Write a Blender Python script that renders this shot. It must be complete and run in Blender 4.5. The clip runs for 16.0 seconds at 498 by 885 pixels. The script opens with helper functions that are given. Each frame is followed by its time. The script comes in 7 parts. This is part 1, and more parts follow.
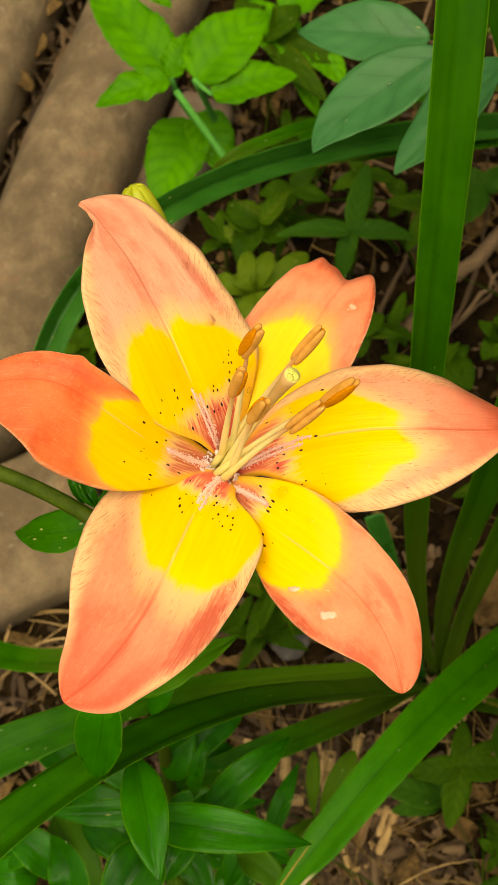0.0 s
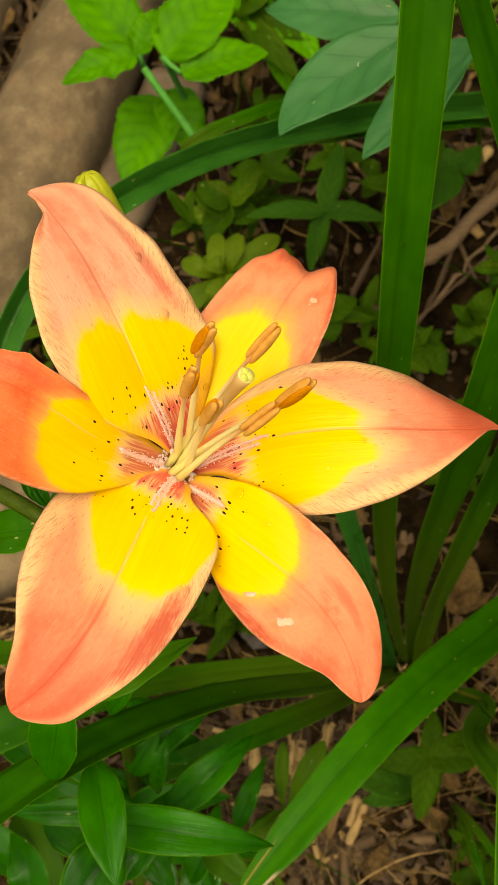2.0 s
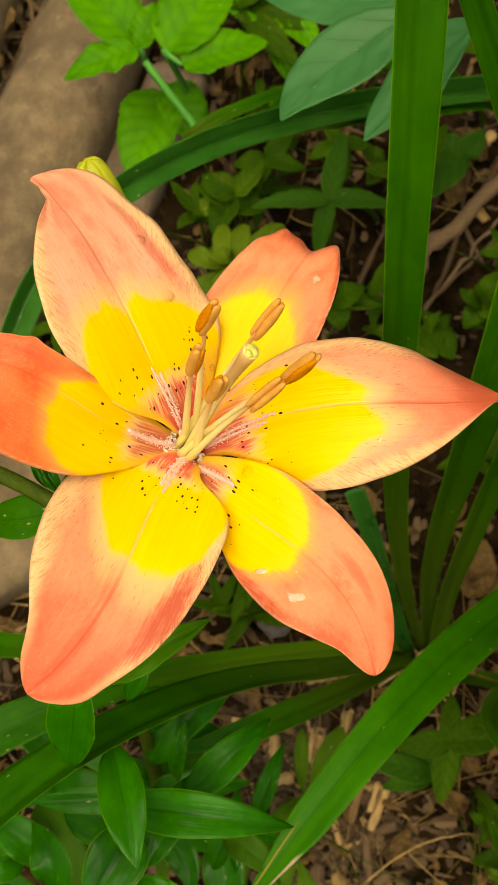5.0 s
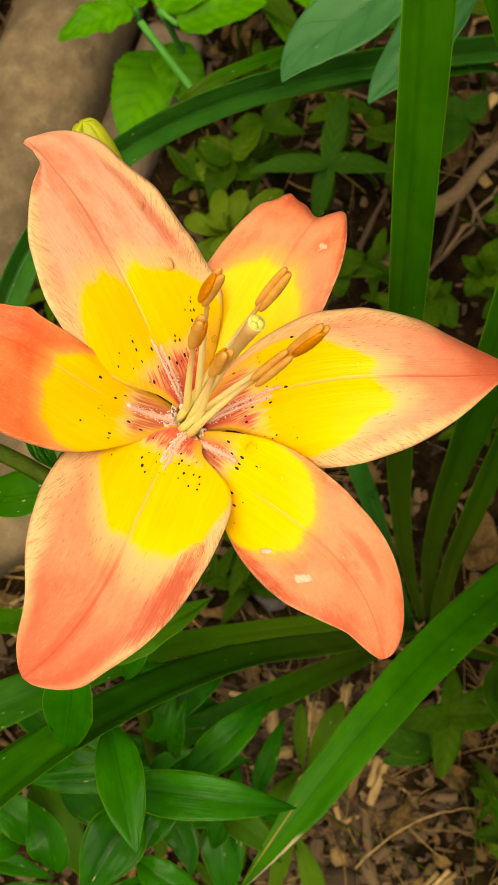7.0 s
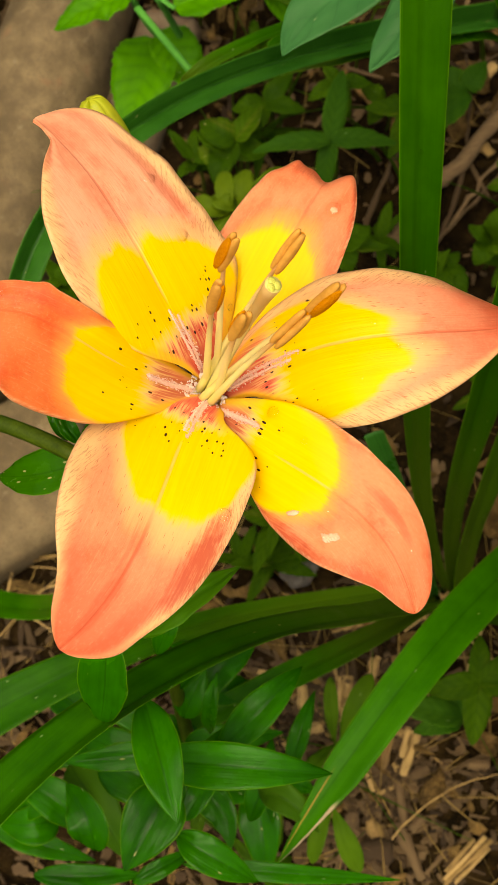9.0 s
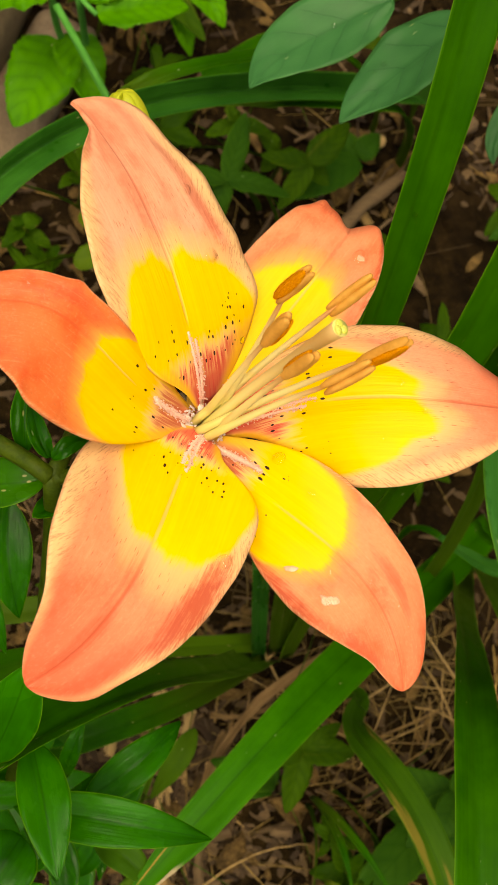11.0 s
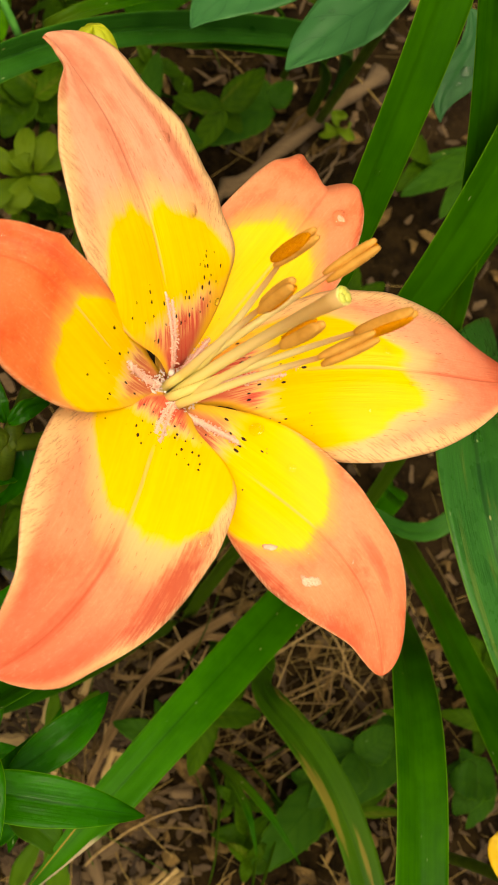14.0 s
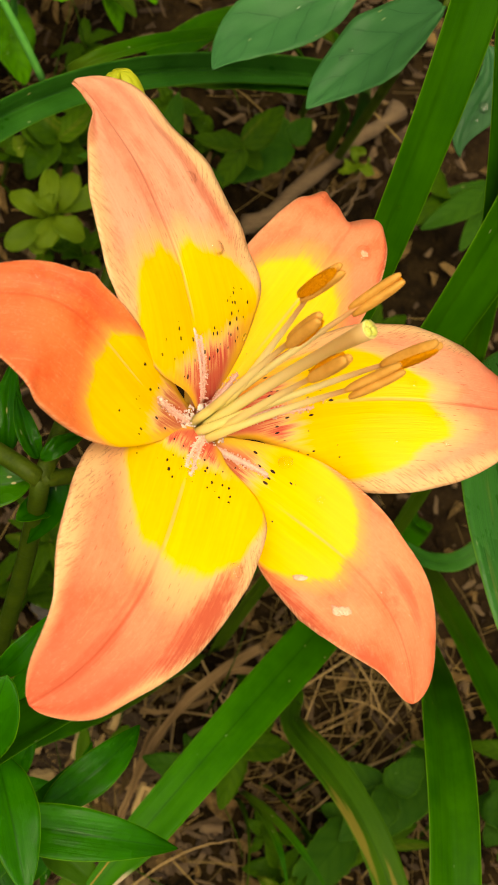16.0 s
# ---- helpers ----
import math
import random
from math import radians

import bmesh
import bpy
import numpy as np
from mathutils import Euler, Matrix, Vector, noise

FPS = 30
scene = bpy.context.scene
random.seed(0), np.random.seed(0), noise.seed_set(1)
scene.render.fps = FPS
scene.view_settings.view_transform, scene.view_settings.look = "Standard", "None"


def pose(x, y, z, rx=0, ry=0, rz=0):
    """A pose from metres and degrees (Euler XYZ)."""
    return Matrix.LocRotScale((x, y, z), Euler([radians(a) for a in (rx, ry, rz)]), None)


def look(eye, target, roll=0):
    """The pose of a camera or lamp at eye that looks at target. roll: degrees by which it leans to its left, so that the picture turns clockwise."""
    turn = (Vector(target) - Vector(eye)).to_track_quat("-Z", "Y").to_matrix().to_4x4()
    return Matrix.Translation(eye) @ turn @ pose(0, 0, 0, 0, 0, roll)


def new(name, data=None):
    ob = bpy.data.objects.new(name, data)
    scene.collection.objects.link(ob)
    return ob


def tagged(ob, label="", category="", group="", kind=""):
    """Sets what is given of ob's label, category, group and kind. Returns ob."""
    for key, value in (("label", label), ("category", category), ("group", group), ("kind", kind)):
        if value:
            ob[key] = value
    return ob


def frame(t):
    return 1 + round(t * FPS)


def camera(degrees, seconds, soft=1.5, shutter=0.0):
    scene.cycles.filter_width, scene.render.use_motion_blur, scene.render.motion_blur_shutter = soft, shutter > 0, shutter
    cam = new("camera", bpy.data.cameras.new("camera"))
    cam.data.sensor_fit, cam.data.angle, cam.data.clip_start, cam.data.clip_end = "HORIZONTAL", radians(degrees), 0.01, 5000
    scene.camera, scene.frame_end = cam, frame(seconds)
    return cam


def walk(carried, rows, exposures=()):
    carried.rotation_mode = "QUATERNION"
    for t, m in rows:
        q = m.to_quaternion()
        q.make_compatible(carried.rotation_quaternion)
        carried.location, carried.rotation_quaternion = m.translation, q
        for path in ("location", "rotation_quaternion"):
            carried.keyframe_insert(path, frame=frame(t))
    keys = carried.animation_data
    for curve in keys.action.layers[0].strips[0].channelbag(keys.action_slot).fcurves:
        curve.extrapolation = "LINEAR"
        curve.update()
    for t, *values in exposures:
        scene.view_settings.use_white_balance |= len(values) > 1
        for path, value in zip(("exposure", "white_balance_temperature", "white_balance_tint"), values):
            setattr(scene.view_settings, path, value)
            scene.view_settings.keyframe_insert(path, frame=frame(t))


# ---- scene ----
cam = camera(21.71, 16.0, soft=1.2)
cam.data.dof.use_dof, cam.data.dof.focus_distance, cam.data.dof.aperture_fstop = True, 0.318, 62
PATH = [
    (0, (0.01012, -0.09932, 0.71531), (0.01091, 0.00622, 0.38160), -12.36),
    (0.5, (0.01206, -0.09686, 0.71506), (0.01339, 0.00144, 0.37915), -11.82),
    (1, (0.01433, -0.09564, 0.71372), (0.01173, 0.00292, 0.37789), -14.15),
    (1.5, (0.01959, -0.09576, 0.71026), (0.02249, 0.00317, 0.37454), -11.39),
    (2, (0.01800, -0.09117, 0.70566), (0.02195, 0.00666, 0.36963), -10.46),
    (2.5, (0.01568, -0.08999, 0.70328), (0.01770, 0.00511, 0.36646), -11.76),
    (3, (0.01758, -0.08880, 0.69972), (0.01907, 0.00326, 0.36205), -12.56),
    (3.5, (0.01938, -0.08718, 0.70160), (0.01938, 0.00392, 0.36366), -13.65),
    (4, (0.01854, -0.09721, 0.70622), (0.01933, 0.00201, 0.37058), -13.79),
    (6.5, (0.01814, -0.09351, 0.69951), (0.01727, -0.00100, 0.36196), -14.73),
    (7, (0.01626, -0.09100, 0.69462), (0.01608, -0.00126, 0.35632), -14.38),
    (7.5, (0.01330, -0.09069, 0.69453), (0.01205, -0.00047, 0.35636), -14.74),
    (8, (0.01427, -0.09380, 0.69742), (0.01384, 0.00031, 0.36031), -15.37),
    (8.5, (0.01367, -0.09848, 0.69521), (0.01082, -0.00847, 0.35699), -19.74),
    (8.7, (0.01425, -0.09837, 0.69744), (0.00927, -0.00968, 0.35890), -20.94),
    (10.8, (-0.04253, -0.07782, 0.67399), (0.01539, 0.00639, 0.33925), 24.50),
    (11, (-0.04816, -0.07621, 0.67425), (0.02089, 0.00506, 0.34090), 30.61),
    (11.5, (-0.05852, -0.07237, 0.67091), (0.02707, 0.00235, 0.33987), 39.57),
    (12, (-0.06523, -0.07024, 0.66742), (0.03452, -0.00155, 0.33904), 46.07),
    (12.5, (-0.06775, -0.06605, 0.66358), (0.03620, 0.00101, 0.33617), 47.55),
    (13, (-0.06545, -0.06238, 0.65864), (0.04174, -0.00036, 0.33128), 50.32),
    (13.5, (-0.06850, -0.06004, 0.65498), (0.03655, 0.00013, 0.32659), 50.87),
    (14, (-0.06883, -0.06209, 0.65344), (0.03560, -0.00253, 0.32474), 50.82),
    (14.5, (-0.07235, -0.06248, 0.65453), (0.03048, -0.00049, 0.32577), 49.44),
    (15, (-0.07263, -0.06435, 0.65676), (0.03056, -0.00082, 0.32841), 48.76),
    (15.5, (-0.07143, -0.06499, 0.65788), (0.03018, 0.00234, 0.32979), 46.59),
    (16, (-0.07174, -0.06296, 0.65730), (0.02842, 0.00664, 0.32924), 45.22),
]
walk(cam, [(t, look(eye, target, roll)) for t, eye, target, roll in PATH], exposures=[(0.0, 0.30, 8350, 7), (16.0, 0.30, 8350, 7)])

# ---- light: thin overcast, soft high sun ----
SUN_ELEVATION, SUN_TURN = radians(80), radians(222)
world = bpy.data.worlds.new("sky")
scene.world = world
world.use_nodes = True
wn = world.node_tree.nodes
sky = wn.new("ShaderNodeTexSky")
sky.sky_type, sky.sun_disc = "NISHITA", False
sky.sun_elevation, sky.sun_rotation = SUN_ELEVATION, SUN_TURN
sky.air_density, sky.dust_density = 0.8, 8.0
world.node_tree.links.new(sky.outputs["Color"], wn["Background"].inputs["Color"])
wn["Background"].inputs["Strength"].default_value = 0.13
sun = new("sun", bpy.data.lights.new("sun", "SUN"))
sun.data.energy, sun.data.angle, sun.data.color = 1.7, radians(65), (1.0, 0.95, 0.86)
sun.matrix_world = look((math.sin(SUN_TURN) * 4, math.cos(SUN_TURN) * 4, math.tan(SUN_ELEVATION) * 4), (0, 0, 0))


# ---- materials ----
class Nodes:
    """A short way to write node trees."""

    def __init__(self, name):
        self.mat = bpy.data.materials.new(name)
        self.mat.use_nodes = True
        self.tree = self.mat.node_tree
        self.bsdf = self.tree.nodes["Principled BSDF"]
        self.out = self.tree.nodes["Material Output"]

    def put(self, socket, value):
        if isinstance(value, bpy.types.NodeSocket):
            self.tree.links.new(value, socket)
        elif isinstance(value, (tuple, list)) and len(value) == 3 and socket.type == "RGBA":
            socket.default_value = (*value, 1)
        else:
            socket.default_value = value

    def math(self, op, a, b=0.0, c=0.0, clamp=False):
        n = self.tree.nodes.new("ShaderNodeMath")
        n.operation, n.use_clamp = op, clamp
        for s, v in zip(n.inputs, (a, b, c)):
            self.put(s, v)
        return n.outputs[0]

    def mix(self, fac, a, b, blend="MIX"):
        n = self.tree.nodes.new("ShaderNodeMix")
        n.data_type, n.blend_type = "RGBA", blend
        self.put(n.inputs["Factor"], fac), self.put(n.inputs[6], a), self.put(n.inputs[7], b)
        return n.outputs[2]

    def step(self, v, lo, hi, to0=0.0, to1=1.0):
        n = self.tree.nodes.new("ShaderNodeMapRange")
        n.interpolation_type = "SMOOTHSTEP"
        for s, x in zip(n.inputs, (v, lo, hi, to0, to1)):
            self.put(s, x)
        return n.outputs[0]

    def noise(self, vec, scale, detail=4.0, rough=0.55, distort=0.0):
        n = self.tree.nodes.new("ShaderNodeTexNoise")
        self.put(n.inputs["Vector"], vec)
        self.put(n.inputs["Scale"], scale), self.put(n.inputs["Detail"], detail)
        self.put(n.inputs["Roughness"], rough), self.put(n.inputs["Distortion"], distort)
        return n.outputs[0]

    def voronoi(self, vec, scale, feature="F1", random=1.0):
        n = self.tree.nodes.new("ShaderNodeTexVoronoi")
        n.feature = feature
        self.put(n.inputs["Vector"], vec), self.put(n.inputs["Scale"], scale), self.put(n.inputs["Randomness"], random)
        return n

    def coord(self, kind="Object"):
        return self.tree.nodes.new("ShaderNodeTexCoord").outputs[kind]

    def uv(self, name):
        n = self.tree.nodes.new("ShaderNodeUVMap")
        n.uv_map = name
        return n.outputs[0]

    def xyz(self, vec):
        n = self.tree.nodes.new("ShaderNodeSeparateXYZ")
        self.put(n.inputs[0], vec)
        return n.outputs

    def join(self, x, y, z=0.0):
        n = self.tree.nodes.new("ShaderNodeCombineXYZ")
        for s, v in zip(n.inputs, (x, y, z)):
            self.put(s, v)
        return n.outputs[0]

    def random(self):
        return self.tree.nodes.new("ShaderNodeObjectInfo").outputs["Random"]

    def bump(self, height, strength=0.3, distance=0.001):
        n = self.tree.nodes.new("ShaderNodeBump")
        self.put(n.inputs["Strength"], strength), self.put(n.inputs["Distance"], distance), self.put(n.inputs["Height"], height)
        self.put(self.bsdf.inputs["Normal"], n.outputs[0])
        return n.outputs[0]

    def done(self, colour, rough=0.5, spec=0.5, translucent=0.0, glow=None):
        self.put(self.bsdf.inputs["Base Color"], colour), self.put(self.bsdf.inputs["Roughness"], rough)
        self.put(self.bsdf.inputs["Specular IOR Level"], spec)
        if translucent:
            t = self.tree.nodes.new("ShaderNodeBsdfTranslucent")
            self.put(t.inputs["Color"], glow or colour)
            m = self.tree.nodes.new("ShaderNodeMixShader")
            self.put(m.inputs[0], translucent)
            self.tree.links.new(self.bsdf.outputs[0], m.inputs[1]), self.tree.links.new(t.outputs[0], m.inputs[2])
            self.tree.links.new(m.outputs[0], self.out.inputs["Surface"])
        return self.mat


def tepal_material(name, deep, pale, reach, red, wide, flush_shades, inner, tip, skew=0.0, slant=0.0, crease=0.7):
    """Salmon tepal with a yellow heart, a red throat, dark freckles and fine veins along its length.
    Red patches come as (u, v, length, width), one painting shade in a fold; inner tepals have cream margins with brown
    specks."""
    n = Nodes(name)
    u, v, _ = n.xyz(n.uv("shape"))  # u: 0 base to 1 tip; v: -1 to 1 across
    across, along, _ = n.xyz(n.uv("metres"))
    seed = n.math("MULTIPLY", n.random(), 7.0)

    def streaks(x, y, detail=3.0, rough=0.6, shift=0.0):
        return n.noise(n.join(n.math("MULTIPLY", across, x), n.math("MULTIPLY", along, y), n.math("ADD", seed, shift)), 1.0, detail, rough)

    veins, fine = streaks(900.0, 35.0), streaks(2600.0, 110.0, 2.0)
    # hair lines run outwards to the margin
    hair = n.noise(n.join(n.math("MULTIPLY", n.math("MULTIPLY_ADD", along, -0.45, n.math("ABSOLUTE", across)), 3000.0), n.math("MULTIPLY", along, 330.0), seed), 1.0, 3.0, 0.65)
    broad, mottle = streaks(110.0, 55.0, 3.0, 0.5), streaks(420.0, 260.0, 4.0, 0.7)
    side = n.math("ABSOLUTE", v)
    # blade: salmon, clouded, redder along the veins and towards the tip
    outer = n.mix(n.step(broad, 0.34, 0.62), deep, pale)
    outer = n.mix(n.step(mottle, 0.40, 0.66, 0.0, 0.45), outer, pale)
    outer = n.mix(n.step(n.math("MULTIPLY_ADD", broad, 0.25, u), 0.70, 1.12, 0.0, tip), outer, (0.72, 0.125, 0.052))
    streak = n.math("MULTIPLY", n.step(veins, 0.58, 0.76), n.step(u, 0.42, 0.62))
    outer = n.mix(n.math("MULTIPLY", streak, 0.34), outer, (0.70, 0.12, 0.04))
    light = n.math("MULTIPLY", n.step(fine, 0.40, 0.28), n.step(u, 0.30, 0.50))
    outer = n.mix(n.math("MULTIPLY", light, 0.16), outer, (0.96, 0.55, 0.27))
    grain = streaks(1500.0, 900.0, 4.0, 0.75, 2.0)
    outer = n.mix(n.step(grain, 0.50, 0.70, 0.0, 0.20), outer, (0.80, 0.15, 0.05))
    outer = n.mix(n.step(grain, 0.32, 0.48, 0.14, 0.0), outer, (0.95, 0.52, 0.28))
    # yellow heart: a shield, ragged along the veins, notched at the midrib, fading out through cream
    wob = n.math("MULTIPLY_ADD", fine, 0.03, n.math("MULTIPLY_ADD", veins, 0.025, n.math("MULTIPLY_ADD", broad, 0.14, -0.10)))
    notch = n.step(side, 0.03, 0.22, 0.035 if inner else 0.008, 0.0)
    down = n.math("DIVIDE", n.math("SUBTRACT", n.math("ADD", n.math("MULTIPLY_ADD", v, slant, u), n.math("ADD", wob, notch)), 0.14), reach - 0.14)
    down = n.math("POWER", n.math("MAXIMUM", down, 0.0), 3.0)
    out_ = n.math("POWER", n.math("DIVIDE", n.math("ADD", n.math("ABSOLUTE", n.math("SUBTRACT", v, skew)), wob), n.step(u, 0.10, 0.60, wide + 0.22, wide - 0.16)), 3.0)
    shield = n.math("ADD", down, out_)
    heart = n.step(shield, 0.84, 1.18, 1.0, 0.0)
    colour = n.mix(n.step(shield, 0.9, 2.4 if inner else 1.9, 0.90, 0.0), outer, (0.95, 0.57, 0.21) if inner else (0.93, 0.42, 0.08))
    # cream margin with brown hair lines, red patches with painted fold shade, dark dashes
    edge = n.math("MULTIPLY_ADD", broad, 0.30, side)
    if inner:
        colour = n.mix(n.math("MULTIPLY", n.step(edge, 0.86, 1.08, 0.0, 0.85), n.step(u, 0.72, 0.95, 1.0, 0.3)), colour, (0.90, 0.60, 0.26))
        speck = n.math("MULTIPLY", n.step(hair, 0.52, 0.64), n.math("MULTIPLY", n.step(edge, 0.80, 0.98), n.step(u, 0.68, 0.85, 1.0, 0.15)))
        colour = n.mix(n.math("MULTIPLY", speck, 0.55), colour, (0.44, 0.16, 0.06))
    for fu, fv, fl, fw, strong in flush_shades:
        far = n.math("ADD", n.math("POWER", n.math("ABSOLUTE", n.math("DIVIDE", n.math("SUBTRACT", u, fu), fl)), 2.0), n.math("POWER", n.math("ABSOLUTE", n.math("DIVIDE", n.math("SUBTRACT", v, fv), fw)), 2.0))
        flush_shade = n.step(n.math("ADD", far, n.math("MULTIPLY_ADD", fine, 1.5, n.math("MULTIPLY_ADD", mottle, 1.2, -1.35))), 0.0, 1.3, strong, 0.0)
        colour = n.mix(flush_shade, colour, (0.56, 0.085, 0.030))
    dash = n.voronoi(n.join(n.math("MULTIPLY", across, 2400.0), n.math("MULTIPLY", along, 260.0), seed), 1.0)
    dashes = n.math("MULTIPLY", n.step(dash.outputs["Distance"], 0.12, 0.26, 1.0, 0.0), n.math("GREATER_THAN", n.xyz(dash.outputs["Color"])[0], 0.56))
    dashes = n.math("MULTIPLY", dashes, n.math("MULTIPLY", n.step(u, 0.22, 0.34), n.step(u, 0.62, 0.74, 1.0, 0.12)))
    colour = n.mix(n.math("MULTIPLY", dashes, 0.65 if inner else 0.25), colour, (0.46, 0.09, 0.03))
    colour = n.mix(n.math("MULTIPLY", n.step(side, 0.94, 0.985, 0.0, 0.6), n.step(hair, 0.38, 0.60, 1.0, 0.15)), colour, (0.93, 0.62, 0.32))
    # dark line at the very edge, painted in for its thin contact shadow
    colour = n.mix(n.math("MULTIPLY", n.step(side, 0.97, 0.995), n.step(broad, 0.45, 0.60, 0.0, 0.5)), colour, (0.40, 0.12, 0.05))
    rib = n.math("MULTIPLY", n.step(side, 0.0, 0.045, 1.0, 0.0), n.step(u, reach - 0.06, reach + 0.12))
    colour = n.mix(n.math("MULTIPLY", rib, crease if inner else 0.3), colour, (0.68, 0.10, 0.035))
    colour = n.mix(heart, colour, n.mix(n.step(veins, 0.35, 0.7), (0.98, 0.635, 0.002), (0.99, 0.68, 0.004)))
    groove = n.math("MULTIPLY", n.step(side, 0.008, 0.030, 1.0, 0.0), n.step(u, 0.22, 0.3))
    colour = n.mix(n.math("MULTIPLY", groove, n.math("MULTIPLY", heart, 0.65)), colour, (0.80, 0.50, 0.14))
    lines = n.math("MULTIPLY", n.step(fine, 0.62, 0.72), n.math("MULTIPLY", heart, n.step(side, 0.4, 0.6, 0.5, 0.0)))
    colour = n.mix(n.math("MULTIPLY", lines, 0.3), colour, (0.78, 0.47, 0.02))
    # throat: pale pink running out in streaks, with red flames
    flame = n.math("MULTIPLY_ADD", fine, 0.06, n.math("MULTIPLY_ADD", veins, 0.10, -0.075))
    pink = n.math("MULTIPLY", n.step(n.math("SUBTRACT", u, flame), red - 0.02, red + 0.05, 1.0, 0.0), n.step(side, 0.45, 0.80, 1.0, 0.15))
    colour = n.mix(n.math("MULTIPLY", pink, 0.6), colour, (0.96, 0.66, 0.46))
    hot = n.step(n.math("SUBTRACT", u, n.math("MULTIPLY", flame, 0.9)), red - 0.03, red + 0.015, 1.0, 0.0)
    hot = n.math("MULTIPLY", hot, n.math("MAXIMUM", n.step(fine, 0.34, 0.58, 0.30, 0.95), n.step(u, red * 0.45, red * 0.85, 0.85, 0.0)))
    hot = n.math("MULTIPLY", hot, n.step(side, 0.45, 0.85, 1.0, 0.2))
    colour = n.mix(hot, colour, (0.74, 0.078, 0.058) if inner else (0.66, 0.15, 0.07))
    # freckles, drawn out along the veins
    spots = n.voronoi(n.join(n.math("MULTIPLY", across, 900.0), n.math("MULTIPLY", along, 460.0), seed), 1.0)
    keep = n.math("GREATER_THAN", n.xyz(spots.outputs["Color"])[0], 0.22 if inner else 0.50)
    size = n.math("MULTIPLY_ADD", n.xyz(spots.outputs["Color"])[1], 0.19, 0.03)
    zone = n.math("MULTIPLY", n.step(u, red - 0.06, red - 0.01), n.step(n.math("MULTIPLY_ADD", broad, 0.3, u), red + 0.22, red + 0.32, 1.0, 0.0))
    zone = n.math("MULTIPLY", zone, n.step(side, 0.72, 0.86, 1.0, 0.0))
    dot = n.step(n.math("SUBTRACT", spots.outputs["Distance"], size), 0.04, 0.08, 1.0, 0.0)
    dot = n.math("MULTIPLY", n.math("MULTIPLY", dot, n.math("GREATER_THAN", zone, 0.5)), keep)
    colour = n.mix(dot, colour, (0.035, 0.008, 0.004))
    n.bump(n.math("ADD", n.math("MULTIPLY", veins, 0.6), n.math("ADD", n.math("MULTIPLY", fine, 0.4), n.math("MULTIPLY", groove, -0.8))), 0.34, 0.0006)
    return n.done(colour, n.step(broad, 0.3, 0.7, 0.45, 0.62), 0.30, 0.25)


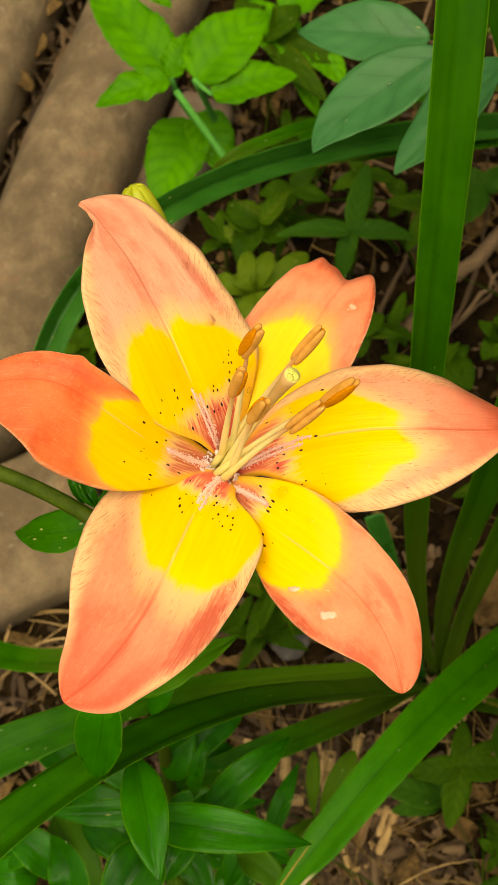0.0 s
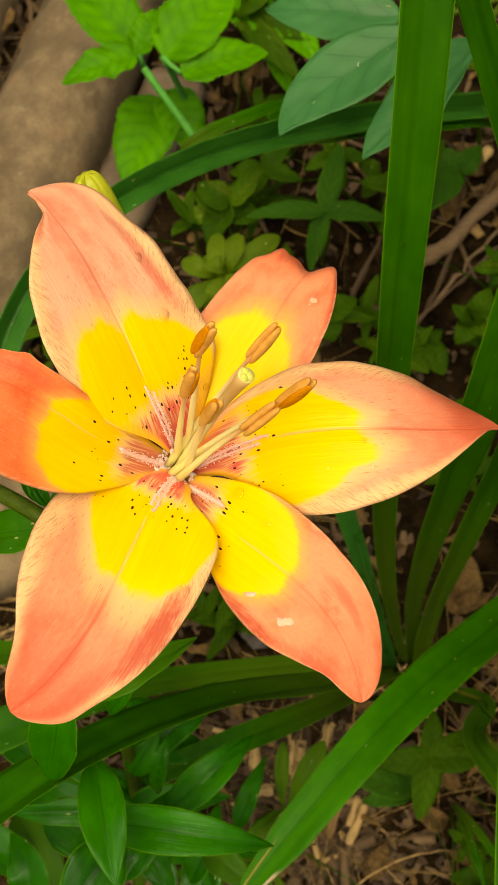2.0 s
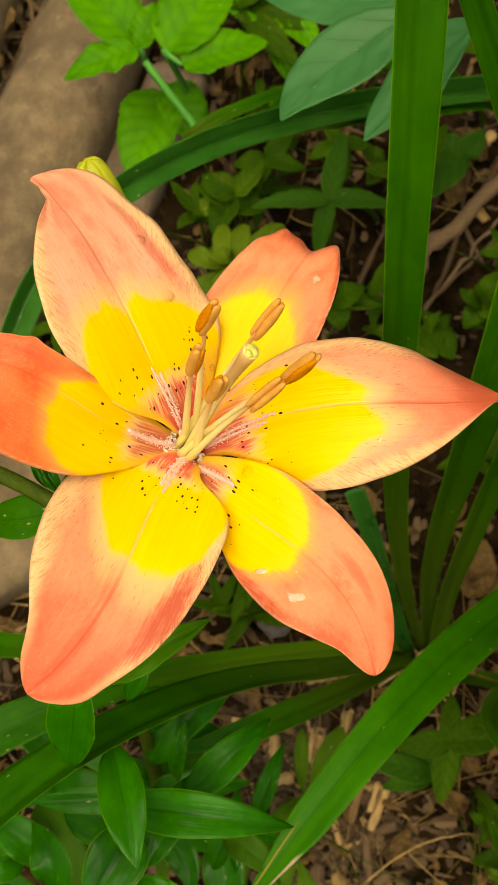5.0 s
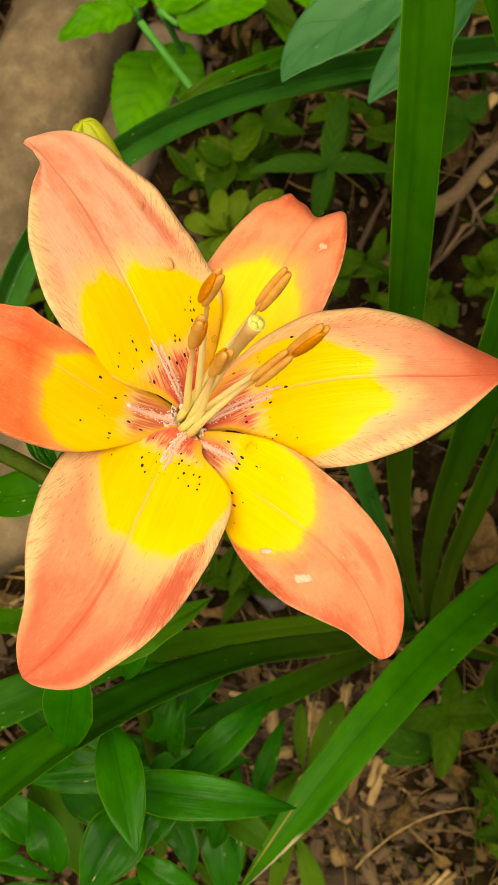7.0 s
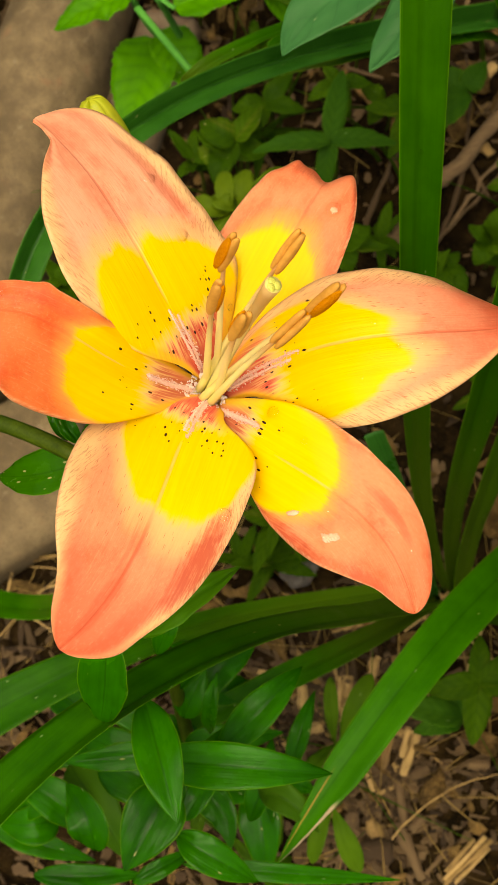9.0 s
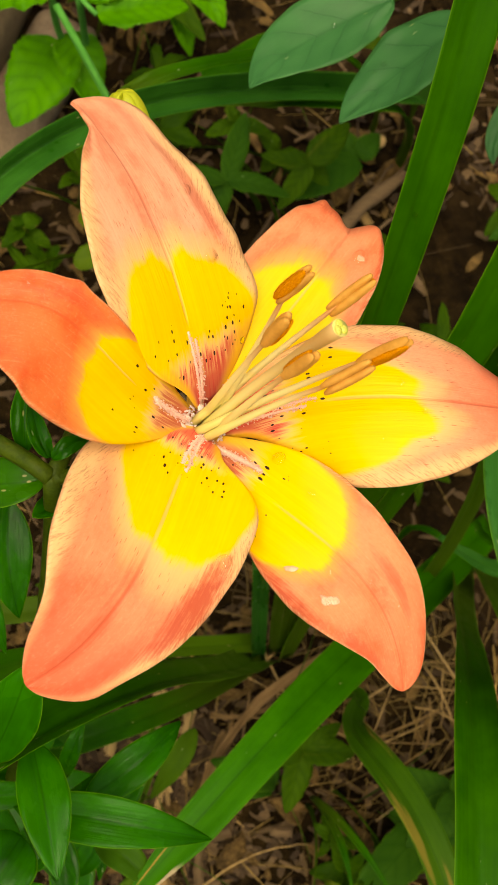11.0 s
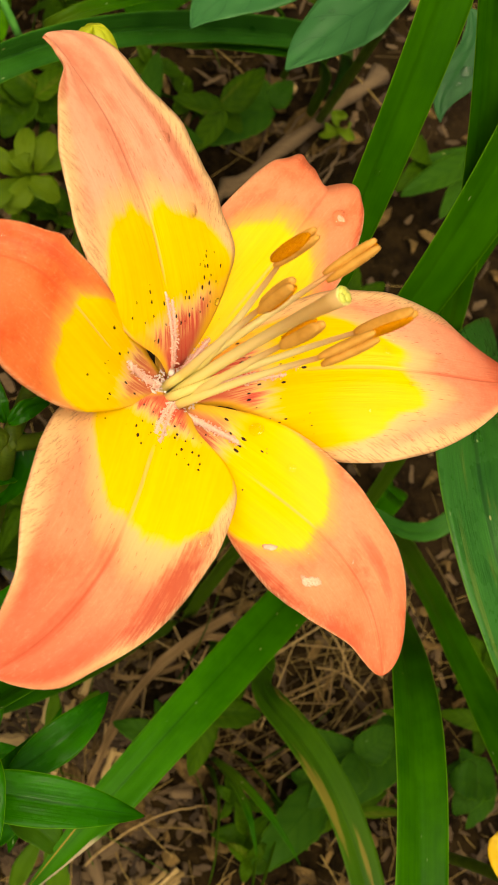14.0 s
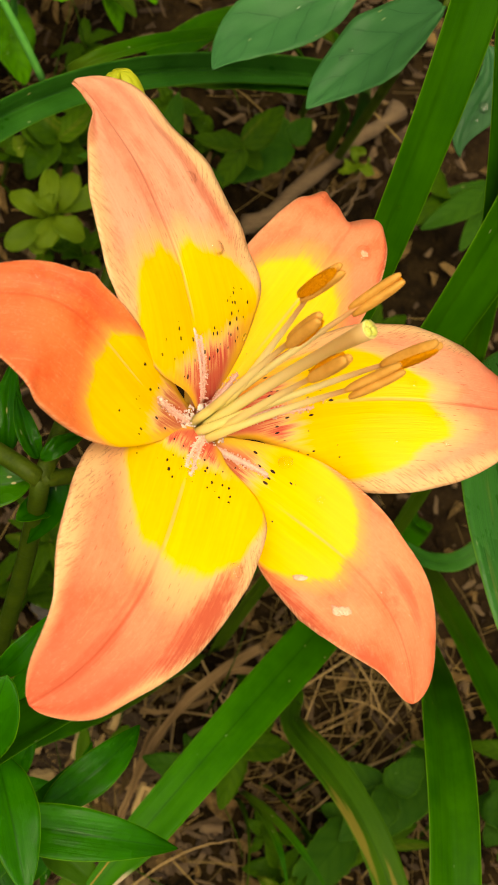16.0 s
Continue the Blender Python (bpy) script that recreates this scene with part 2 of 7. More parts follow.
def leaf_material(name, dark, light, gloss=0.38, rib=0.4, worn=0.0, veins=260.0, yellow=0.0, ribs=0, sheen=0.08, edge=0.45, ridge=0.4, dry=0.0, pale_foot=None):
    """Green leaf: lengthwise veins, mottling, a midrib, pale and brown flecks."""
    n = Nodes(name)
    u, v, _ = n.xyz(n.uv("shape"))
    across, along, _ = n.xyz(n.uv("metres"))
    seed = n.math("MULTIPLY", n.random(), 9.0)
    lines = n.noise(n.join(n.math("MULTIPLY", across, veins * 5), n.math("MULTIPLY", along, 9.0), seed), 1.0, 3.0, 0.6)
    cloud = n.noise(n.join(n.math("MULTIPLY", across, 90.0), n.math("MULTIPLY", along, 40.0), seed), 1.0, 4.0, 0.6)
    grain = n.noise(n.coord("Object"), 1400.0, 2.0)
    bands = n.noise(n.join(n.math("MULTIPLY", across, veins * 1.3), n.math("MULTIPLY", along, 2.5), seed), 1.0, 2.0, 0.5)
    lines = n.math("MULTIPLY_ADD", bands, 0.6, n.math("MULTIPLY_ADD", lines, 0.5, -0.05))
    colour = n.mix(n.step(n.math("MULTIPLY_ADD", lines, 0.35, n.math("MULTIPLY", cloud, 0.65)), 0.26, 0.74), dark, light)
    colour = n.mix(n.math("MULTIPLY", n.step(n.random(), 0.0, 1.0), 0.35), colour, light)
    if pale_foot:
        # yellower foot, also lightened to offset the bloom's shadow on it
        colour = n.mix(n.step(n.math("MULTIPLY_ADD", bands, 0.3, u), 0.30, 0.78, 0.8, 0.0), colour, pale_foot)
    if yellow:
        patch = n.step(n.noise(n.join(n.math("MULTIPLY", across, 330.0), n.math("MULTIPLY", along, 16.0), seed), 1.0, 3.0), 0.60, 0.67)
        colour = n.mix(n.math("MULTIPLY", patch, yellow), colour, (0.38, 0.24, 0.045))
    if rib >= 0:
        # dark midrib line; a high rib value also paints shade into the fold
        mid = n.step(n.math("ABSOLUTE", v), 0.01, 0.06, 1.0, 0.0)
        colour = n.mix(n.math("MULTIPLY", mid, 0.45), colour, n.mix(rib, dark, (0.0, 0.0, 0.0)))
    relief = lines
    if ribs:
        slant = n.math("FRACT", n.math("MULTIPLY_ADD", u, ribs, n.math("MULTIPLY_ADD", n.math("ABSOLUTE", v), -1.3, n.math("MULTIPLY", cloud, 0.5))))
        vein = n.step(n.math("ABSOLUTE", n.math("SUBTRACT", slant, 0.5)), 0.006, 0.038, 1.0, 0.0)
        vein = n.math("MULTIPLY", vein, n.step(n.math("ABSOLUTE", v), 0.7, 0.95, 1.0, 0.0))
        between = n.step(n.math("ABSOLUTE", n.math("SUBTRACT", slant, 0.5)), 0.02, 0.42, 0.28, 0.0)
        colour = n.mix(between, colour, dark)
        colour = n.mix(n.math("MULTIPLY", vein, 0.5), colour, n.mix(0.15, dark, (0.0, 0.0, 0.0)))
        relief = n.math("MULTIPLY_ADD", vein, -0.5, lines)
    rim = n.step(n.math("ABSOLUTE", v), 0.95, 0.99)
    colour = n.mix(n.math("MULTIPLY", rim, edge), colour, (0.12, 0.30, 0.012))
    if dry:
        burn = n.noise(n.join(n.math("MULTIPLY", across, 420.0), n.math("MULTIPLY", along, 22.0), seed), 1.0, 4.0, 0.6)
        streak = n.math("MULTIPLY", n.step(n.math("ABSOLUTE", n.math("MULTIPLY_ADD", burn, 0.25, n.math("SUBTRACT", v, 0.52))), 0.03, 0.09, 1.0, 0.0), n.step(u, 0.87, 0.91))
        colour = n.mix(n.math("MULTIPLY", streak, dry), colour, (0.42, 0.22, 0.04))
        margin = n.math("MULTIPLY", n.step(n.math("MULTIPLY_ADD", burn, -0.5, v), -1.06, -1.00, 1.0, 0.0), n.step(u, 0.90, 0.92))
        colour = n.mix(n.math("MULTIPLY", margin, dry), colour, n.mix(grain, (0.36, 0.22, 0.08), (0.62, 0.54, 0.38)))
    # flecks of mud, dried drops and bite marks; pale slashes also paint in fine glints
    spots = n.voronoi(n.join(n.math("MULTIPLY", across, 700.0 if worn > 1 else 250.0), n.math("MULTIPLY", along, 260.0 if worn > 1 else 62.0), seed), 1.0)
    pick = n.math("GREATER_THAN", n.xyz(spots.outputs["Color"])[0], 0.76 if worn > 1 else 0.84 - worn * 0.25)
    fleck = n.math("MULTIPLY", n.step(spots.outputs["Distance"], 0.16 if worn > 1 else 0.03, 0.24 if worn > 1 else 0.08, 1.0, 0.0), pick)
    chafe_glints = n.voronoi(n.join(n.math("MULTIPLY", across, 420.0), n.math("MULTIPLY", along, 110.0), seed), 1.0)
    scratch_glint = n.math("MULTIPLY", n.step(chafe_glints.outputs["Distance"], 0.05, 0.14, 1.0, 0.0), n.math("GREATER_THAN", n.xyz(chafe_glints.outputs["Color"])[1], 0.90))
    colour = n.mix(n.math("MULTIPLY", scratch_glint, 0.5), colour, (0.45, 0.52, 0.22))
    colour = n.mix(n.math("MULTIPLY", fleck, 0.8), colour, (0.46, 0.42, 0.15))
    n.bump(n.math("ADD", n.math("MULTIPLY", relief, 0.8), n.math("MULTIPLY", grain, 0.12)), ridge, 0.0007)
    return n.done(colour, n.step(cloud, 0.3, 0.7, gloss - 0.07, gloss + 0.1), sheen, 0.22, n.mix(0.5, colour, (0.09, 0.27, 0.006)))


def plain_material(name, a, b, scale, rough, spec=0.4, bump=0.3, distance=0.001, translucent=0.0, detail=5.0):
    """A surface of two tones mottled at two scales."""
    n = Nodes(name)
    p = n.coord("Object")
    big, small = n.noise(p, scale, detail), n.noise(p, scale * 7, 3.0)
    mixed = n.math("MULTIPLY_ADD", small, 0.4, n.math("MULTIPLY", big, 0.6))
    n.bump(mixed, bump, distance)
    tone = n.math("ADD", n.math("MULTIPLY", n.random(), 0.3), n.step(mixed, 0.33, 0.67, 0.0, 0.8), clamp=True)
    return n.done(n.mix(tone, a, b), n.step(small, 0.3, 0.7, rough - 0.08, rough + 0.08), spec, translucent)


def stone_material(name, a, b):
    n = Nodes(name)
    p = n.coord("Object")
    big, mid, fine = n.noise(p, 9.0, 5.0), n.noise(p, 60.0, 5.0, 0.65), n.noise(p, 700.0, 3.0, 0.7)
    c = n.mix(n.step(n.math("MULTIPLY_ADD", mid, 0.5, n.math("MULTIPLY", big, 0.5)), 0.35, 0.65), a, b)
    c = n.mix(n.step(fine, 0.45, 0.75, 0.0, 0.45), c, (0.07, 0.05, 0.035))
    rust = n.step(n.noise(p, 55.0, 3.0), 0.60, 0.70, 0.0, 0.25)
    c = n.mix(rust, c, (0.24, 0.10, 0.05))
    stain = n.step(n.noise(p, 24.0, 6.0, 0.7, 0.6), 0.52, 0.70, 0.0, 0.40)
    c = n.mix(stain, c, (0.060, 0.047, 0.030))
    scab = n.step(n.noise(p, 150.0, 3.0, 0.6), 0.62, 0.72, 0.0, 0.28)
    c = n.mix(scab, c, (0.30, 0.25, 0.16))
    pits = n.voronoi(p, 200.0)
    n.bump(n.math("ADD", n.math("MULTIPLY", fine, 0.5), n.math("ADD", n.math("MULTIPLY", mid, 1.2), n.math("MULTIPLY", pits.outputs["Distance"], 0.3))), 0.7, 0.0016)
    return n.done(c, n.step(mid, 0.3, 0.7, 0.75, 0.95), 0.25)


def soil_material():
    n = Nodes("soil")
    p = n.coord("Object")
    big, mid, fine = n.noise(p, 7.0, 4.0), n.noise(p, 70.0, 5.0, 0.65), n.noise(p, 520.0, 4.0, 0.7)
    c = n.mix(n.step(mid, 0.35, 0.68), (0.0050, 0.0031, 0.0010), (0.026, 0.0158, 0.0050))
    c = n.mix(n.step(fine, 0.55, 0.75, 0.0, 0.55), c, (0.095, 0.054, 0.020))
    c = n.mix(n.step(big, 0.45, 0.7, 0.0, 0.3), c, (0.045, 0.027, 0.013))
    n.bump(n.math("ADD", mid, n.math("MULTIPLY", fine, 0.6)), 0.9, 0.004)
    return n.done(c, 0.95, 0.05)


def wood_material(name, a, b, rough=0.85):
    """Split wood and dry stalks: grain along the piece, tone by piece."""
    n = Nodes(name)
    x, y, z = n.xyz(n.coord("Object"))
    geo = n.tree.nodes.new("ShaderNodeNewGeometry")
    r = n.math("FRACT", n.math("ADD", geo.outputs["Random Per Island"], n.random()))
    g = n.noise(n.join(n.math("MULTIPLY", x, 90.0), n.math("MULTIPLY", y, 900.0), n.math("MULTIPLY", z, 900.0)), 1.0, 4.0, 0.65)
    c = n.mix(r, a, b)
    c = n.mix(n.step(g, 0.42, 0.72, 0.0, 0.6), c, (0.06, 0.032, 0.016))
    n.bump(g, 0.6, 0.0008)
    return n.done(c, rough, 0.25)


TEPAL_SKINS = (
    tepal_material("tepal_skin_a", (0.88, 0.305, 0.160), (0.93, 0.465, 0.270), 0.455, 0.15, 0.80, ((0.62, 0.72, 0.22, 0.10, 0.55), (0.84, -0.9, 0.08, 0.25, 0.6)), True, 0.10, 0.0, 0.05, 0.35),
    tepal_material("tepal_skin_b", (0.88, 0.205, 0.076), (0.91, 0.330, 0.148), 0.53, 0.10, 0.84, ((0.88, -0.6, 0.12, 0.6, 0.7), (0.70, 1.0, 0.2, 0.14, 0.8)), False, 0.30),
    tepal_material("tepal_skin_c", (0.88, 0.235, 0.115), (0.92, 0.385, 0.20), 0.545, 0.14, 0.70, ((0.95, 0.0, 0.12, 1.0, 0.6), (0.80, -0.95, 0.14, 0.22, 0.5)), True, 0.75, 0.10, -0.09),
    # first red patch paints the shade of this tepal's right-hand fold
    tepal_material("tepal_skin_d", (0.87, 0.170, 0.058), (0.91, 0.320, 0.14), 0.48, 0.12, 0.86, ((0.68, -0.50, 0.14, 0.14, 0.5), (0.47, 1.0, 0.24, 0.22, 0.95), (0.84, 0.85, 0.12, 0.22, 0.6)), False, 0.4),
    tepal_material("tepal_skin_e", (0.86, 0.185, 0.070), (0.91, 0.325, 0.15), 0.54, 0.14, 0.74, ((0.62, -0.82, 0.17, 0.24, 0.95), (0.86, 0.03, 0.18, 0.18, 0.55), (0.80, 0.70, 0.12, 0.25, 0.3), (0.84, -0.6, 0.14, 0.25, 0.5)), True, 0.8, -0.15, 0.04),
    tepal_material("tepal_skin_f", (0.82, 0.118, 0.024), (0.885, 0.218, 0.055), 0.47, 0.15, 0.90, ((0.60, 0.55, 0.2, 0.3, 0.4),), False, 0.5),
)


def filament_material(name, start, top):
    """Pale yellow at the root, running to a redder top."""
    n = Nodes(name)
    u, _, _ = n.xyz(n.uv("shape"))
    g = n.noise(n.coord("Object"), 300.0)
    c = n.mix(n.step(u, 0.05, 0.35), (0.80, 0.75, 0.24), (0.90, 0.80, 0.37))
    c = n.mix(n.step(u, start, 0.97), c, top)
    c = n.mix(n.math("MULTIPLY", g, 0.15), c, (0.80, 0.80, 0.30))
    n.bump(g, 0.1, 0.0005)
    return n.done(c, 0.35, 0.3, 0.15)


FILAMENT = filament_material("filament", 0.50, (0.66, 0.29, 0.11))
ANTHER = plain_material("anther", (0.48, 0.215, 0.030), (0.68, 0.35, 0.070), 90, 0.6, 0.25, 0.12, 0.0004)
POLLEN = plain_material("pollen", (0.64, 0.20, 0.004), (0.78, 0.31, 0.010), 1500, 0.95, 0.1, 0.9, 0.0008)
STYLE = filament_material("style", 0.20, (0.62, 0.37, 0.13))
STIGMA = plain_material("stigma", (0.42, 0.44, 0.04), (0.64, 0.62, 0.12), 500, 0.3, 0.5, 0.4)
PAPILLA = plain_material("papilla", (0.86, 0.44, 0.33), (0.94, 0.72, 0.60), 2200, 0.7, 0.3, 0.15, 0.0002, 0.2)
NECTAR = plain_material("nectar", (0.76, 0.60, 0.52), (0.92, 0.83, 0.75), 900, 0.35, 0.5, 0.15, 0.0002, 0.25)
BUD = plain_material("bud", (0.30, 0.38, 0.012), (0.54, 0.55, 0.03), 70, 0.45, bump=0.25, translucent=0.15)
ELDER_STEM = plain_material("elder_stem", (0.045, 0.23, 0.028), (0.085, 0.31, 0.050), 160, 0.6, 0.1, bump=0.2)
STEM = plain_material("stem", (0.026, 0.052, 0.002), (0.066, 0.105, 0.006), 160, 0.5, 0.12, bump=0.2)
LILY_LEAF = leaf_material("lily_leaf", (0.003, 0.044, 0.0003), (0.018, 0.172, 0.0009), 0.22, rib=0.4, worn=0.4, veins=200, sheen=0.13, edge=0.65, ridge=0.8)
SPOTTED_LILY_LEAF = leaf_material("spotted_lily_leaf", (0.010, 0.075, 0.0006), (0.034, 0.180, 0.0015), 0.24, rib=0.2, worn=1.6, veins=200, sheen=0.14, edge=0.65)
# lighter copy of the lily leaf, its colour offsetting the bloom's shade
PALE_LILY_LEAF = leaf_material("pale_lily_leaf", (0.026, 0.115, 0.002), (0.066, 0.215, 0.005), 0.35, rib=0.0, worn=0.6, veins=200, sheen=0.08)
STRAP_LEAF = leaf_material("strap_leaf", (0.006, 0.058, 0.0003), (0.026, 0.135, 0.0008), 0.44, rib=-1, worn=0.2, sheen=0.06, edge=0.7, pale_foot=(0.060, 0.105, 0.006))
GREEN_STRAP = leaf_material("green_strap", (0.006, 0.062, 0.0004), (0.025, 0.140, 0.0014), 0.40, rib=0.1, worn=0.4, sheen=0.07, pale_foot=(0.105, 0.215, 0.010))
TORN_STRAP = leaf_material("torn_strap", (0.009, 0.088, 0.0006), (0.034, 0.190, 0.002), 0.40, rib=0.5, worn=0.7, sheen=0.07, dry=0.9)
FOLDED_STRAP = leaf_material("folded_strap", (0.006, 0.062, 0.003), (0.036, 0.165, 0.016), 0.34, rib=0.9, worn=0.4, sheen=0.12, ridge=0.7)
ROUND_WEED = leaf_material("round_weed", (0.030, 0.090, 0.003), (0.075, 0.165, 0.008), 0.55, rib=-1, veins=60, sheen=0.05)
WORN_LEAF = leaf_material("worn_leaf", (0.014, 0.070, 0.002), (0.044, 0.125, 0.004), 0.46, worn=0.8, yellow=0.45)
BLUE_STRAP = leaf_material("blue_strap", (0.009, 0.076, 0.007), (0.038, 0.192, 0.022), 0.28, rib=0.9, worn=0.3, sheen=0.24, ridge=1.0, yellow=0.12)
PEONY_LEAF = leaf_material("peony_leaf", (0.022, 0.120, 0.028), (0.052, 0.205, 0.052), 0.36, rib=0.0, worn=0.2, veins=60, ribs=5, sheen=0.20, edge=0.12)
ELDER_LEAF = leaf_material("elder_leaf", (0.024, 0.14, 0.001), (0.088, 0.32, 0.003), 0.5, rib=-1, veins=60, ribs=7)
GROUND_LEAF = leaf_material("ground_leaf", (0.013, 0.062, 0.003), (0.036, 0.110, 0.007), 0.55, rib=0.0, veins=60, ribs=6, sheen=0.05, worn=0.3)
WEED_LEAF = leaf_material("weed_leaf", (0.012, 0.044, 0.0010), (0.046, 0.108, 0.003), 0.55, rib=0.0, veins=60, ribs=5, sheen=0.04, yellow=0.10, worn=0.4, edge=0.1)
SEEDLING_LEAF = leaf_material("seedling_leaf", (0.055, 0.11, 0.004), (0.12, 0.19, 0.008), 0.55, rib=-1, veins=60)
YELLOW_PETAL = plain_material("yellow_petal", (0.78, 0.46, 0.01), (0.88, 0.60, 0.03), 60, 0.5, bump=0.2, translucent=0.2)
STONE = stone_material("kerb_stone", (0.094, 0.068, 0.032), (0.232, 0.174, 0.090))
PALE_STONE = stone_material("pale_stone", (0.12, 0.085, 0.05), (0.23, 0.175, 0.11))
GREY_STONE = stone_material("grey_stone", (0.055, 0.050, 0.042), (0.16, 0.15, 0.13))
SOIL = soil_material()
CHIP = wood_material("wood_chip", (0.020, 0.0125, 0.0055), (0.140, 0.092, 0.042))
PALE_CHIP = wood_material("pale_chip", (0.20, 0.125, 0.040), (0.54, 0.37, 0.145))
STRAW = wood_material("straw", (0.030, 0.018, 0.004), (0.34, 0.228, 0.062))
ROOT = wood_material("root_bark", (0.050, 0.033, 0.015), (0.16, 0.108, 0.054), 0.95)
DEAD_STRAP = leaf_material("withered_leaf", (0.110, 0.062, 0.022), (0.30, 0.19, 0.085), 0.6, rib=0.5, veins=200, sheen=0.05, edge=0.0)
DEAD_LEAF = plain_material("dead_leaf", (0.030, 0.018, 0.006), (0.19, 0.118, 0.038), 140, 0.85, 0.1, 0.8, 0.002)


def water_material():
    """Clear beads: what lies under shows through, with a bright sheen."""
    n = Nodes("water")
    clear, sheen, mixed = n.tree.nodes.new("ShaderNodeBsdfTransparent"), n.tree.nodes.new("ShaderNodeBsdfGlossy"), n.tree.nodes.new("ShaderNodeMixShader")
    fres = n.tree.nodes.new("ShaderNodeFresnel")
    n.put(fres.inputs["IOR"], 1.25), n.put(sheen.inputs["Roughness"], 0.04), n.put(clear.inputs["Color"], (0.99, 0.98, 0.96))
    n.put(mixed.inputs[0], fres.outputs[0])
    n.tree.links.new(clear.outputs[0], mixed.inputs[1]), n.tree.links.new(sheen.outputs[0], mixed.inputs[2])
    n.tree.links.new(mixed.outputs[0], n.out.inputs["Surface"])
    return n.mat


WATER = water_material()
WHITE_MARK = plain_material("dried_film", (0.88, 0.34, 0.19), (0.90, 0.46, 0.30), 600, 0.35, 0.6, 0.2)


# ---- mesh helpers ----
def part(name, bm, material, parent=None, label=""):
    """One mesh object from bm, under a thing or a part."""
    me = bpy.data.meshes.new(name)
    bm.normal_update()
    bm.to_mesh(me)
    bm.free()
    me.materials.append(material)
    for p in me.polygons:
        p.use_smooth = True
    ob = new(name, me)
    if parent is not None:
        ob.parent = parent
    return tagged(ob, label)


def thing(name, label, category, group=""):
    """An Empty at the base of a thing made of parts. Its parts are built in world metres."""
    ob = tagged(new(name), label, category, group)
    return ob


def bezier(p, u):
    a, b, c, d = p
    k = 1 - u
    return a * k**3 + b * (3 * k * k * u) + c * (3 * k * u * u) + d * u**3


def slope(p, u):
    a, b, c, d = p
    k = 1 - u
    return ((b - a) * (3 * k * k) + (c - b) * (6 * k * u) + (d - c) * (3 * u * u)).normalized()


def outline(kind, u):
    """Half width along a blade, as a share of its full one."""
    if kind == "tepal":
        s = min(u / 0.35, 1)
        return (0.10 + 0.90 * s * (2 - s) + 0.16 * (1 - s) ** 2) * math.sqrt(max(1 - u**5, 0))
    if kind == "leaf":
        return math.sin(math.pi * min(max(u, 0), 1) ** 0.75) ** 0.9 + 0.02
    if kind == "strap":
        return min((1 - u) / 0.45, 1) ** 0.6 * min(0.55 + u * 2.5, 1) + 0.01
    if kind == "round":
        return math.sin(math.pi * min(max(u, 0), 1) ** 1.5) ** 0.6 + 0.02
    if kind == "toothed":
        return math.sin(math.pi * min(max(u, 0), 1) ** 0.65) ** 0.7 + 0.02
    if kind == "taper":
        return min((1 - u) / 0.13, 1) ** 0.7 + 0.01
    return 1.0


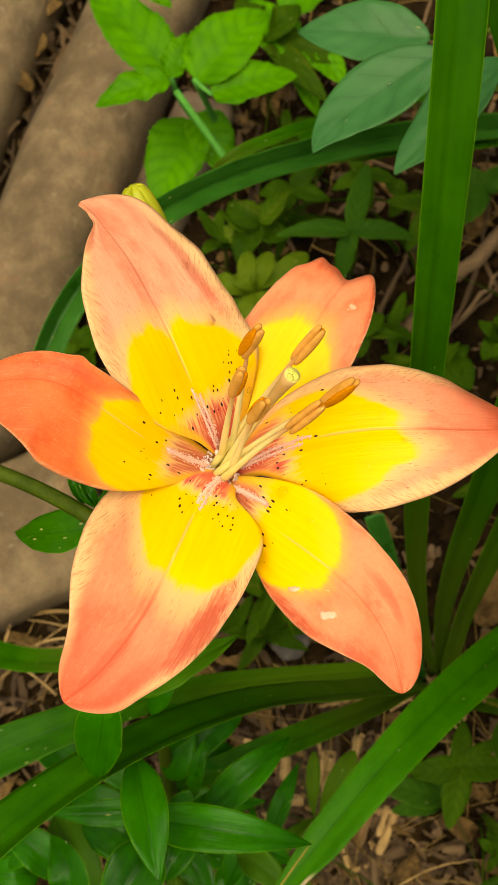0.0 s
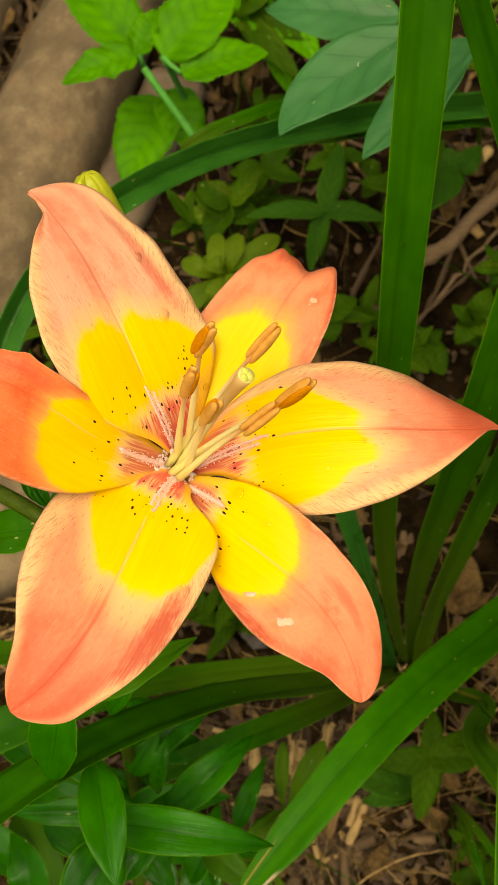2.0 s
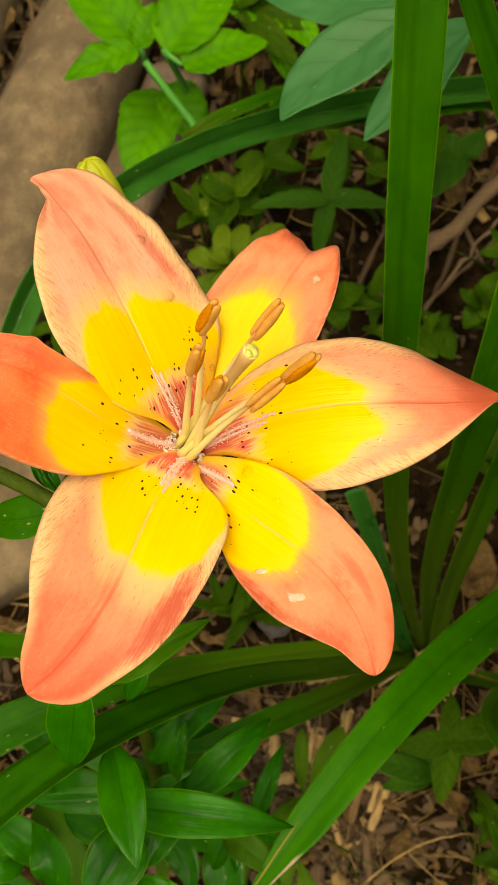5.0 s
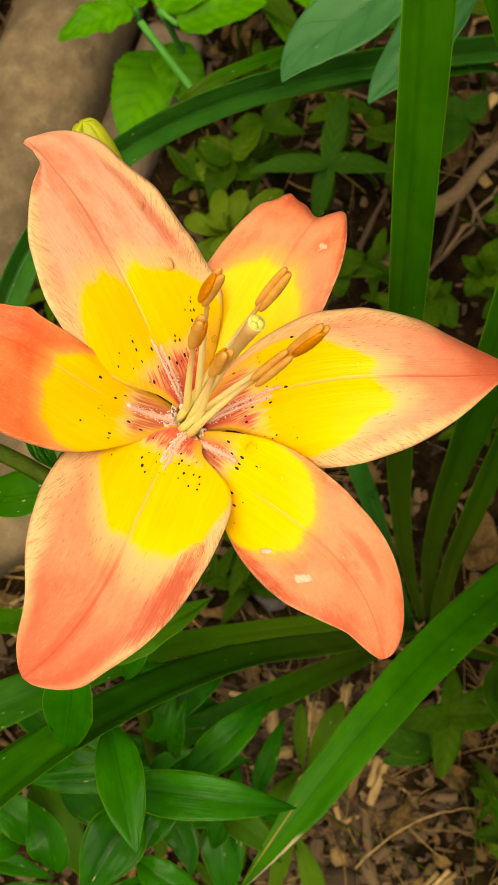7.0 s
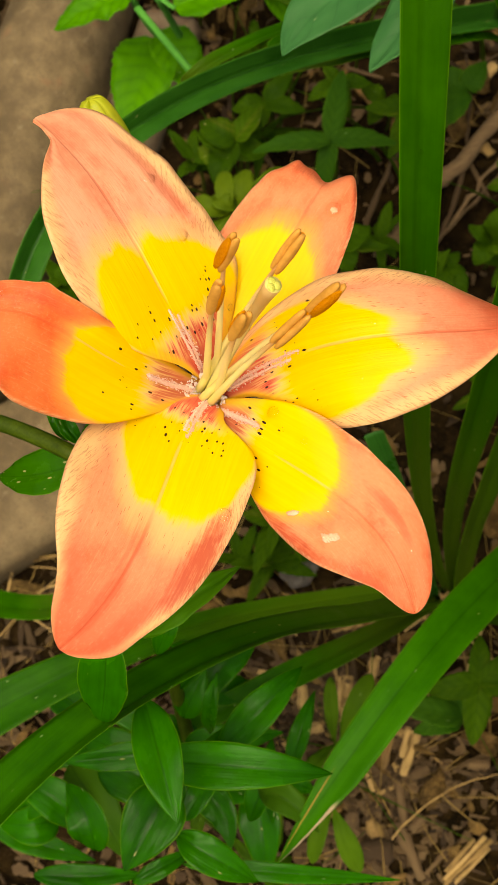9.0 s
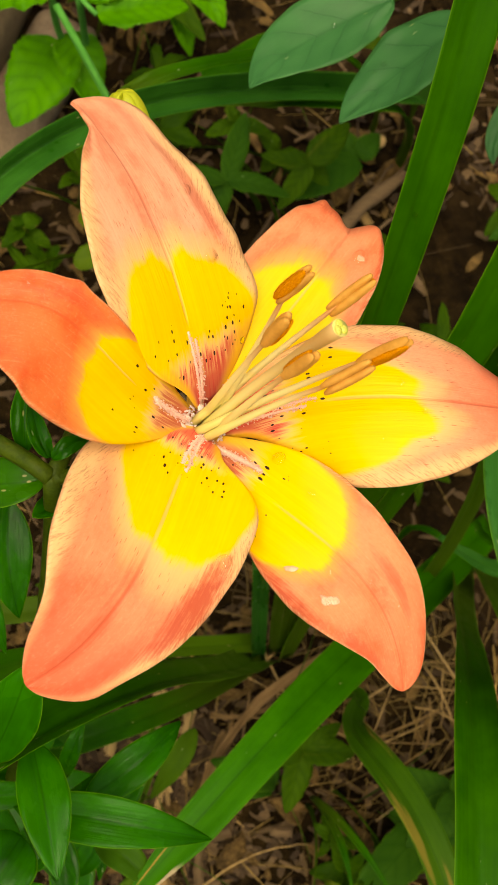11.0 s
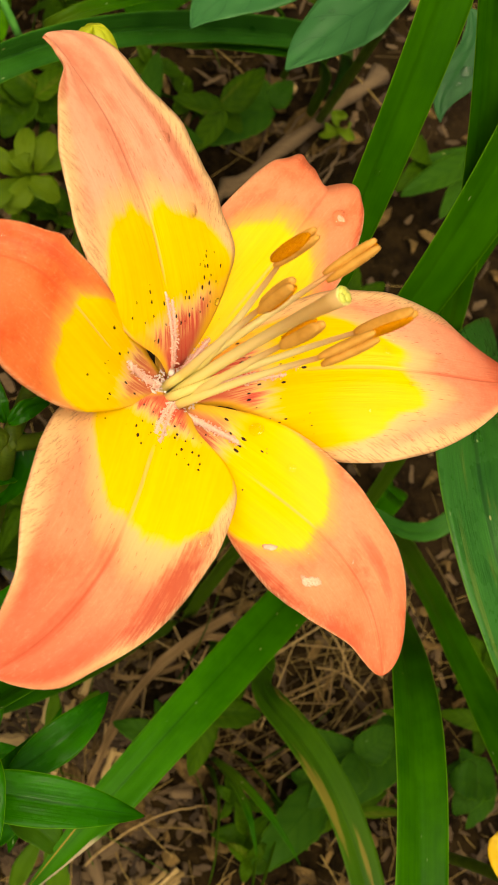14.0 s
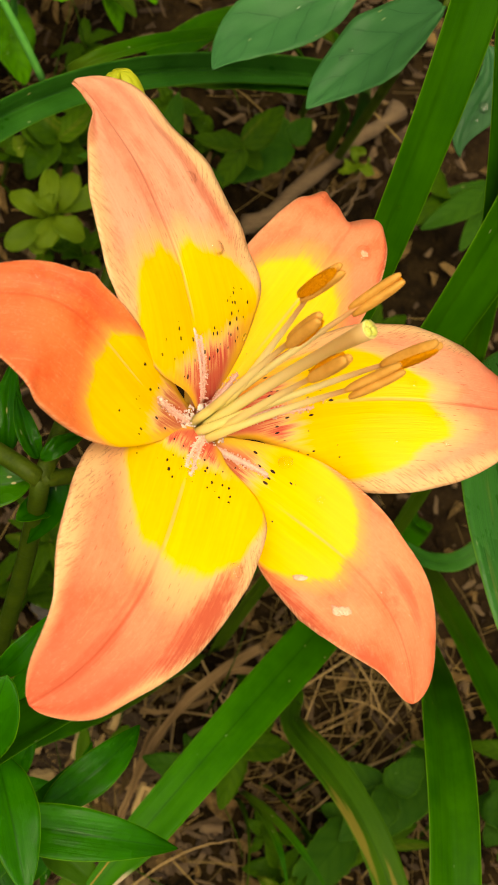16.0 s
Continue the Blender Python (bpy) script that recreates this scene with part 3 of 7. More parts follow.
def blade(p, wl, wr, twist=(0, 0), cup=0.1, kind="strap", up=(0, 0, 1), nu=36, nv=10, thick=0.0005, fold=0.0, rib=0.0, ruffle=0.0, teeth=0.0, seed=0.0, dent=None, nick=None):
    """A leaf or tepal: a skin round a spine p of four Bezier points, with half widths at base, middle and tip on both
    sides, twist in radians, cup across, a fold along the midrib, a rib's depth, ruffled and toothed edges."""
    p = [Vector(q) for q in p]
    up = Vector(up)
    bm = bmesh.new()
    shape, metres = bm.loops.layers.uv.new("shape"), bm.loops.layers.uv.new("metres")
    length = sum((bezier(p, (i + 1) / 20) - bezier(p, i / 20)).length for i in range(20))
    tops, bottoms = [], []
    for i in range(nu + 1):
        u = i / nu
        if kind in ("tepal", "leaf", "toothed", "round"):
            u = 1 - (1 - u) ** 1.25 if u > 0.5 else u  # closer rows near the tip
        u = min(u, 0.9995)
        c, t = bezier(p, u), slope(p, u)
        side = t.cross(up).normalized()
        nrm = side.cross(t)
        a = twist[0] + (twist[1] - twist[0]) * u
        side, nrm = side * math.cos(a) + nrm * math.sin(a), nrm * math.cos(a) - side * math.sin(a)
        b0, b1, b2 = (1 - u) ** 2, 2 * u * (1 - u), u * u
        row, under = [], []
        for j in range(nv + 1):
            v = 2 * j / nv - 1
            w = wl if v < 0 else wr
            half = (w[0] * b0 + w[1] * b1 + w[2] * b2) * outline(kind, u)
            s = abs(v)
            if nick:
                half *= math.prod(1 - d * math.exp(-(((u - at) / long) ** 2)) for way, at, d, long in nick if v * way >= 0)
            if teeth:
                half *= 1 + teeth * s**3 * (((u * 15 + 0.2 * seed) % 1.0) - 0.5)
            lift = cup * v * v * half + fold * s * half - rib * math.exp(-((v * 7) ** 2)) * math.sin(math.pi * min(u * 1.1, 1))
            if ruffle:
                lift += ruffle * s**2.5 * noise.noise((u * 7, v * 1.3 + seed * 3.7, seed)) * outline(kind, u)
                lift += ruffle * 0.35 * noise.noise((u * 5, v * 2.5, seed + 9))
            q = c + side * (v * half) + nrm * lift
            if dent:
                m = v * half
                ways = sum(d * math.exp(-(((m - m0) / wide) ** 2)) for m0, wide, d in dent)
                q += (p[2] - p[0]).normalized() * (ways * min(max(0.0, (u - 0.72) / 0.12), 1.0))
            thin = thick * (1 - 0.75 * s**4) * 0.5
            row.append((bm.verts.new(q + nrm * thin), u, v, v * half))
            under.append(bm.verts.new(q - nrm * thin))
        tops.append(row), bottoms.append(under)
    uvs = {}
    for row, under in zip(tops, bottoms):
        for (vert, u, v, m), low in zip(row, under):
            uvs[vert] = uvs[low] = ((u, v), (m, u * length))
    def quad(*vs):
        f = bm.faces.new(vs)
        for loop in f.loops:
            loop[shape].uv, loop[metres].uv = uvs[loop.vert]
    for i in range(nu):
        for j in range(nv):
            a, b, c, d = tops[i][j][0], tops[i][j + 1][0], tops[i + 1][j + 1][0], tops[i + 1][j][0]
            quad(a, b, c, d)
            quad(bottoms[i][j], bottoms[i + 1][j], bottoms[i + 1][j + 1], bottoms[i][j + 1])
        for j in (0, nv):
            vs = (tops[i][j][0], tops[i + 1][j][0], bottoms[i + 1][j], bottoms[i][j])
            quad(*(vs if j == 0 else vs[::-1]))
    for i in (0, nu):
        for j in range(nv):
            vs = (tops[i][j][0], bottoms[i][j], bottoms[i][j + 1], tops[i][j + 1][0])
            quad(*(vs if i == 0 else vs[::-1]))
    return bm


def tube(points, radii, sides=10, flat=1.0):
    """A tapered round bar along points, closed at both ends."""
    pts = [Vector(q) for q in points]
    bm = bmesh.new()
    shape = bm.loops.layers.uv.new("shape")
    bm.loops.layers.uv.new("metres")
    rings = []
    x = None
    for i, q in enumerate(pts):
        t = (pts[min(i + 1, len(pts) - 1)] - pts[max(i - 1, 0)]).normalized()
        x = (x - t * x.dot(t)).normalized() if x else t.orthogonal().normalized()
        y = t.cross(x)
        r = radii[i] if isinstance(radii, (list, tuple)) else radii
        rings.append([bm.verts.new(q + (x * math.cos(a) + y * math.sin(a) * flat) * r) for a in (2 * math.pi * k / sides for k in range(sides))])
    last = len(rings) - 1
    for i in range(last):
        a, b = rings[i], rings[i + 1]
        for k in range(sides):
            f = bm.faces.new((a[k], a[(k + 1) % sides], b[(k + 1) % sides], b[k]))
            for loop, at in zip(f.loops, (i, i, i + 1, i + 1)):
                loop[shape].uv = (at / last, 0.5)
    bm.faces.new(rings[0][::-1]), bm.faces.new(rings[-1])
    return bm


def arc(a, b, c, n=12):
    """Points of a smooth bow from a past b to c."""
    a, b, c = Vector(a), Vector(b), Vector(c)
    m = b * 2 - (a + c) * 0.5
    return [a * (1 - u) ** 2 + m * (2 * u * (1 - u)) + c * u * u for u in (i / n for i in range(n + 1))]


def lump(size, seed, rough=0.12, detail=3, square=0.0):
    """A rounded, uneven block of the given half sizes about its own centre."""
    bm = bmesh.new()
    bmesh.ops.create_icosphere(bm, subdivisions=detail, radius=1)
    for v in bm.verts:
        d = v.co.copy()
        if square:
            k = max(abs(d.x), abs(d.y), abs(d.z))
            d = d.lerp(d / k, square)
        d *= 1 + rough * noise.noise(v.co * 1.6 + Vector((seed, 0, 0))) + rough * 0.35 * noise.noise(v.co * 5 + Vector((0, seed, 0)))
        v.co = Vector((d.x * size[0], d.y * size[1], d.z * size[2]))
    return bm


# ---- ground: one uneven sheet to the horizon, fine near the plants ----
def ground_height(x, y):
    near = max(0, 1 - math.hypot(x, y) / 3)
    h = 0.012 * noise.noise((x * 9, y * 9, 0.3)) + 0.005 * noise.noise((x * 40, y * 40, 1.3)) + 0.0025 * noise.noise((x * 110, y * 110, 2.3))
    return h * near - 0.004


def build_ground():
    n = 130
    axis = [math.copysign(0.30 * (math.exp(abs(i / n) * 7.2) - 1) * 0.8 + abs(i / n) * 0.2, i) for i in range(-n, n + 1)]
    verts = [(x + 0.05, y + 0.1, ground_height(x + 0.05, y + 0.1)) for y in axis for x in axis]
    w = len(axis)
    faces = [(j * w + i, j * w + i + 1, (j + 1) * w + i + 1, (j + 1) * w + i) for j in range(w - 1) for i in range(w - 1)]
    me = bpy.data.meshes.new("ground")
    me.from_pydata(verts, [], faces)
    me.materials.append(SOIL)
    for p in me.polygons:
        p.use_smooth = True
    return tagged(new("ground", me), "dark damp garden soil littered with bark and straw", "ground", kind="structure")


ground = build_ground()


def kerb(name, label, x, y, turn, size, material, seed, z=None, soft=0.011):
    """A worn stone: a block with broad rounded edges and an uneven face."""
    bm = bmesh.new()
    bmesh.ops.create_cube(bm, size=2)
    for v in bm.verts:
        v.co = Vector((v.co.x * size[0], v.co.y * size[1], v.co.z * size[2]))
    bmesh.ops.bevel(bm, geom=bm.edges[:], offset=min(soft, size[2] * 0.8), segments=5, affect="EDGES", profile=0.5)
    bmesh.ops.subdivide_edges(bm, edges=[e for e in bm.edges if e.calc_length() > 0.012], cuts=5, use_grid_fill=True)
    for v in bm.verts:
        q = v.co * 22 + Vector((seed * 9, 0, 0))
        v.co += v.co.normalized() * (0.0040 * noise.noise(q) + 0.0018 * noise.noise(q * 3.1))
    ob = part(name, bm, material, None, label)
    ob.matrix_world = pose(x, y, size[2] * 0.45 if z is None else z, random.uniform(-2, 2), random.uniform(-2, 2), turn)
    return tagged(ob, category="stone")


kerb("edging_stone", "long brown-grey concrete edging stone with worn rounded edges", -0.0489, 0.3227, 59, (0.20, 0.033, 0.035), STONE, 1.0, soft=0.027)
kerb("edging_stone", "brown-grey edging stone beyond a gap full of litter", -0.1226, 0.367, 60, (0.20, 0.032, 0.035), STONE, 4.0, soft=0.027)
kerb("flat_stone", "pale flat stone bedded in soil beside the edging", 0.000, 0.300, 55, (0.060, 0.019, 0.010), PALE_STONE, 7.0)
kerb("paving_slab", "grey-brown paving slab edge lying under the lily", -0.150, 0.092, 12, (0.075, 0.042, 0.022), STONE, 9.0)
pebble = part("pebble", lump((0.0105, 0.0080, 0.0055), 3.3, 0.35, 4), GREY_STONE, None, "small rounded grey pebble lying on the soil")
pebble.matrix_world = pose(0.0105, 0.008, 0.002, 0, 0, 20)
tagged(pebble, category="stone")

# ---- lily in bloom ----
lily = thing("lily_plant", "orange lily with yellow heart open on a leafy green stem", "flower")
tepals = []


# notches (and, below zero, bulges) of each tepal's margin: side, place along it, depth, length
NICKS = (
    ((-1, 0.90, 0.55, 0.045), (-1, 0.07, 0.17, 0.06)),
    ((1, 0.0, 0.3, 0.10),),
    ((1, 0.055, 0.33, 0.06),),
    ((1, 0.90, 0.09, 0.05),),
    ((-1, 0.93, -0.24, 0.06), (-1, 0.09, 0.36, 0.08), (1, 0.82, 0.06, 0.07), (1, 0.96, -0.12, 0.05)),
    ((1, 0.64, -0.13, 0.03),),
)


def tepal(inner, p0, p1, p2, p3, wl, wr, twist, cup):
    k = len(tepals)
    shape = ((p0, p1, p2, p3), wl, wr, twist, cup)
    bm = blade(*shape, "tepal", nu=56, nv=28, thick=0.0009, rib=0.0007, ruffle=0.0016, seed=k + 1.0, dent=((-0.0100, 0.0022, 0.0022), (-0.0005, 0.0030, -0.0026), (0.0056, 0.0030, 0.0014)) if k == 1 else None, nick=NICKS[k])
    label = "broad salmon tepal, yellow heart, freckled" if inner else "narrower orange tepal with yellow heart"
    tepals.append((part("tepal", bm, TEPAL_SKINS[k], lily, label), shape, k + 1.0))


tepal(True, (0.0022, 0.0049, 0.3826), (0.0001, 0.0199, 0.4191), (-0.0060, 0.0542, 0.4115), (-0.0188, 0.0705, 0.4127), (0.0045, 0.0426, -0.0046), (0.0296, 0.0163, 0.0249), (-0.4961, -0.5520), 0.03)
tepal(False, (0.0021, 0.0026, 0.3797), (0.0204, 0.0173, 0.3869), (0.0510, 0.0449, 0.4044), (0.0504, 0.0485, 0.3769), (0.0155, 0.0201, 0.0123), (0.0097, 0.0226, 0.0032), (-0.1120, 0.0813), -0.04)
tepal(True, (0.0057, -0.0008, 0.3815), (0.0395, 0.0014, 0.4109), (0.0566, -0.0121, 0.4079), (0.0838, -0.0101, 0.3903), (0.0167, 0.0213, 0.0198), (0.0103, 0.0358, -0.0022), (-0.1298, 0.3541), -0.20)
tepal(False, (0.0018, -0.0044, 0.3802), (0.0182, -0.0337, 0.4010), (0.0365, -0.0408, 0.3981), (0.0340, -0.0683, 0.3897), (0.0152, 0.0134, 0.0107), (0.0025, 0.0282, 0.0079), (-0.4482, 0.2265), 0.02)
tepal(True, (0.0018, -0.0019, 0.3830), (-0.0106, -0.0121, 0.3989), (-0.0168, -0.0440, 0.4108), (-0.0471, -0.0530, 0.3977), (0.0178, 0.0244, 0.0112), (0.0126, 0.0346, 0.0117), (0.0167, 0.3483), 0.08)
tepal(False, (0.0007, 0.0022, 0.3794), (-0.0255, 0.0039, 0.4174), (-0.0203, 0.0232, 0.4305), (-0.0516, 0.0226, 0.4212), (0.0060, 0.0283, 0.0185), (0.0100, 0.0051, 0.0099), (0.1869, -0.0915), 0.09)

HEART = Vector((0.002, 0.000, 0.381))
STAMENS = (
    ((0.0138, 0.0124, 0.4297), (0.0193, 0.0135, 0.4412)),
    ((0.0094, 0.0035, 0.4296), (0.0129, 0.0047, 0.4406)),
    ((0.0254, 0.0096, 0.4254), (0.0332, 0.0121, 0.4361)),
    ((0.0294, -0.0024, 0.4253), (0.0379, -0.0020, 0.4360)),
    ((0.0203, -0.0072, 0.4264), (0.0290, -0.0059, 0.4361)),
    ((0.0123, -0.0042, 0.4300), (0.0167, -0.0038, 0.4405)),
)
FACES = ((-0.3, 0, 1), (0.8, -0.3, 0.6), (0, 0, -1), (0.2, -0.8, 0.6), (0, 0.3, -1), (0, 0.8, 0.6))  # the way each slit looks
for k, (low, high) in enumerate(STAMENS):
    low, high = Vector(low), Vector(high)
    axis = (high - low).normalized()
    mid = (low + high) / 2
    a = math.radians(60 * k + 20)
    root = HEART + Vector((0.0026 * math.cos(a), 0.0026 * math.sin(a), 0.001))
    bow = (root + mid) / 2 + Vector((0, 0, 0.003))
    pts = arc(root, bow, low.lerp(high, 0.35), 14)
    fil = part("filament", tube(pts, [0.00118 - 0.00074 * (i / 14) ** 0.8 for i in range(15)], 10), FILAMENT, lily, "pale yellow filament")
    half = (high - low).length / 2
    bm = bmesh.new()
    # two plump lobes side by side with a furrow between
    for s in (-1, 1):
        verts = bmesh.ops.create_uvsphere(bm, u_segments=14, v_segments=12, radius=1)["verts"]
        for v in verts:
            bulge = (1 - v.co.z * v.co.z) ** -0.20 if abs(v.co.z) < 0.99 else 1
            v.co = Vector((v.co.x * 0.00100 * bulge + s * 0.00080, v.co.y * 0.00136 * bulge, v.co.z * half * 1.0))
    anther = part("anther", bm, ANTHER, fil, "brown anther split open")
    face = Vector(FACES[k])
    face = (face - axis * face.dot(axis)).normalized()
    turn = Matrix((face.cross(axis), face, axis)).transposed().to_4x4()
    anther.matrix_world = Matrix.Translation(mid) @ turn
    bm = bmesh.new()
    verts = bmesh.ops.create_uvsphere(bm, u_segments=12, v_segments=10, radius=1)["verts"]
    for v in verts:
        v.co = Vector((v.co.x * 0.00150, v.co.y * 0.0008 + 0.00122, v.co.z * half * 0.90))
    pollen = part("pollen_slit", bm, POLLEN, fil, "orange pollen in the open slit")
    pollen.matrix_world = Matrix.Translation(mid) @ turn

TIP = Vector((0.0239, 0.0024, 0.4363))
bow = HEART.lerp(TIP, 0.5) + Vector((0.000, 0.0008, 0.001))
style = part("style", tube(arc(HEART, bow, TIP, 14), [0.0014 - 0.0002 * math.sin(i / 14 * 3.1) + 0.0006 * max(0, (i - 9) / 5) ** 2 for i in range(15)], 12), STYLE, lily, "thick cream-yellow style")
bm = bmesh.new()
for s in range(3):
    verts = bmesh.ops.create_icosphere(bm, subdivisions=2, radius=1)["verts"]
    for v in verts:
        v.co = Vector((v.co.x * 0.0012 + 0.0008 * math.cos(2.1 * s), v.co.y * 0.0010 + 0.0008 * math.sin(2.1 * s), v.co.z * 0.0006))
stigma = part("stigma", bm, STIGMA, style, "three-lobed pale green stigma")
stigma.matrix_world = Matrix.Translation(TIP) @ (TIP - HEART).to_track_quat("Z", "Y").to_matrix().to_4x4()

JOINT = Vector((-0.034, -0.004, 0.372))
part("pedicel", tube(arc(JOINT, (-0.016, -0.002, 0.366), (0.002, 0, 0.380), 10), [0.0019] * 8 + [0.0024, 0.0030, 0.003]), STEM, lily)
part("pedicel", tube(arc(JOINT, (-0.056, 0.016, 0.366), (-0.085, 0.034, 0.362), 10), 0.0023), STEM, lily)
part("pedicel", tube(arc(JOINT, (-0.016, 0.028, 0.360), (-0.002, 0.0595, 0.3730), 10), 0.0022), STEM, lily)
part("stem", tube(arc((-0.078, -0.105, -0.02), (-0.045, -0.042, 0.22), JOINT, 20), [0.0034 - 0.0012 * i / 20 for i in range(21)], 12), STEM, lily, "upright green lily stem")
bm = bmesh.new()
verts = bmesh.ops.create_uvsphere(bm, u_segments=60, v_segments=24, radius=1)["verts"]
for v in verts:
    # three folded tepals meet in deep seams, with a rib down the back of each
    a = math.atan2(v.co.y, v.co.x)
    seam = math.exp(-((((a / 2.0944) % 1.0) - 0.5) / 0.07) ** 2)
    ribbed = math.exp(-((((a / 2.0944 + 0.5) % 1.0) - 0.5) / 0.05) ** 2)
    wide = (1 - v.co.z * v.co.z) ** -0.20 if abs(v.co.z) < 0.99 else 1
    far = 0.0060 * wide * (1 - 0.30 * seam - 0.09 * ribbed)
    v.co = Vector((v.co.x * far, v.co.y * far, (v.co.z - 0.10 * seam * max(v.co.z, 0)) * 0.0165))
bud = part("bud", bm, BUD, lily, "closed yellow-green flower bud")
BUD_TIP, BUD_WAY = Vector((-0.0048, 0.0800, 0.3990)), Vector((-0.12, 0.60, 0.79)).normalized()
bud.matrix_world = Matrix.Translation(BUD_TIP - BUD_WAY * 0.0165) @ BUD_WAY.to_track_quat("Z", "Y").to_matrix().to_4x4()

leaf_count = [0]


def lily_leaf(p0, p1, p2, p3, w, mat=LILY_LEAF):
    k = leaf_count[0] = leaf_count[0] + 1
    bm = blade((p0, p1, p2, p3), (w, w, w), (w, w, w), (random.uniform(-0.2, 0.2), random.uniform(-0.2, 0.2)), 0.05, "leaf", nu=30, nv=12, fold=0.22, rib=0.0005, ruffle=0.0015, seed=k + 20.0)
    part("leaf", bm, mat, lily, "glossy pointed lily leaf" if mat is LILY_LEAF else "lily leaf under the bloom, coloured lighter against its shade" if mat is PALE_LILY_LEAF else "glossy lily leaf with pale eaten spots" if mat is SPOTTED_LILY_LEAF else "yellowing lily leaf")


lily_leaf((-0.0452, -0.0428, 0.3350), (-0.0500, -0.0527, 0.3280), (-0.0555, -0.0600, 0.3120), (-0.0600, -0.0640, 0.3000), 0.0076)
lily_leaf((-0.0475, -0.0595, 0.2850), (-0.0462, -0.0735, 0.2940), (-0.0463, -0.0870, 0.2960), (-0.0458, -0.0984, 0.2960), 0.0072)
lily_leaf((-0.0553, -0.0768, 0.2620), (-0.0347, -0.0840, 0.2760), (-0.0162, -0.0905, 0.2793), (0.0018, -0.0977, 0.2620), 0.0074)
lily_leaf((-0.0336, -0.0792, 0.2400), (-0.0196, -0.0737, 0.2513), (-0.0082, -0.0670, 0.2533), (0.0016, -0.0601, 0.2360), 0.0063)
lily_leaf((-0.0392, -0.0707, 0.2000), (-0.0361, -0.0655, 0.2200), (-0.0325, -0.0592, 0.2267), (-0.0286, -0.0517, 0.2200), 0.0032)
lily_leaf((-0.0452, -0.0741, 0.2200), (-0.0619, -0.0727, 0.2267), (-0.0775, -0.0700, 0.2267), (-0.0920, -0.0660, 0.2200), 0.0050)
lily_leaf((-0.0841, -0.0681, 0.1900), (-0.0744, -0.0735, 0.2000), (-0.0645, -0.0826, 0.1967), (-0.0543, -0.0952, 0.1800), 0.0105)
lily_leaf((-0.0548, -0.0863, 0.2300), (-0.0596, -0.0917, 0.2367), (-0.0672, -0.0992, 0.2367), (-0.0775, -0.1087, 0.2300), 0.0104)
lily_leaf((-0.0541, -0.0844, 0.2000), (-0.0435, -0.0917, 0.2000), (-0.0399, -0.1014, 0.2000), (-0.0436, -0.1136, 0.2000), 0.0064)
lily_leaf((-0.1044, -0.0641, 0.1500), (-0.0974, -0.0742, 0.1633), (-0.0930, -0.0881, 0.1633), (-0.0912, -0.1060, 0.1500), 0.0102, WORN_LEAF)
lily_leaf((-0.0370, -0.0470, 0.3350), (-0.0260, -0.0440, 0.3420), (-0.0150, -0.0405, 0.3420), (-0.0045, -0.0365, 0.3350), 0.0046, PALE_LILY_LEAF)
lily_leaf((-0.0351, -0.0024, 0.3650), (-0.0443, -0.0028, 0.3650), (-0.0534, 0.0002, 0.3583), (-0.0624, 0.0066, 0.3450), 0.0061, SPOTTED_LILY_LEAF)
lily_leaf((-0.0337, 0.0009, 0.3720), (-0.0358, 0.0039, 0.3767), (-0.0365, 0.0094, 0.3760), (-0.0359, 0.0173, 0.3700), 0.0024)
lily_leaf((-0.0329, 0.0004, 0.3720), (-0.0305, 0.0020, 0.3753), (-0.0267, 0.0037, 0.3747), (-0.0214, 0.0055, 0.3700), 0.0022)
lily_leaf((-0.0325, 0.0011, 0.3650), (-0.0296, -0.0051, 0.3650), (-0.0309, -0.0099, 0.3583), (-0.0362, -0.0134, 0.3450), 0.0043)
lily_leaf((-0.0387, 0.0062, 0.3600), (-0.0386, 0.0115, 0.3667), (-0.0371, 0.0187, 0.3667), (-0.0342, 0.0278, 0.3600), 0.0033)
lily_leaf((-0.0447, -0.0401, 0.3000), (-0.0401, -0.0383, 0.3100), (-0.0348, -0.0341, 0.3133), (-0.0289, -0.0273, 0.3100), 0.0037)
lily_leaf((-0.0436, 0.0084, 0.3000), (-0.0466, -0.0037, 0.2983), (-0.0473, -0.0145, 0.2933), (-0.0457, -0.0239, 0.2850), 0.0069)
lily_leaf((-0.0611, 0.0019, 0.2500), (-0.0577, -0.0091, 0.2533), (-0.0544, -0.0192, 0.2500), (-0.0513, -0.0284, 0.2400), 0.0055)
lily_leaf((-0.0475, -0.0832, 0.2600), (-0.0373, -0.0815, 0.2433), (-0.0288, -0.0765, 0.2333), (-0.0220, -0.0681, 0.2300), 0.0046)
lily_leaf((-0.0302, -0.0962, 0.1700), (-0.0220, -0.0978, 0.1833), (-0.0159, -0.1049, 0.1833), (-0.0118, -0.1176, 0.1700), 0.0058, WORN_LEAF)
lily_leaf((-0.0353, -0.0791, 0.1500), (-0.0270, -0.0864, 0.1633), (-0.0252, -0.0967, 0.1633), (-0.0299, -0.1101, 0.1500), 0.0055)
lily_leaf((-0.0509, -0.0602, 0.1700), (-0.0462, -0.0565, 0.1800), (-0.0412, -0.0509, 0.1833), (-0.0358, -0.0435, 0.1800), 0.0059)
lily_leaf((-0.1227, -0.0816, 0.1200), (-0.1249, -0.0840, 0.1333), (-0.1332, -0.0822, 0.1333), (-0.1474, -0.0762, 0.1200), 0.0083)
lily_leaf((-0.0510, -0.0678, 0.1200), (-0.0625, -0.0625, 0.1333), (-0.0743, -0.0566, 0.1333), (-0.0864, -0.0500, 0.1200), 0.0074)
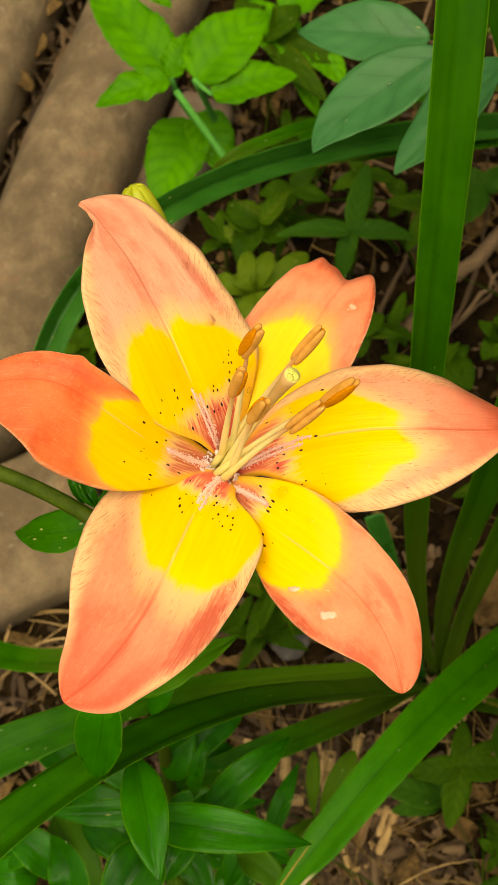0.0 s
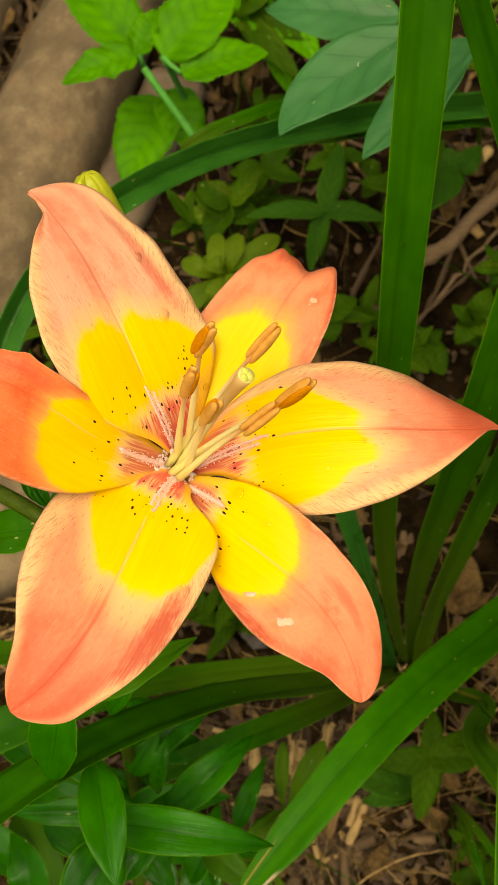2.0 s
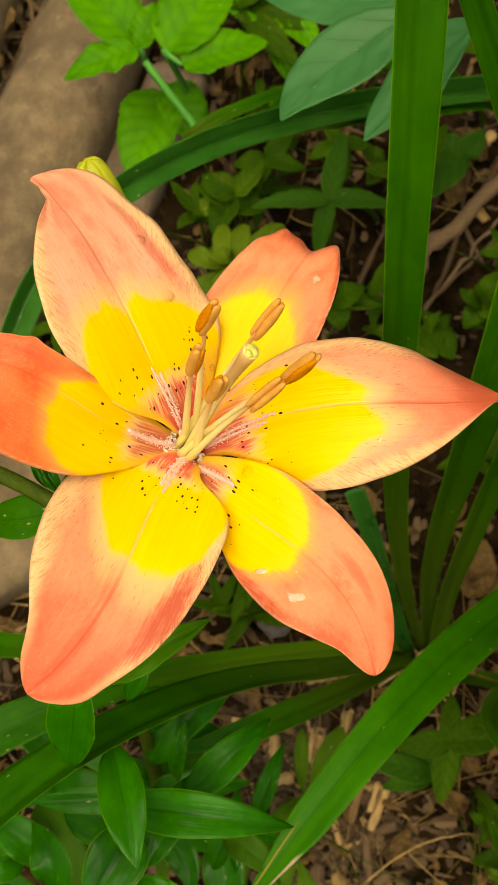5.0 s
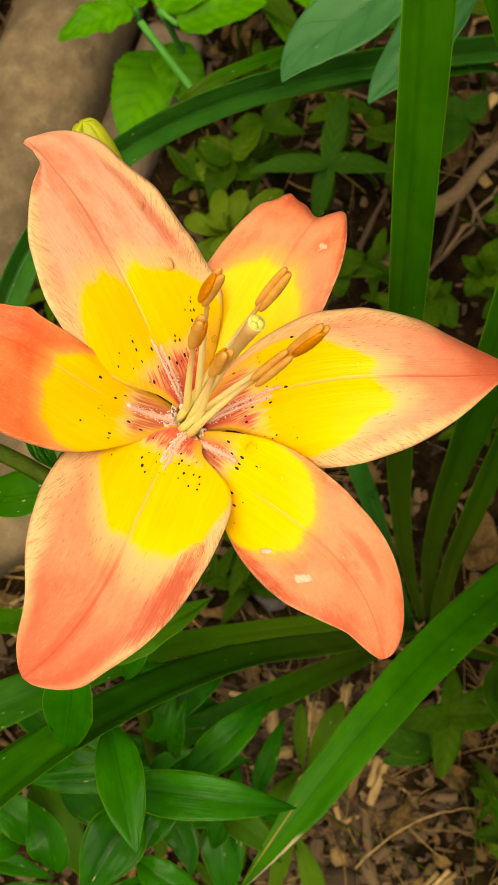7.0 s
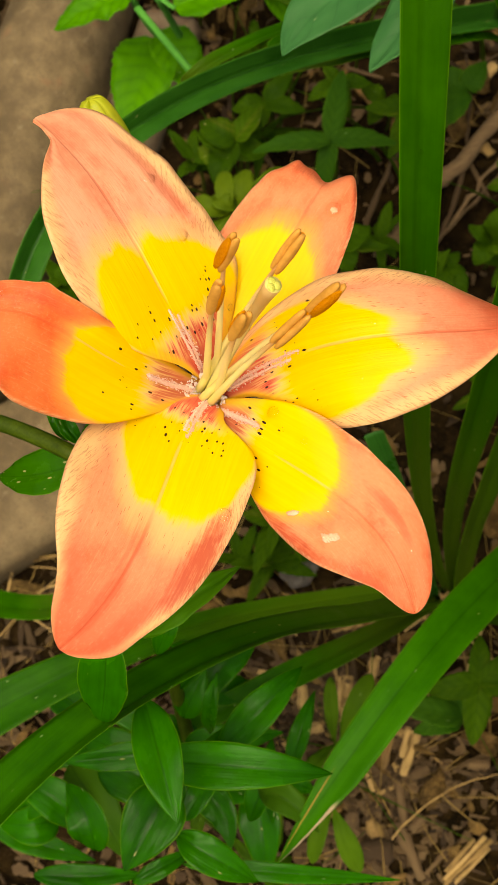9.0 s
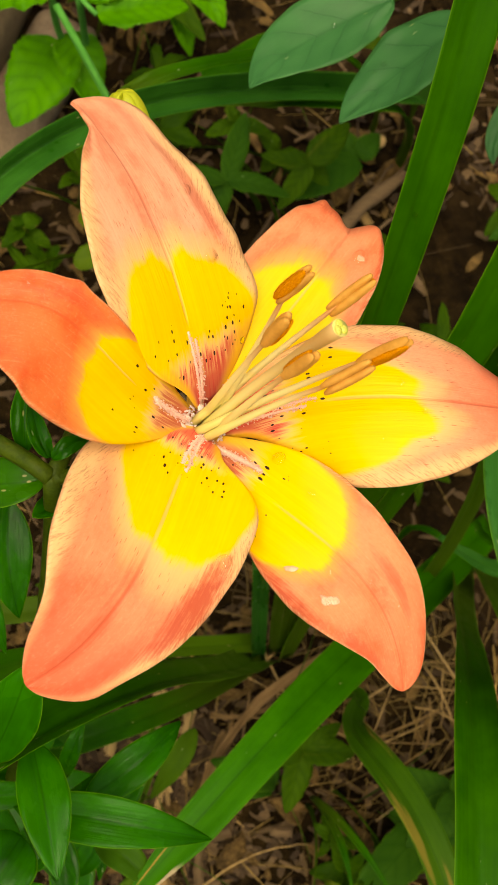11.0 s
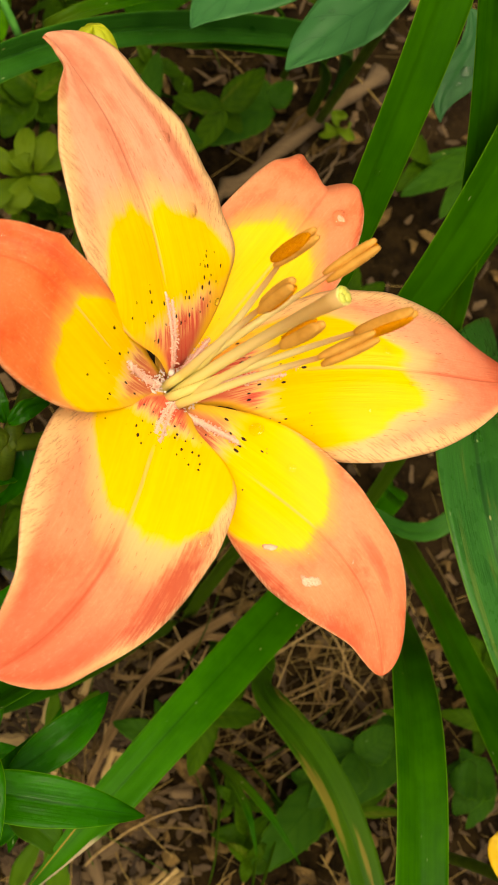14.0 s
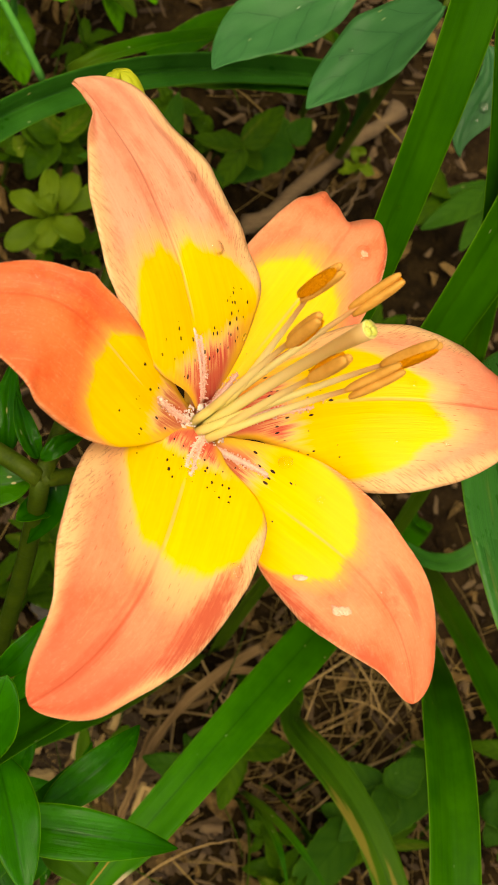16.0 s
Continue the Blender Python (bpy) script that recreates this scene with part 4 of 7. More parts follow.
lily_leaf((-0.0965, -0.0524, 0.1100), (-0.1036, -0.0547, 0.1233), (-0.1152, -0.0555, 0.1233), (-0.1311, -0.0550, 0.1100), 0.0086)
lily_leaf((-0.0383, -0.0851, 0.1000), (-0.0280, -0.0899, 0.1133), (-0.0189, -0.0960, 0.1133), (-0.0109, -0.1036, 0.1000), 0.0065)
lily_leaf((-0.1178, -0.0656, 0.1300), (-0.1193, -0.0693, 0.1400), (-0.1275, -0.0732, 0.1367), (-0.1425, -0.0773, 0.1200), 0.0088)
lily_leaf((-0.0254, -0.0495, 0.1000), (-0.0353, -0.0517, 0.1133), (-0.0455, -0.0494, 0.1133), (-0.0563, -0.0427, 0.1000), 0.0067)
lily_leaf((-0.0790, -0.0766, 0.1400), (-0.0778, -0.0677, 0.1533), (-0.0851, -0.0597, 0.1533), (-0.1008, -0.0527, 0.1400), 0.0096)
lily_leaf((-0.0563, -0.0746, 0.1500), (-0.0489, -0.0726, 0.1633), (-0.0352, -0.0733, 0.1633), (-0.0153, -0.0765, 0.1500), 0.0079)
lily_leaf((-0.0797, -0.0328, 0.1400), (-0.0789, -0.0453, 0.1533), (-0.0715, -0.0550, 0.1533), (-0.0576, -0.0621, 0.1400), 0.0082)
lily_leaf((-0.0792, -0.0862, 0.1100), (-0.0628, -0.0815, 0.1233), (-0.0467, -0.0867, 0.1233), (-0.0307, -0.1016, 0.1100), 0.0109)
lily_leaf((-0.1031, -0.0896, 0.1600), (-0.1043, -0.0780, 0.1733), (-0.1125, -0.0694, 0.1733), (-0.1275, -0.0638, 0.1600), 0.0078)
lily_leaf((-0.0543, -0.0985, 0.2200), (-0.0472, -0.0921, 0.2233), (-0.0404, -0.0854, 0.2200), (-0.0338, -0.0785, 0.2100), 0.0045)
lily_leaf((-0.0377, -0.1059, 0.1600), (-0.0294, -0.0972, 0.1733), (-0.0235, -0.0880, 0.1733), (-0.0199, -0.0781, 0.1600), 0.0054)
lily_leaf((-0.0921, -0.0992, 0.2000), (-0.0880, -0.0916, 0.2133), (-0.0894, -0.0829, 0.2133), (-0.0964, -0.0731, 0.2000), 0.0076)
lily_leaf((-0.0391, -0.0315, 0.1600), (-0.0413, -0.0385, 0.1733), (-0.0496, -0.0431, 0.1733), (-0.0638, -0.0451, 0.1600), 0.0084)
lily_leaf((-0.0167, -0.0345, 0.1400), (-0.0283, -0.0396, 0.1533), (-0.0383, -0.0472, 0.1533), (-0.0466, -0.0573, 0.1400), 0.0072)
lily_leaf((-0.1173, -0.0212, 0.1000), (-0.1054, -0.0318, 0.1133), (-0.0968, -0.0442, 0.1133), (-0.0914, -0.0583, 0.1000), 0.0088)
lily_leaf((-0.0173, -0.0898, 0.1200), (-0.0126, -0.0824, 0.1333), (-0.0062, -0.0731, 0.1333), (0.0018, -0.0619, 0.1200), 0.0044)
lily_leaf((-0.0444, -0.0528, 0.2100), (-0.0337, -0.0460, 0.2233), (-0.0214, -0.0404, 0.2233), (-0.0076, -0.0360, 0.2100), 0.0034)
lily_leaf((-0.0406, -0.0465, 0.2800), (-0.0340, -0.0415, 0.2933), (-0.0295, -0.0348, 0.2933), (-0.0272, -0.0264, 0.2800), 0.0040)
lily_leaf((-0.0394, -0.0103, 0.3600), (-0.0342, -0.0078, 0.3567), (-0.0294, -0.0051, 0.3533), (-0.0252, -0.0022, 0.3500), 0.0034)
lily_leaf((-0.1560, -0.0760, 0.1000), (-0.1427, -0.0853, 0.1047), (-0.1293, -0.0947, 0.1013), (-0.1160, -0.1040, 0.0900), 0.0058)
lily_leaf((-0.0620, -0.1130, 0.2000), (-0.0370, -0.1227, 0.2013), (-0.0120, -0.1323, 0.1947), (0.0130, -0.1420, 0.1800), 0.0036)
lily_leaf((-0.0580, -0.1020, 0.2200), (-0.0507, -0.1100, 0.2247), (-0.0433, -0.1180, 0.2213), (-0.0360, -0.1260, 0.2100), 0.0063)
lily_leaf((-0.0850, -0.1150, 0.1800), (-0.0763, -0.1133, 0.1847), (-0.0677, -0.1117, 0.1813), (-0.0590, -0.1100, 0.1700), 0.0036)
lily_leaf((-0.0350, -0.0910, 0.1000), (-0.0377, -0.1047, 0.1047), (-0.0403, -0.1183, 0.1013), (-0.0430, -0.1320, 0.0900), 0.0093)
lily_leaf((-0.1320, -0.1020, 0.1400), (-0.1173, -0.1063, 0.1447), (-0.1027, -0.1107, 0.1413), (-0.0880, -0.1150, 0.1300), 0.0050)

# ---- clump of strap leaves ----
clump = thing("daylily_clump", "clump of arching strap-shaped daylily leaves", "plant")


def strap(mat, up, p0, p1, p2, p3, wl, wr, twist, cup, fold=0.18, kind="band"):
    k = leaf_count[0] = leaf_count[0] + 1
    bm = blade((p0, p1, p2, p3), wl, wr, twist, cup, kind, up, nu=48, nv=12, thick=0.0006, fold=fold, rib=0.0009, ruffle=0.0012, seed=k + 40.0)
    part("leaf", bm, mat, clump)


strap(STRAP_LEAF, (0, -1, 0), (0.0808, -0.0265, 0.0006), (0.0549, 0.0205, 0.2193), (0.0748, 0.0278, 0.3779), (0.1142, 0.1775, 0.4457), (0.0007, 0.0063, 0.0087), (0.0034, 0.0062, 0.0084), (0.0939, 0.1698), 0.12)
strap(STRAP_LEAF, (0, -1, 0), (0.1286, -0.0271, 0.0002), (0.1803, 0.0097, 0.1844), (0.1245, 0.0594, 0.3202), (0.0957, 0.1668, 0.4483), (0.0046, 0.0047, 0.0048), (0.0050, 0.0048, 0.0044), (-0.0139, -0.0187), 0.12)
strap(STRAP_LEAF, (0, -1, 0), (0.0862, -0.0258, 0.0003), (0.0801, 0.0215, 0.1551), (0.0989, -0.0024, 0.2762), (0.1592, 0.1301, 0.3895), (0.0036, 0.0053, 0.0131), (0.0030, 0.0060, 0.0156), (0.0262, 0.2561), 0.12)
strap(STRAP_LEAF, (0, -1, 0), (0.0893, -0.0294, -0.0001), (0.0907, 0.0044, 0.1240), (0.1360, 0.0259, 0.2286), (0.1747, 0.1129, 0.3218), (0.0055, 0.0074, 0.0076), (0.0024, 0.0080, 0.0079), (-0.0098, 0.0227), 0.12)
strap(BLUE_STRAP, (0, -1, 0), (0.0739, -0.0269, 0.0003), (0.0642, -0.0001, 0.0937), (0.0629, 0.0132, 0.1343), (0.0573, 0.0306, 0.1639), (0.0037, 0.0042, 0.0043), (0.0037, 0.0042, 0.0043), (0.0000, 0.0000), 0.12)
strap(TORN_STRAP, (0, 0, 1), (0.2014, 0.0148, 0.0265), (0.0727, -0.0510, 0.1653), (0.0701, -0.0442, 0.2020), (-0.0304, -0.1238, 0.1743), (0.0089, 0.0118, 0.0076), (0.0080, 0.0118, 0.0050), (-0.0170, -0.0931), 0.09, 0.18, "taper")
strap(FOLDED_STRAP, (0, 0, 1), (0.1915, 0.2366, 0.0928), (0.0705, 0.1826, 0.2187), (-0.0336, 0.1680, 0.2740), (-0.0708, 0.0848, 0.2341), (0.0066, 0.0060, 0.0064), (0.0070, 0.0055, 0.0055), (0.4912, 0.5064), 0.12, 0.9)
strap(STRAP_LEAF, (0, 0, 1), (0.2000, 0.2706, 0.0704), (0.1269, 0.2594, 0.1515), (0.0852, 0.2178, 0.1708), (0.0681, 0.2071, 0.1745), (0.0054, 0.0067, 0.0079), (0.0061, 0.0062, 0.0062), (0.0205, 0.0192), 0.12)
strap(GREEN_STRAP, (0, 0, 1), (0.0728, -0.0271, -0.0011), (0.0158, -0.0533, 0.1859), (-0.0150, -0.0275, 0.3655), (-0.1376, -0.1088, 0.2954), (0.0107, 0.0040, 0.0074), (0.0109, 0.0020, 0.0192), (-0.5853, -0.8199), 0.12)
strap(GREEN_STRAP, (0, 0, 1), (0.0779, -0.0203, 0.0005), (-0.0432, -0.0217, 0.1529), (-0.0484, -0.0195, 0.1774), (-0.1591, -0.0429, 0.1678), (0.0046, 0.0030, 0.0125), (0.0055, 0.0029, 0.0124), (-0.0728, 0.0568), 0.12)
strap(STRAP_LEAF, (0, 0, 1), (0.0773, -0.0277, 0.0005), (0.0127, -0.0514, 0.1107), (-0.0027, -0.0508, 0.1206), (-0.0608, -0.0608, 0.1028), (0.0034, 0.0084, 0.0047), (0.0027, 0.0086, 0.0048), (-0.0217, 0.0043), 0.12)
strap(STRAP_LEAF, (0, 0, 1), (-0.0305, -0.0050, 0.1599), (-0.1169, 0.0003, 0.1472), (-0.1005, 0.0043, 0.1447), (-0.1634, 0.0374, 0.0921), (0.0049, 0.0051, 0.0073), (0.0048, 0.0048, 0.0074), (-0.0173, -0.0015), 0.12)
strap(STRAP_LEAF, (0, 0, 1), (0.1936, 0.0054, 0.0019), (0.1034, -0.0673, 0.2106), (0.0929, -0.0356, 0.3098), (0.0616, -0.1715, 0.2851), (0.0074, 0.0067, 0.0083), (0.0078, 0.0077, 0.0097), (0.0478, 0.0655), 0.12, 0.3)
strap(STRAP_LEAF, (0, 0, 1), (0.1977, 0.0160, 0.0005), (0.1747, -0.0211, 0.1014), (0.1526, -0.0837, 0.1801), (0.1446, -0.1505, 0.2347), (0.0074, 0.0064, 0.0088), (0.0066, 0.0064, 0.0087), (-0.0270, -0.0371), 0.12)
strap(BLUE_STRAP, (0, 0, 1), (0.1276, 0.0121, 0.2800), (0.1030, -0.0133, 0.3203), (0.0921, -0.0479, 0.3316), (0.1284, -0.1144, 0.2899), (0.0165, 0.0175, 0.0095), (0.0165, 0.0175, 0.0095), (0.0000, 0.0000), 0.05, 0.22)
strap(WORN_LEAF, (0, 0, 1), (0.1089, -0.0617, 0.0533), (0.0796, -0.0780, 0.0936), (0.1171, -0.0875, 0.1247), (0.1128, -0.1770, 0.1226), (0.0043, 0.0090, 0.0070), (0.0053, 0.0077, 0.0070), (0.0502, -0.0351), 0.11)
strap(FOLDED_STRAP, (0, 0, 1), (0.1548, 0.0074, 0.0895), (0.1684, -0.0109, 0.1011), (0.1748, -0.0290, 0.1097), (0.2028, -0.0025, 0.1199), (0.0016, 0.0053, 0.0042), (0.0020, 0.0049, 0.0045), (0.0235, -0.0363), 0.12)
strap(STRAP_LEAF, (0, 0, 1), (0.0216, 0.1843, 0.2000), (0.0203, 0.1729, 0.2433), (0.0548, 0.1893, 0.2267), (0.1251, 0.2335, 0.1500), (0.0032, 0.0032, 0.0032), (0.0032, 0.0032, 0.0032), (0.0000, 0.0000), 0.10)
strap(STRAP_LEAF, (0, 0, 1), (0.0708, 0.2011, 0.1700), (0.0818, 0.1913, 0.1867), (0.1130, 0.1968, 0.1700), (0.1644, 0.2173, 0.1200), (0.0038, 0.0038, 0.0038), (0.0038, 0.0038, 0.0038), (0.0000, 0.0000), 0.10)
strap(FOLDED_STRAP, (0, 0, 1), (0.2250, 0.2500, -0.0050), (0.2250, 0.2500, 0.0321), (0.2122, 0.2458, 0.0712), (0.1915, 0.2366, 0.0928), (0.0046, 0.0059, 0.0066), (0.0049, 0.0063, 0.0070), (0.4912, 0.4912), 0.12, 0.9)
strap(STRAP_LEAF, (0, 0, 1), (0.2250, 0.2700, -0.0050), (0.2250, 0.2700, 0.0232), (0.2159, 0.2730, 0.0528), (0.2000, 0.2706, 0.0704), (0.0038, 0.0049, 0.0054), (0.0043, 0.0055, 0.0061), (0.0205, 0.0205), 0.12)
strap(STRAP_LEAF, (0, 0, 1), (0.2000, 0.2650, -0.0050), (0.2000, 0.2650, 0.0550), (0.1578, 0.2540, 0.1144), (0.1251, 0.2335, 0.1500), (0.0022, 0.0029, 0.0032), (0.0022, 0.0029, 0.0032), (0.0000, 0.0000), 0.10)
strap(STRAP_LEAF, (0, 0, 1), (0.2100, 0.2400, -0.0050), (0.2100, 0.2400, 0.0430), (0.1923, 0.2285, 0.0929), (0.1644, 0.2173, 0.1200), (0.0027, 0.0035, 0.0038), (0.0027, 0.0035, 0.0038), (0.0000, 0.0000), 0.10)
strap(BLUE_STRAP, (0, 0, 1), (0.2666, 0.0778, -0.0050), (0.2666, 0.0778, 0.1070), (0.1374, 0.0249, 0.2597), (0.1276, 0.0121, 0.2800), (0.0115, 0.0149, 0.0165), (0.0115, 0.0149, 0.0165), (0.0000, 0.0000), 0.05, 0.22)
strap(WORN_LEAF, (0, 0, 1), (0.0980, -0.0450, -0.0050), (0.0980, -0.0450, 0.0163), (0.1192, -0.0560, 0.0391), (0.1089, -0.0617, 0.0533), (0.0030, 0.0039, 0.0043), (0.0037, 0.0048, 0.0053), (0.0502, 0.0502), 0.11)
strap(STRAP_LEAF, (0, 0, 1), (0.1480, 0.0060, -0.0050), (0.1480, 0.0060, 0.0308), (0.1397, 0.0277, 0.0766), (0.1548, 0.0074, 0.0895), (0.0011, 0.0014, 0.0016), (0.0014, 0.0018, 0.0020), (0.0235, 0.0235), 0.12)
strap(GREEN_STRAP, (0, 0, 1), (0.2150, 0.0220, -0.0050), (0.2150, 0.0220, 0.0056), (0.2082, 0.0183, 0.0192), (0.2014, 0.0148, 0.0265), (0.0062, 0.0080, 0.0089), (0.0056, 0.0072, 0.0080), (-0.0170, -0.0170), 0.09)

# ---- peony ----
peony = thing("peony_plant", "blue-green peony foliage with smooth oval leaflets", "plant")
FORK = Vector((0.150, 0.172, 0.292))


def peony_leaflet(p0, p1, p2, p3, wl, wr, twist, cup):
    k = leaf_count[0] = leaf_count[0] + 1
    part("leaflet", blade((p0, p1, p2, p3), wl, wr, twist, cup, "leaf", nu=32, nv=14, fold=0.08, rib=0.0006, ruffle=0.002, seed=k + 60.0), PEONY_LEAF, peony)
    part("stalk", tube(arc(FORK, (FORK + Vector(p0)) / 2 + Vector((0, 0, 0.003)), p0, 6), 0.0012, 8), STEM, peony)


peony_leaflet((0.1174, 0.1743, 0.2802), (0.0947, 0.1692, 0.2726), (0.0729, 0.1636, 0.2706), (0.0597, 0.1479, 0.2733), (0.0142, 0.0142, 0.0136), (0.0141, 0.0137, 0.0144), (0.0001, -0.1769), 0.08)
peony_leaflet((0.1306, 0.1459, 0.3098), (0.1146, 0.1427, 0.2943), (0.1009, 0.1382, 0.2816), (0.0855, 0.1259, 0.2837), (0.0133, 0.0140, 0.0140), (0.0143, 0.0132, 0.0134), (-0.3307, -0.3932), 0.11)
peony_leaflet((0.1515, 0.1406, 0.2936), (0.1565, 0.1193, 0.2917), (0.1368, 0.1194, 0.2859), (0.1370, 0.1046, 0.2831), (0.0088, 0.0076, 0.0069), (0.0057, 0.0050, 0.0092), (0.0558, -0.0425), 0.10)
peony_leaflet((0.1171, 0.1896, 0.2673), (0.0977, 0.1967, 0.2680), (0.0811, 0.2047, 0.2644), (0.0681, 0.2136, 0.2557), (0.0128, 0.0128, 0.0124), (0.0125, 0.0131, 0.0125), (0.1582, 0.1216), 0.10)
part("stem", tube(arc((0.215, 0.235, -0.01), (0.19, 0.21, 0.15), FORK, 14), 0.0026, 10), STEM, peony)

# ---- ground elder ----
elder = thing("ground_elder", "bright green ground elder with toothed leaflets", "plant")


def elder_leaflet(p0, p1, p2, p3, w):
    k = leaf_count[0] = leaf_count[0] + 1
    bm = blade((p0, p1, p2, p3), (w, w, w), (w, w, w), (0, 0), 0.05, "toothed", nu=45, nv=10, fold=0.15, rib=0.0008, ruffle=0.004, teeth=0.09, seed=k + 80.0)
    part("leaflet", bm, ELDER_LEAF, elder)


elder_leaflet((0.0140, 0.2970, 0.1200), (0.0033, 0.3190, 0.1260), (-0.0073, 0.3410, 0.1260), (-0.0180, 0.3630, 0.1200), 0.0155)
elder_leaflet((0.0130, 0.2950, 0.1200), (-0.0007, 0.2940, 0.1243), (-0.0143, 0.2930, 0.1227), (-0.0280, 0.2920, 0.1150), 0.0099)
elder_leaflet((0.0140, 0.2960, 0.1200), (0.0187, 0.3027, 0.1277), (0.0233, 0.3093, 0.1293), (0.0280, 0.3160, 0.1250), 0.0077)
elder_leaflet((0.0260, 0.2880, 0.1250), (0.0410, 0.2983, 0.1310), (0.0560, 0.3087, 0.1310), (0.0710, 0.3190, 0.1250), 0.0173)
elder_leaflet((0.0330, 0.2770, 0.1250), (0.0483, 0.2780, 0.1293), (0.0637, 0.2790, 0.1277), (0.0790, 0.2800, 0.1200), 0.0120)
elder_leaflet((0.0220, 0.3040, 0.0600), (0.0113, 0.2903, 0.0627), (0.0007, 0.2767, 0.0593), (-0.0100, 0.2630, 0.0500), 0.0184)
elder_leaflet((0.0250, 0.3060, 0.0650), (0.0283, 0.2933, 0.0660), (0.0317, 0.2807, 0.0610), (0.0350, 0.2680, 0.0500), 0.0128)
elder_leaflet((0.0080, 0.3700, 0.1000), (0.0130, 0.3643, 0.1060), (0.0180, 0.3587, 0.1060), (0.0230, 0.3530, 0.1000), 0.0060)
elder_leaflet((0.0890, 0.3390, 0.0500), (0.0813, 0.3537, 0.0560), (0.0737, 0.3683, 0.0560), (0.0660, 0.3830, 0.0500), 0.0141)
elder_leaflet((0.0950, 0.3500, 0.0500), (0.1013, 0.3380, 0.0543), (0.1077, 0.3260, 0.0527), (0.1140, 0.3140, 0.0450), 0.0106)
elder_leaflet((0.0900, 0.3340, 0.0400), (0.0917, 0.3250, 0.0427), (0.0933, 0.3160, 0.0393), (0.0950, 0.3070, 0.0300), 0.0070)
elder_leaflet((0.0880, 0.3700, 0.0500), (0.1007, 0.3747, 0.0560), (0.1133, 0.3793, 0.0560), (0.1260, 0.3840, 0.0500), 0.0128)
part("stem", tube(arc((0.040, 0.315, -0.005), (0.022, 0.305, 0.06), (0.014, 0.2960, 0.120), 10), 0.0018, 8), ELDER_STEM, elder)
part("stem", tube(arc((0.042, 0.310, -0.005), (0.034, 0.30, 0.06), (0.026, 0.288, 0.125), 10), 0.0018, 8), ELDER_STEM, elder)
part("stem", tube(arc((0.026, 0.288, 0.125), (0.0290, 0.2820, 0.1260), (0.033, 0.277, 0.125), 6), 0.0013, 8), ELDER_STEM, elder)
part("stem", tube(arc((0.030, 0.320, -0.005), (0.028, 0.315, 0.03), (0.023, 0.305, 0.062), 8), 0.0017, 8), ELDER_STEM, elder)
part("stem", tube(arc((0.098, 0.352, -0.005), (0.095, 0.350, 0.02), (0.091, 0.343, 0.050), 8), 0.0017, 8), ELDER_STEM, elder)
part("stem", tube(arc((0.0150, 0.2880, 0.119), (0.0262, 0.2665, 0.107), (0.0370, 0.2500, 0.088), 10), 0.0019, 8), ELDER_STEM, elder, "pale green leaf stalk")

# ---- small things on the flower ----
def on_tepal(k, u, v):
    """A point of tepal k, and the way out of its skin."""
    p, wl, wr, twist, cup = tepals[k][1]
    p = [Vector(q) for q in p]

    def spot(u, v):
        c, t = bezier(p, u), slope(p, u)
        side = t.cross(Vector((0, 0, 1))).normalized()
        nrm = side.cross(t)
        a = twist[0] + (twist[1] - twist[0]) * u
        side, nrm = side * math.cos(a) + nrm * math.sin(a), nrm * math.cos(a) - side * math.sin(a)
        w = wl if v < 0 else wr
        half = (w[0] * (1 - u) ** 2 + w[1] * 2 * u * (1 - u) + w[2] * u * u) * outline("tepal", u)
        seed = tepals[k][2]
        lift = cup * v * v * half - 0.0007 * math.exp(-((v * 7) ** 2)) * math.sin(math.pi * min(u * 1.1, 1))
        lift += 0.0016 * abs(v) ** 2.5 * noise.noise((u * 7, v * 1.3 + seed * 3.7, seed)) * outline("tepal", u) + 0.00056 * noise.noise((u * 5, v * 2.5, seed + 9))
        return c + side * (v * half) + nrm * (lift + 0.0004)

    q = spot(u, v)
    du, dv = spot(u + 0.01, v) - q, spot(u, v + 0.02 if v < 0.95 else v - 0.02) - q
    out = du.cross(dv).normalized()
    return q, (out if out.z > 0 else -out)


def drop(k, u, v, r):
    q, out = on_tepal(k, u, v)
    bm = bmesh.new()
    bmesh.ops.create_uvsphere(bm, u_segments=16, v_segments=10, radius=1)
    for w in bm.verts:
        z = max(w.co.z, -0.15)
        w.co = Vector((w.co.x * r, w.co.y * r * 1.12, z * r * 0.32))
    ob = part("water_drop", bm, WATER, tepals[k][0], "clear round water drop")
    ob.matrix_world = Matrix.Translation(q) @ out.to_track_quat("Z", "Y").to_matrix().to_4x4()

drop(0, 0.615, 0.641, 0.00150)
drop(0, 0.403, 0.543, 0.00165)
drop(0, 0.109, 0.871, 0.00090)
drop(1, 0.662, 0.477, 0.00200)
drop(2, 0.462, -0.181, 0.00090)
drop(2, 0.486, -0.345, 0.00067)
drop(2, 0.615, 0.181, 0.00067)
drop(2, 0.533, 0.181, 0.00056)
drop(2, 0.674, 0.148, 0.00056)
drop(2, 0.227, -0.049, 0.00101)
drop(3, 0.509, 0.279, 0.00078)
drop(3, 0.179, -0.740, 0.00150)
drop(3, 0.309, -0.477, 0.00101)
drop(3, 0.827, -0.477, 0.00078)
drop(3, 0.756, -0.378, 0.00067)

drop(4, 0.470, -0.800, 0.00150)
drop(2, 0.560, 0.520, 0.00060)
drop(2, 0.740, -0.300, 0.00055)
drop(2, 0.410, 0.480, 0.00055)
drop(2, 0.640, -0.560, 0.00070)
drop(3, 0.640, -0.100, 0.00060)
drop(3, 0.880, 0.150, 0.00060)
drop(5, 0.792, 0.641, 0.00134)


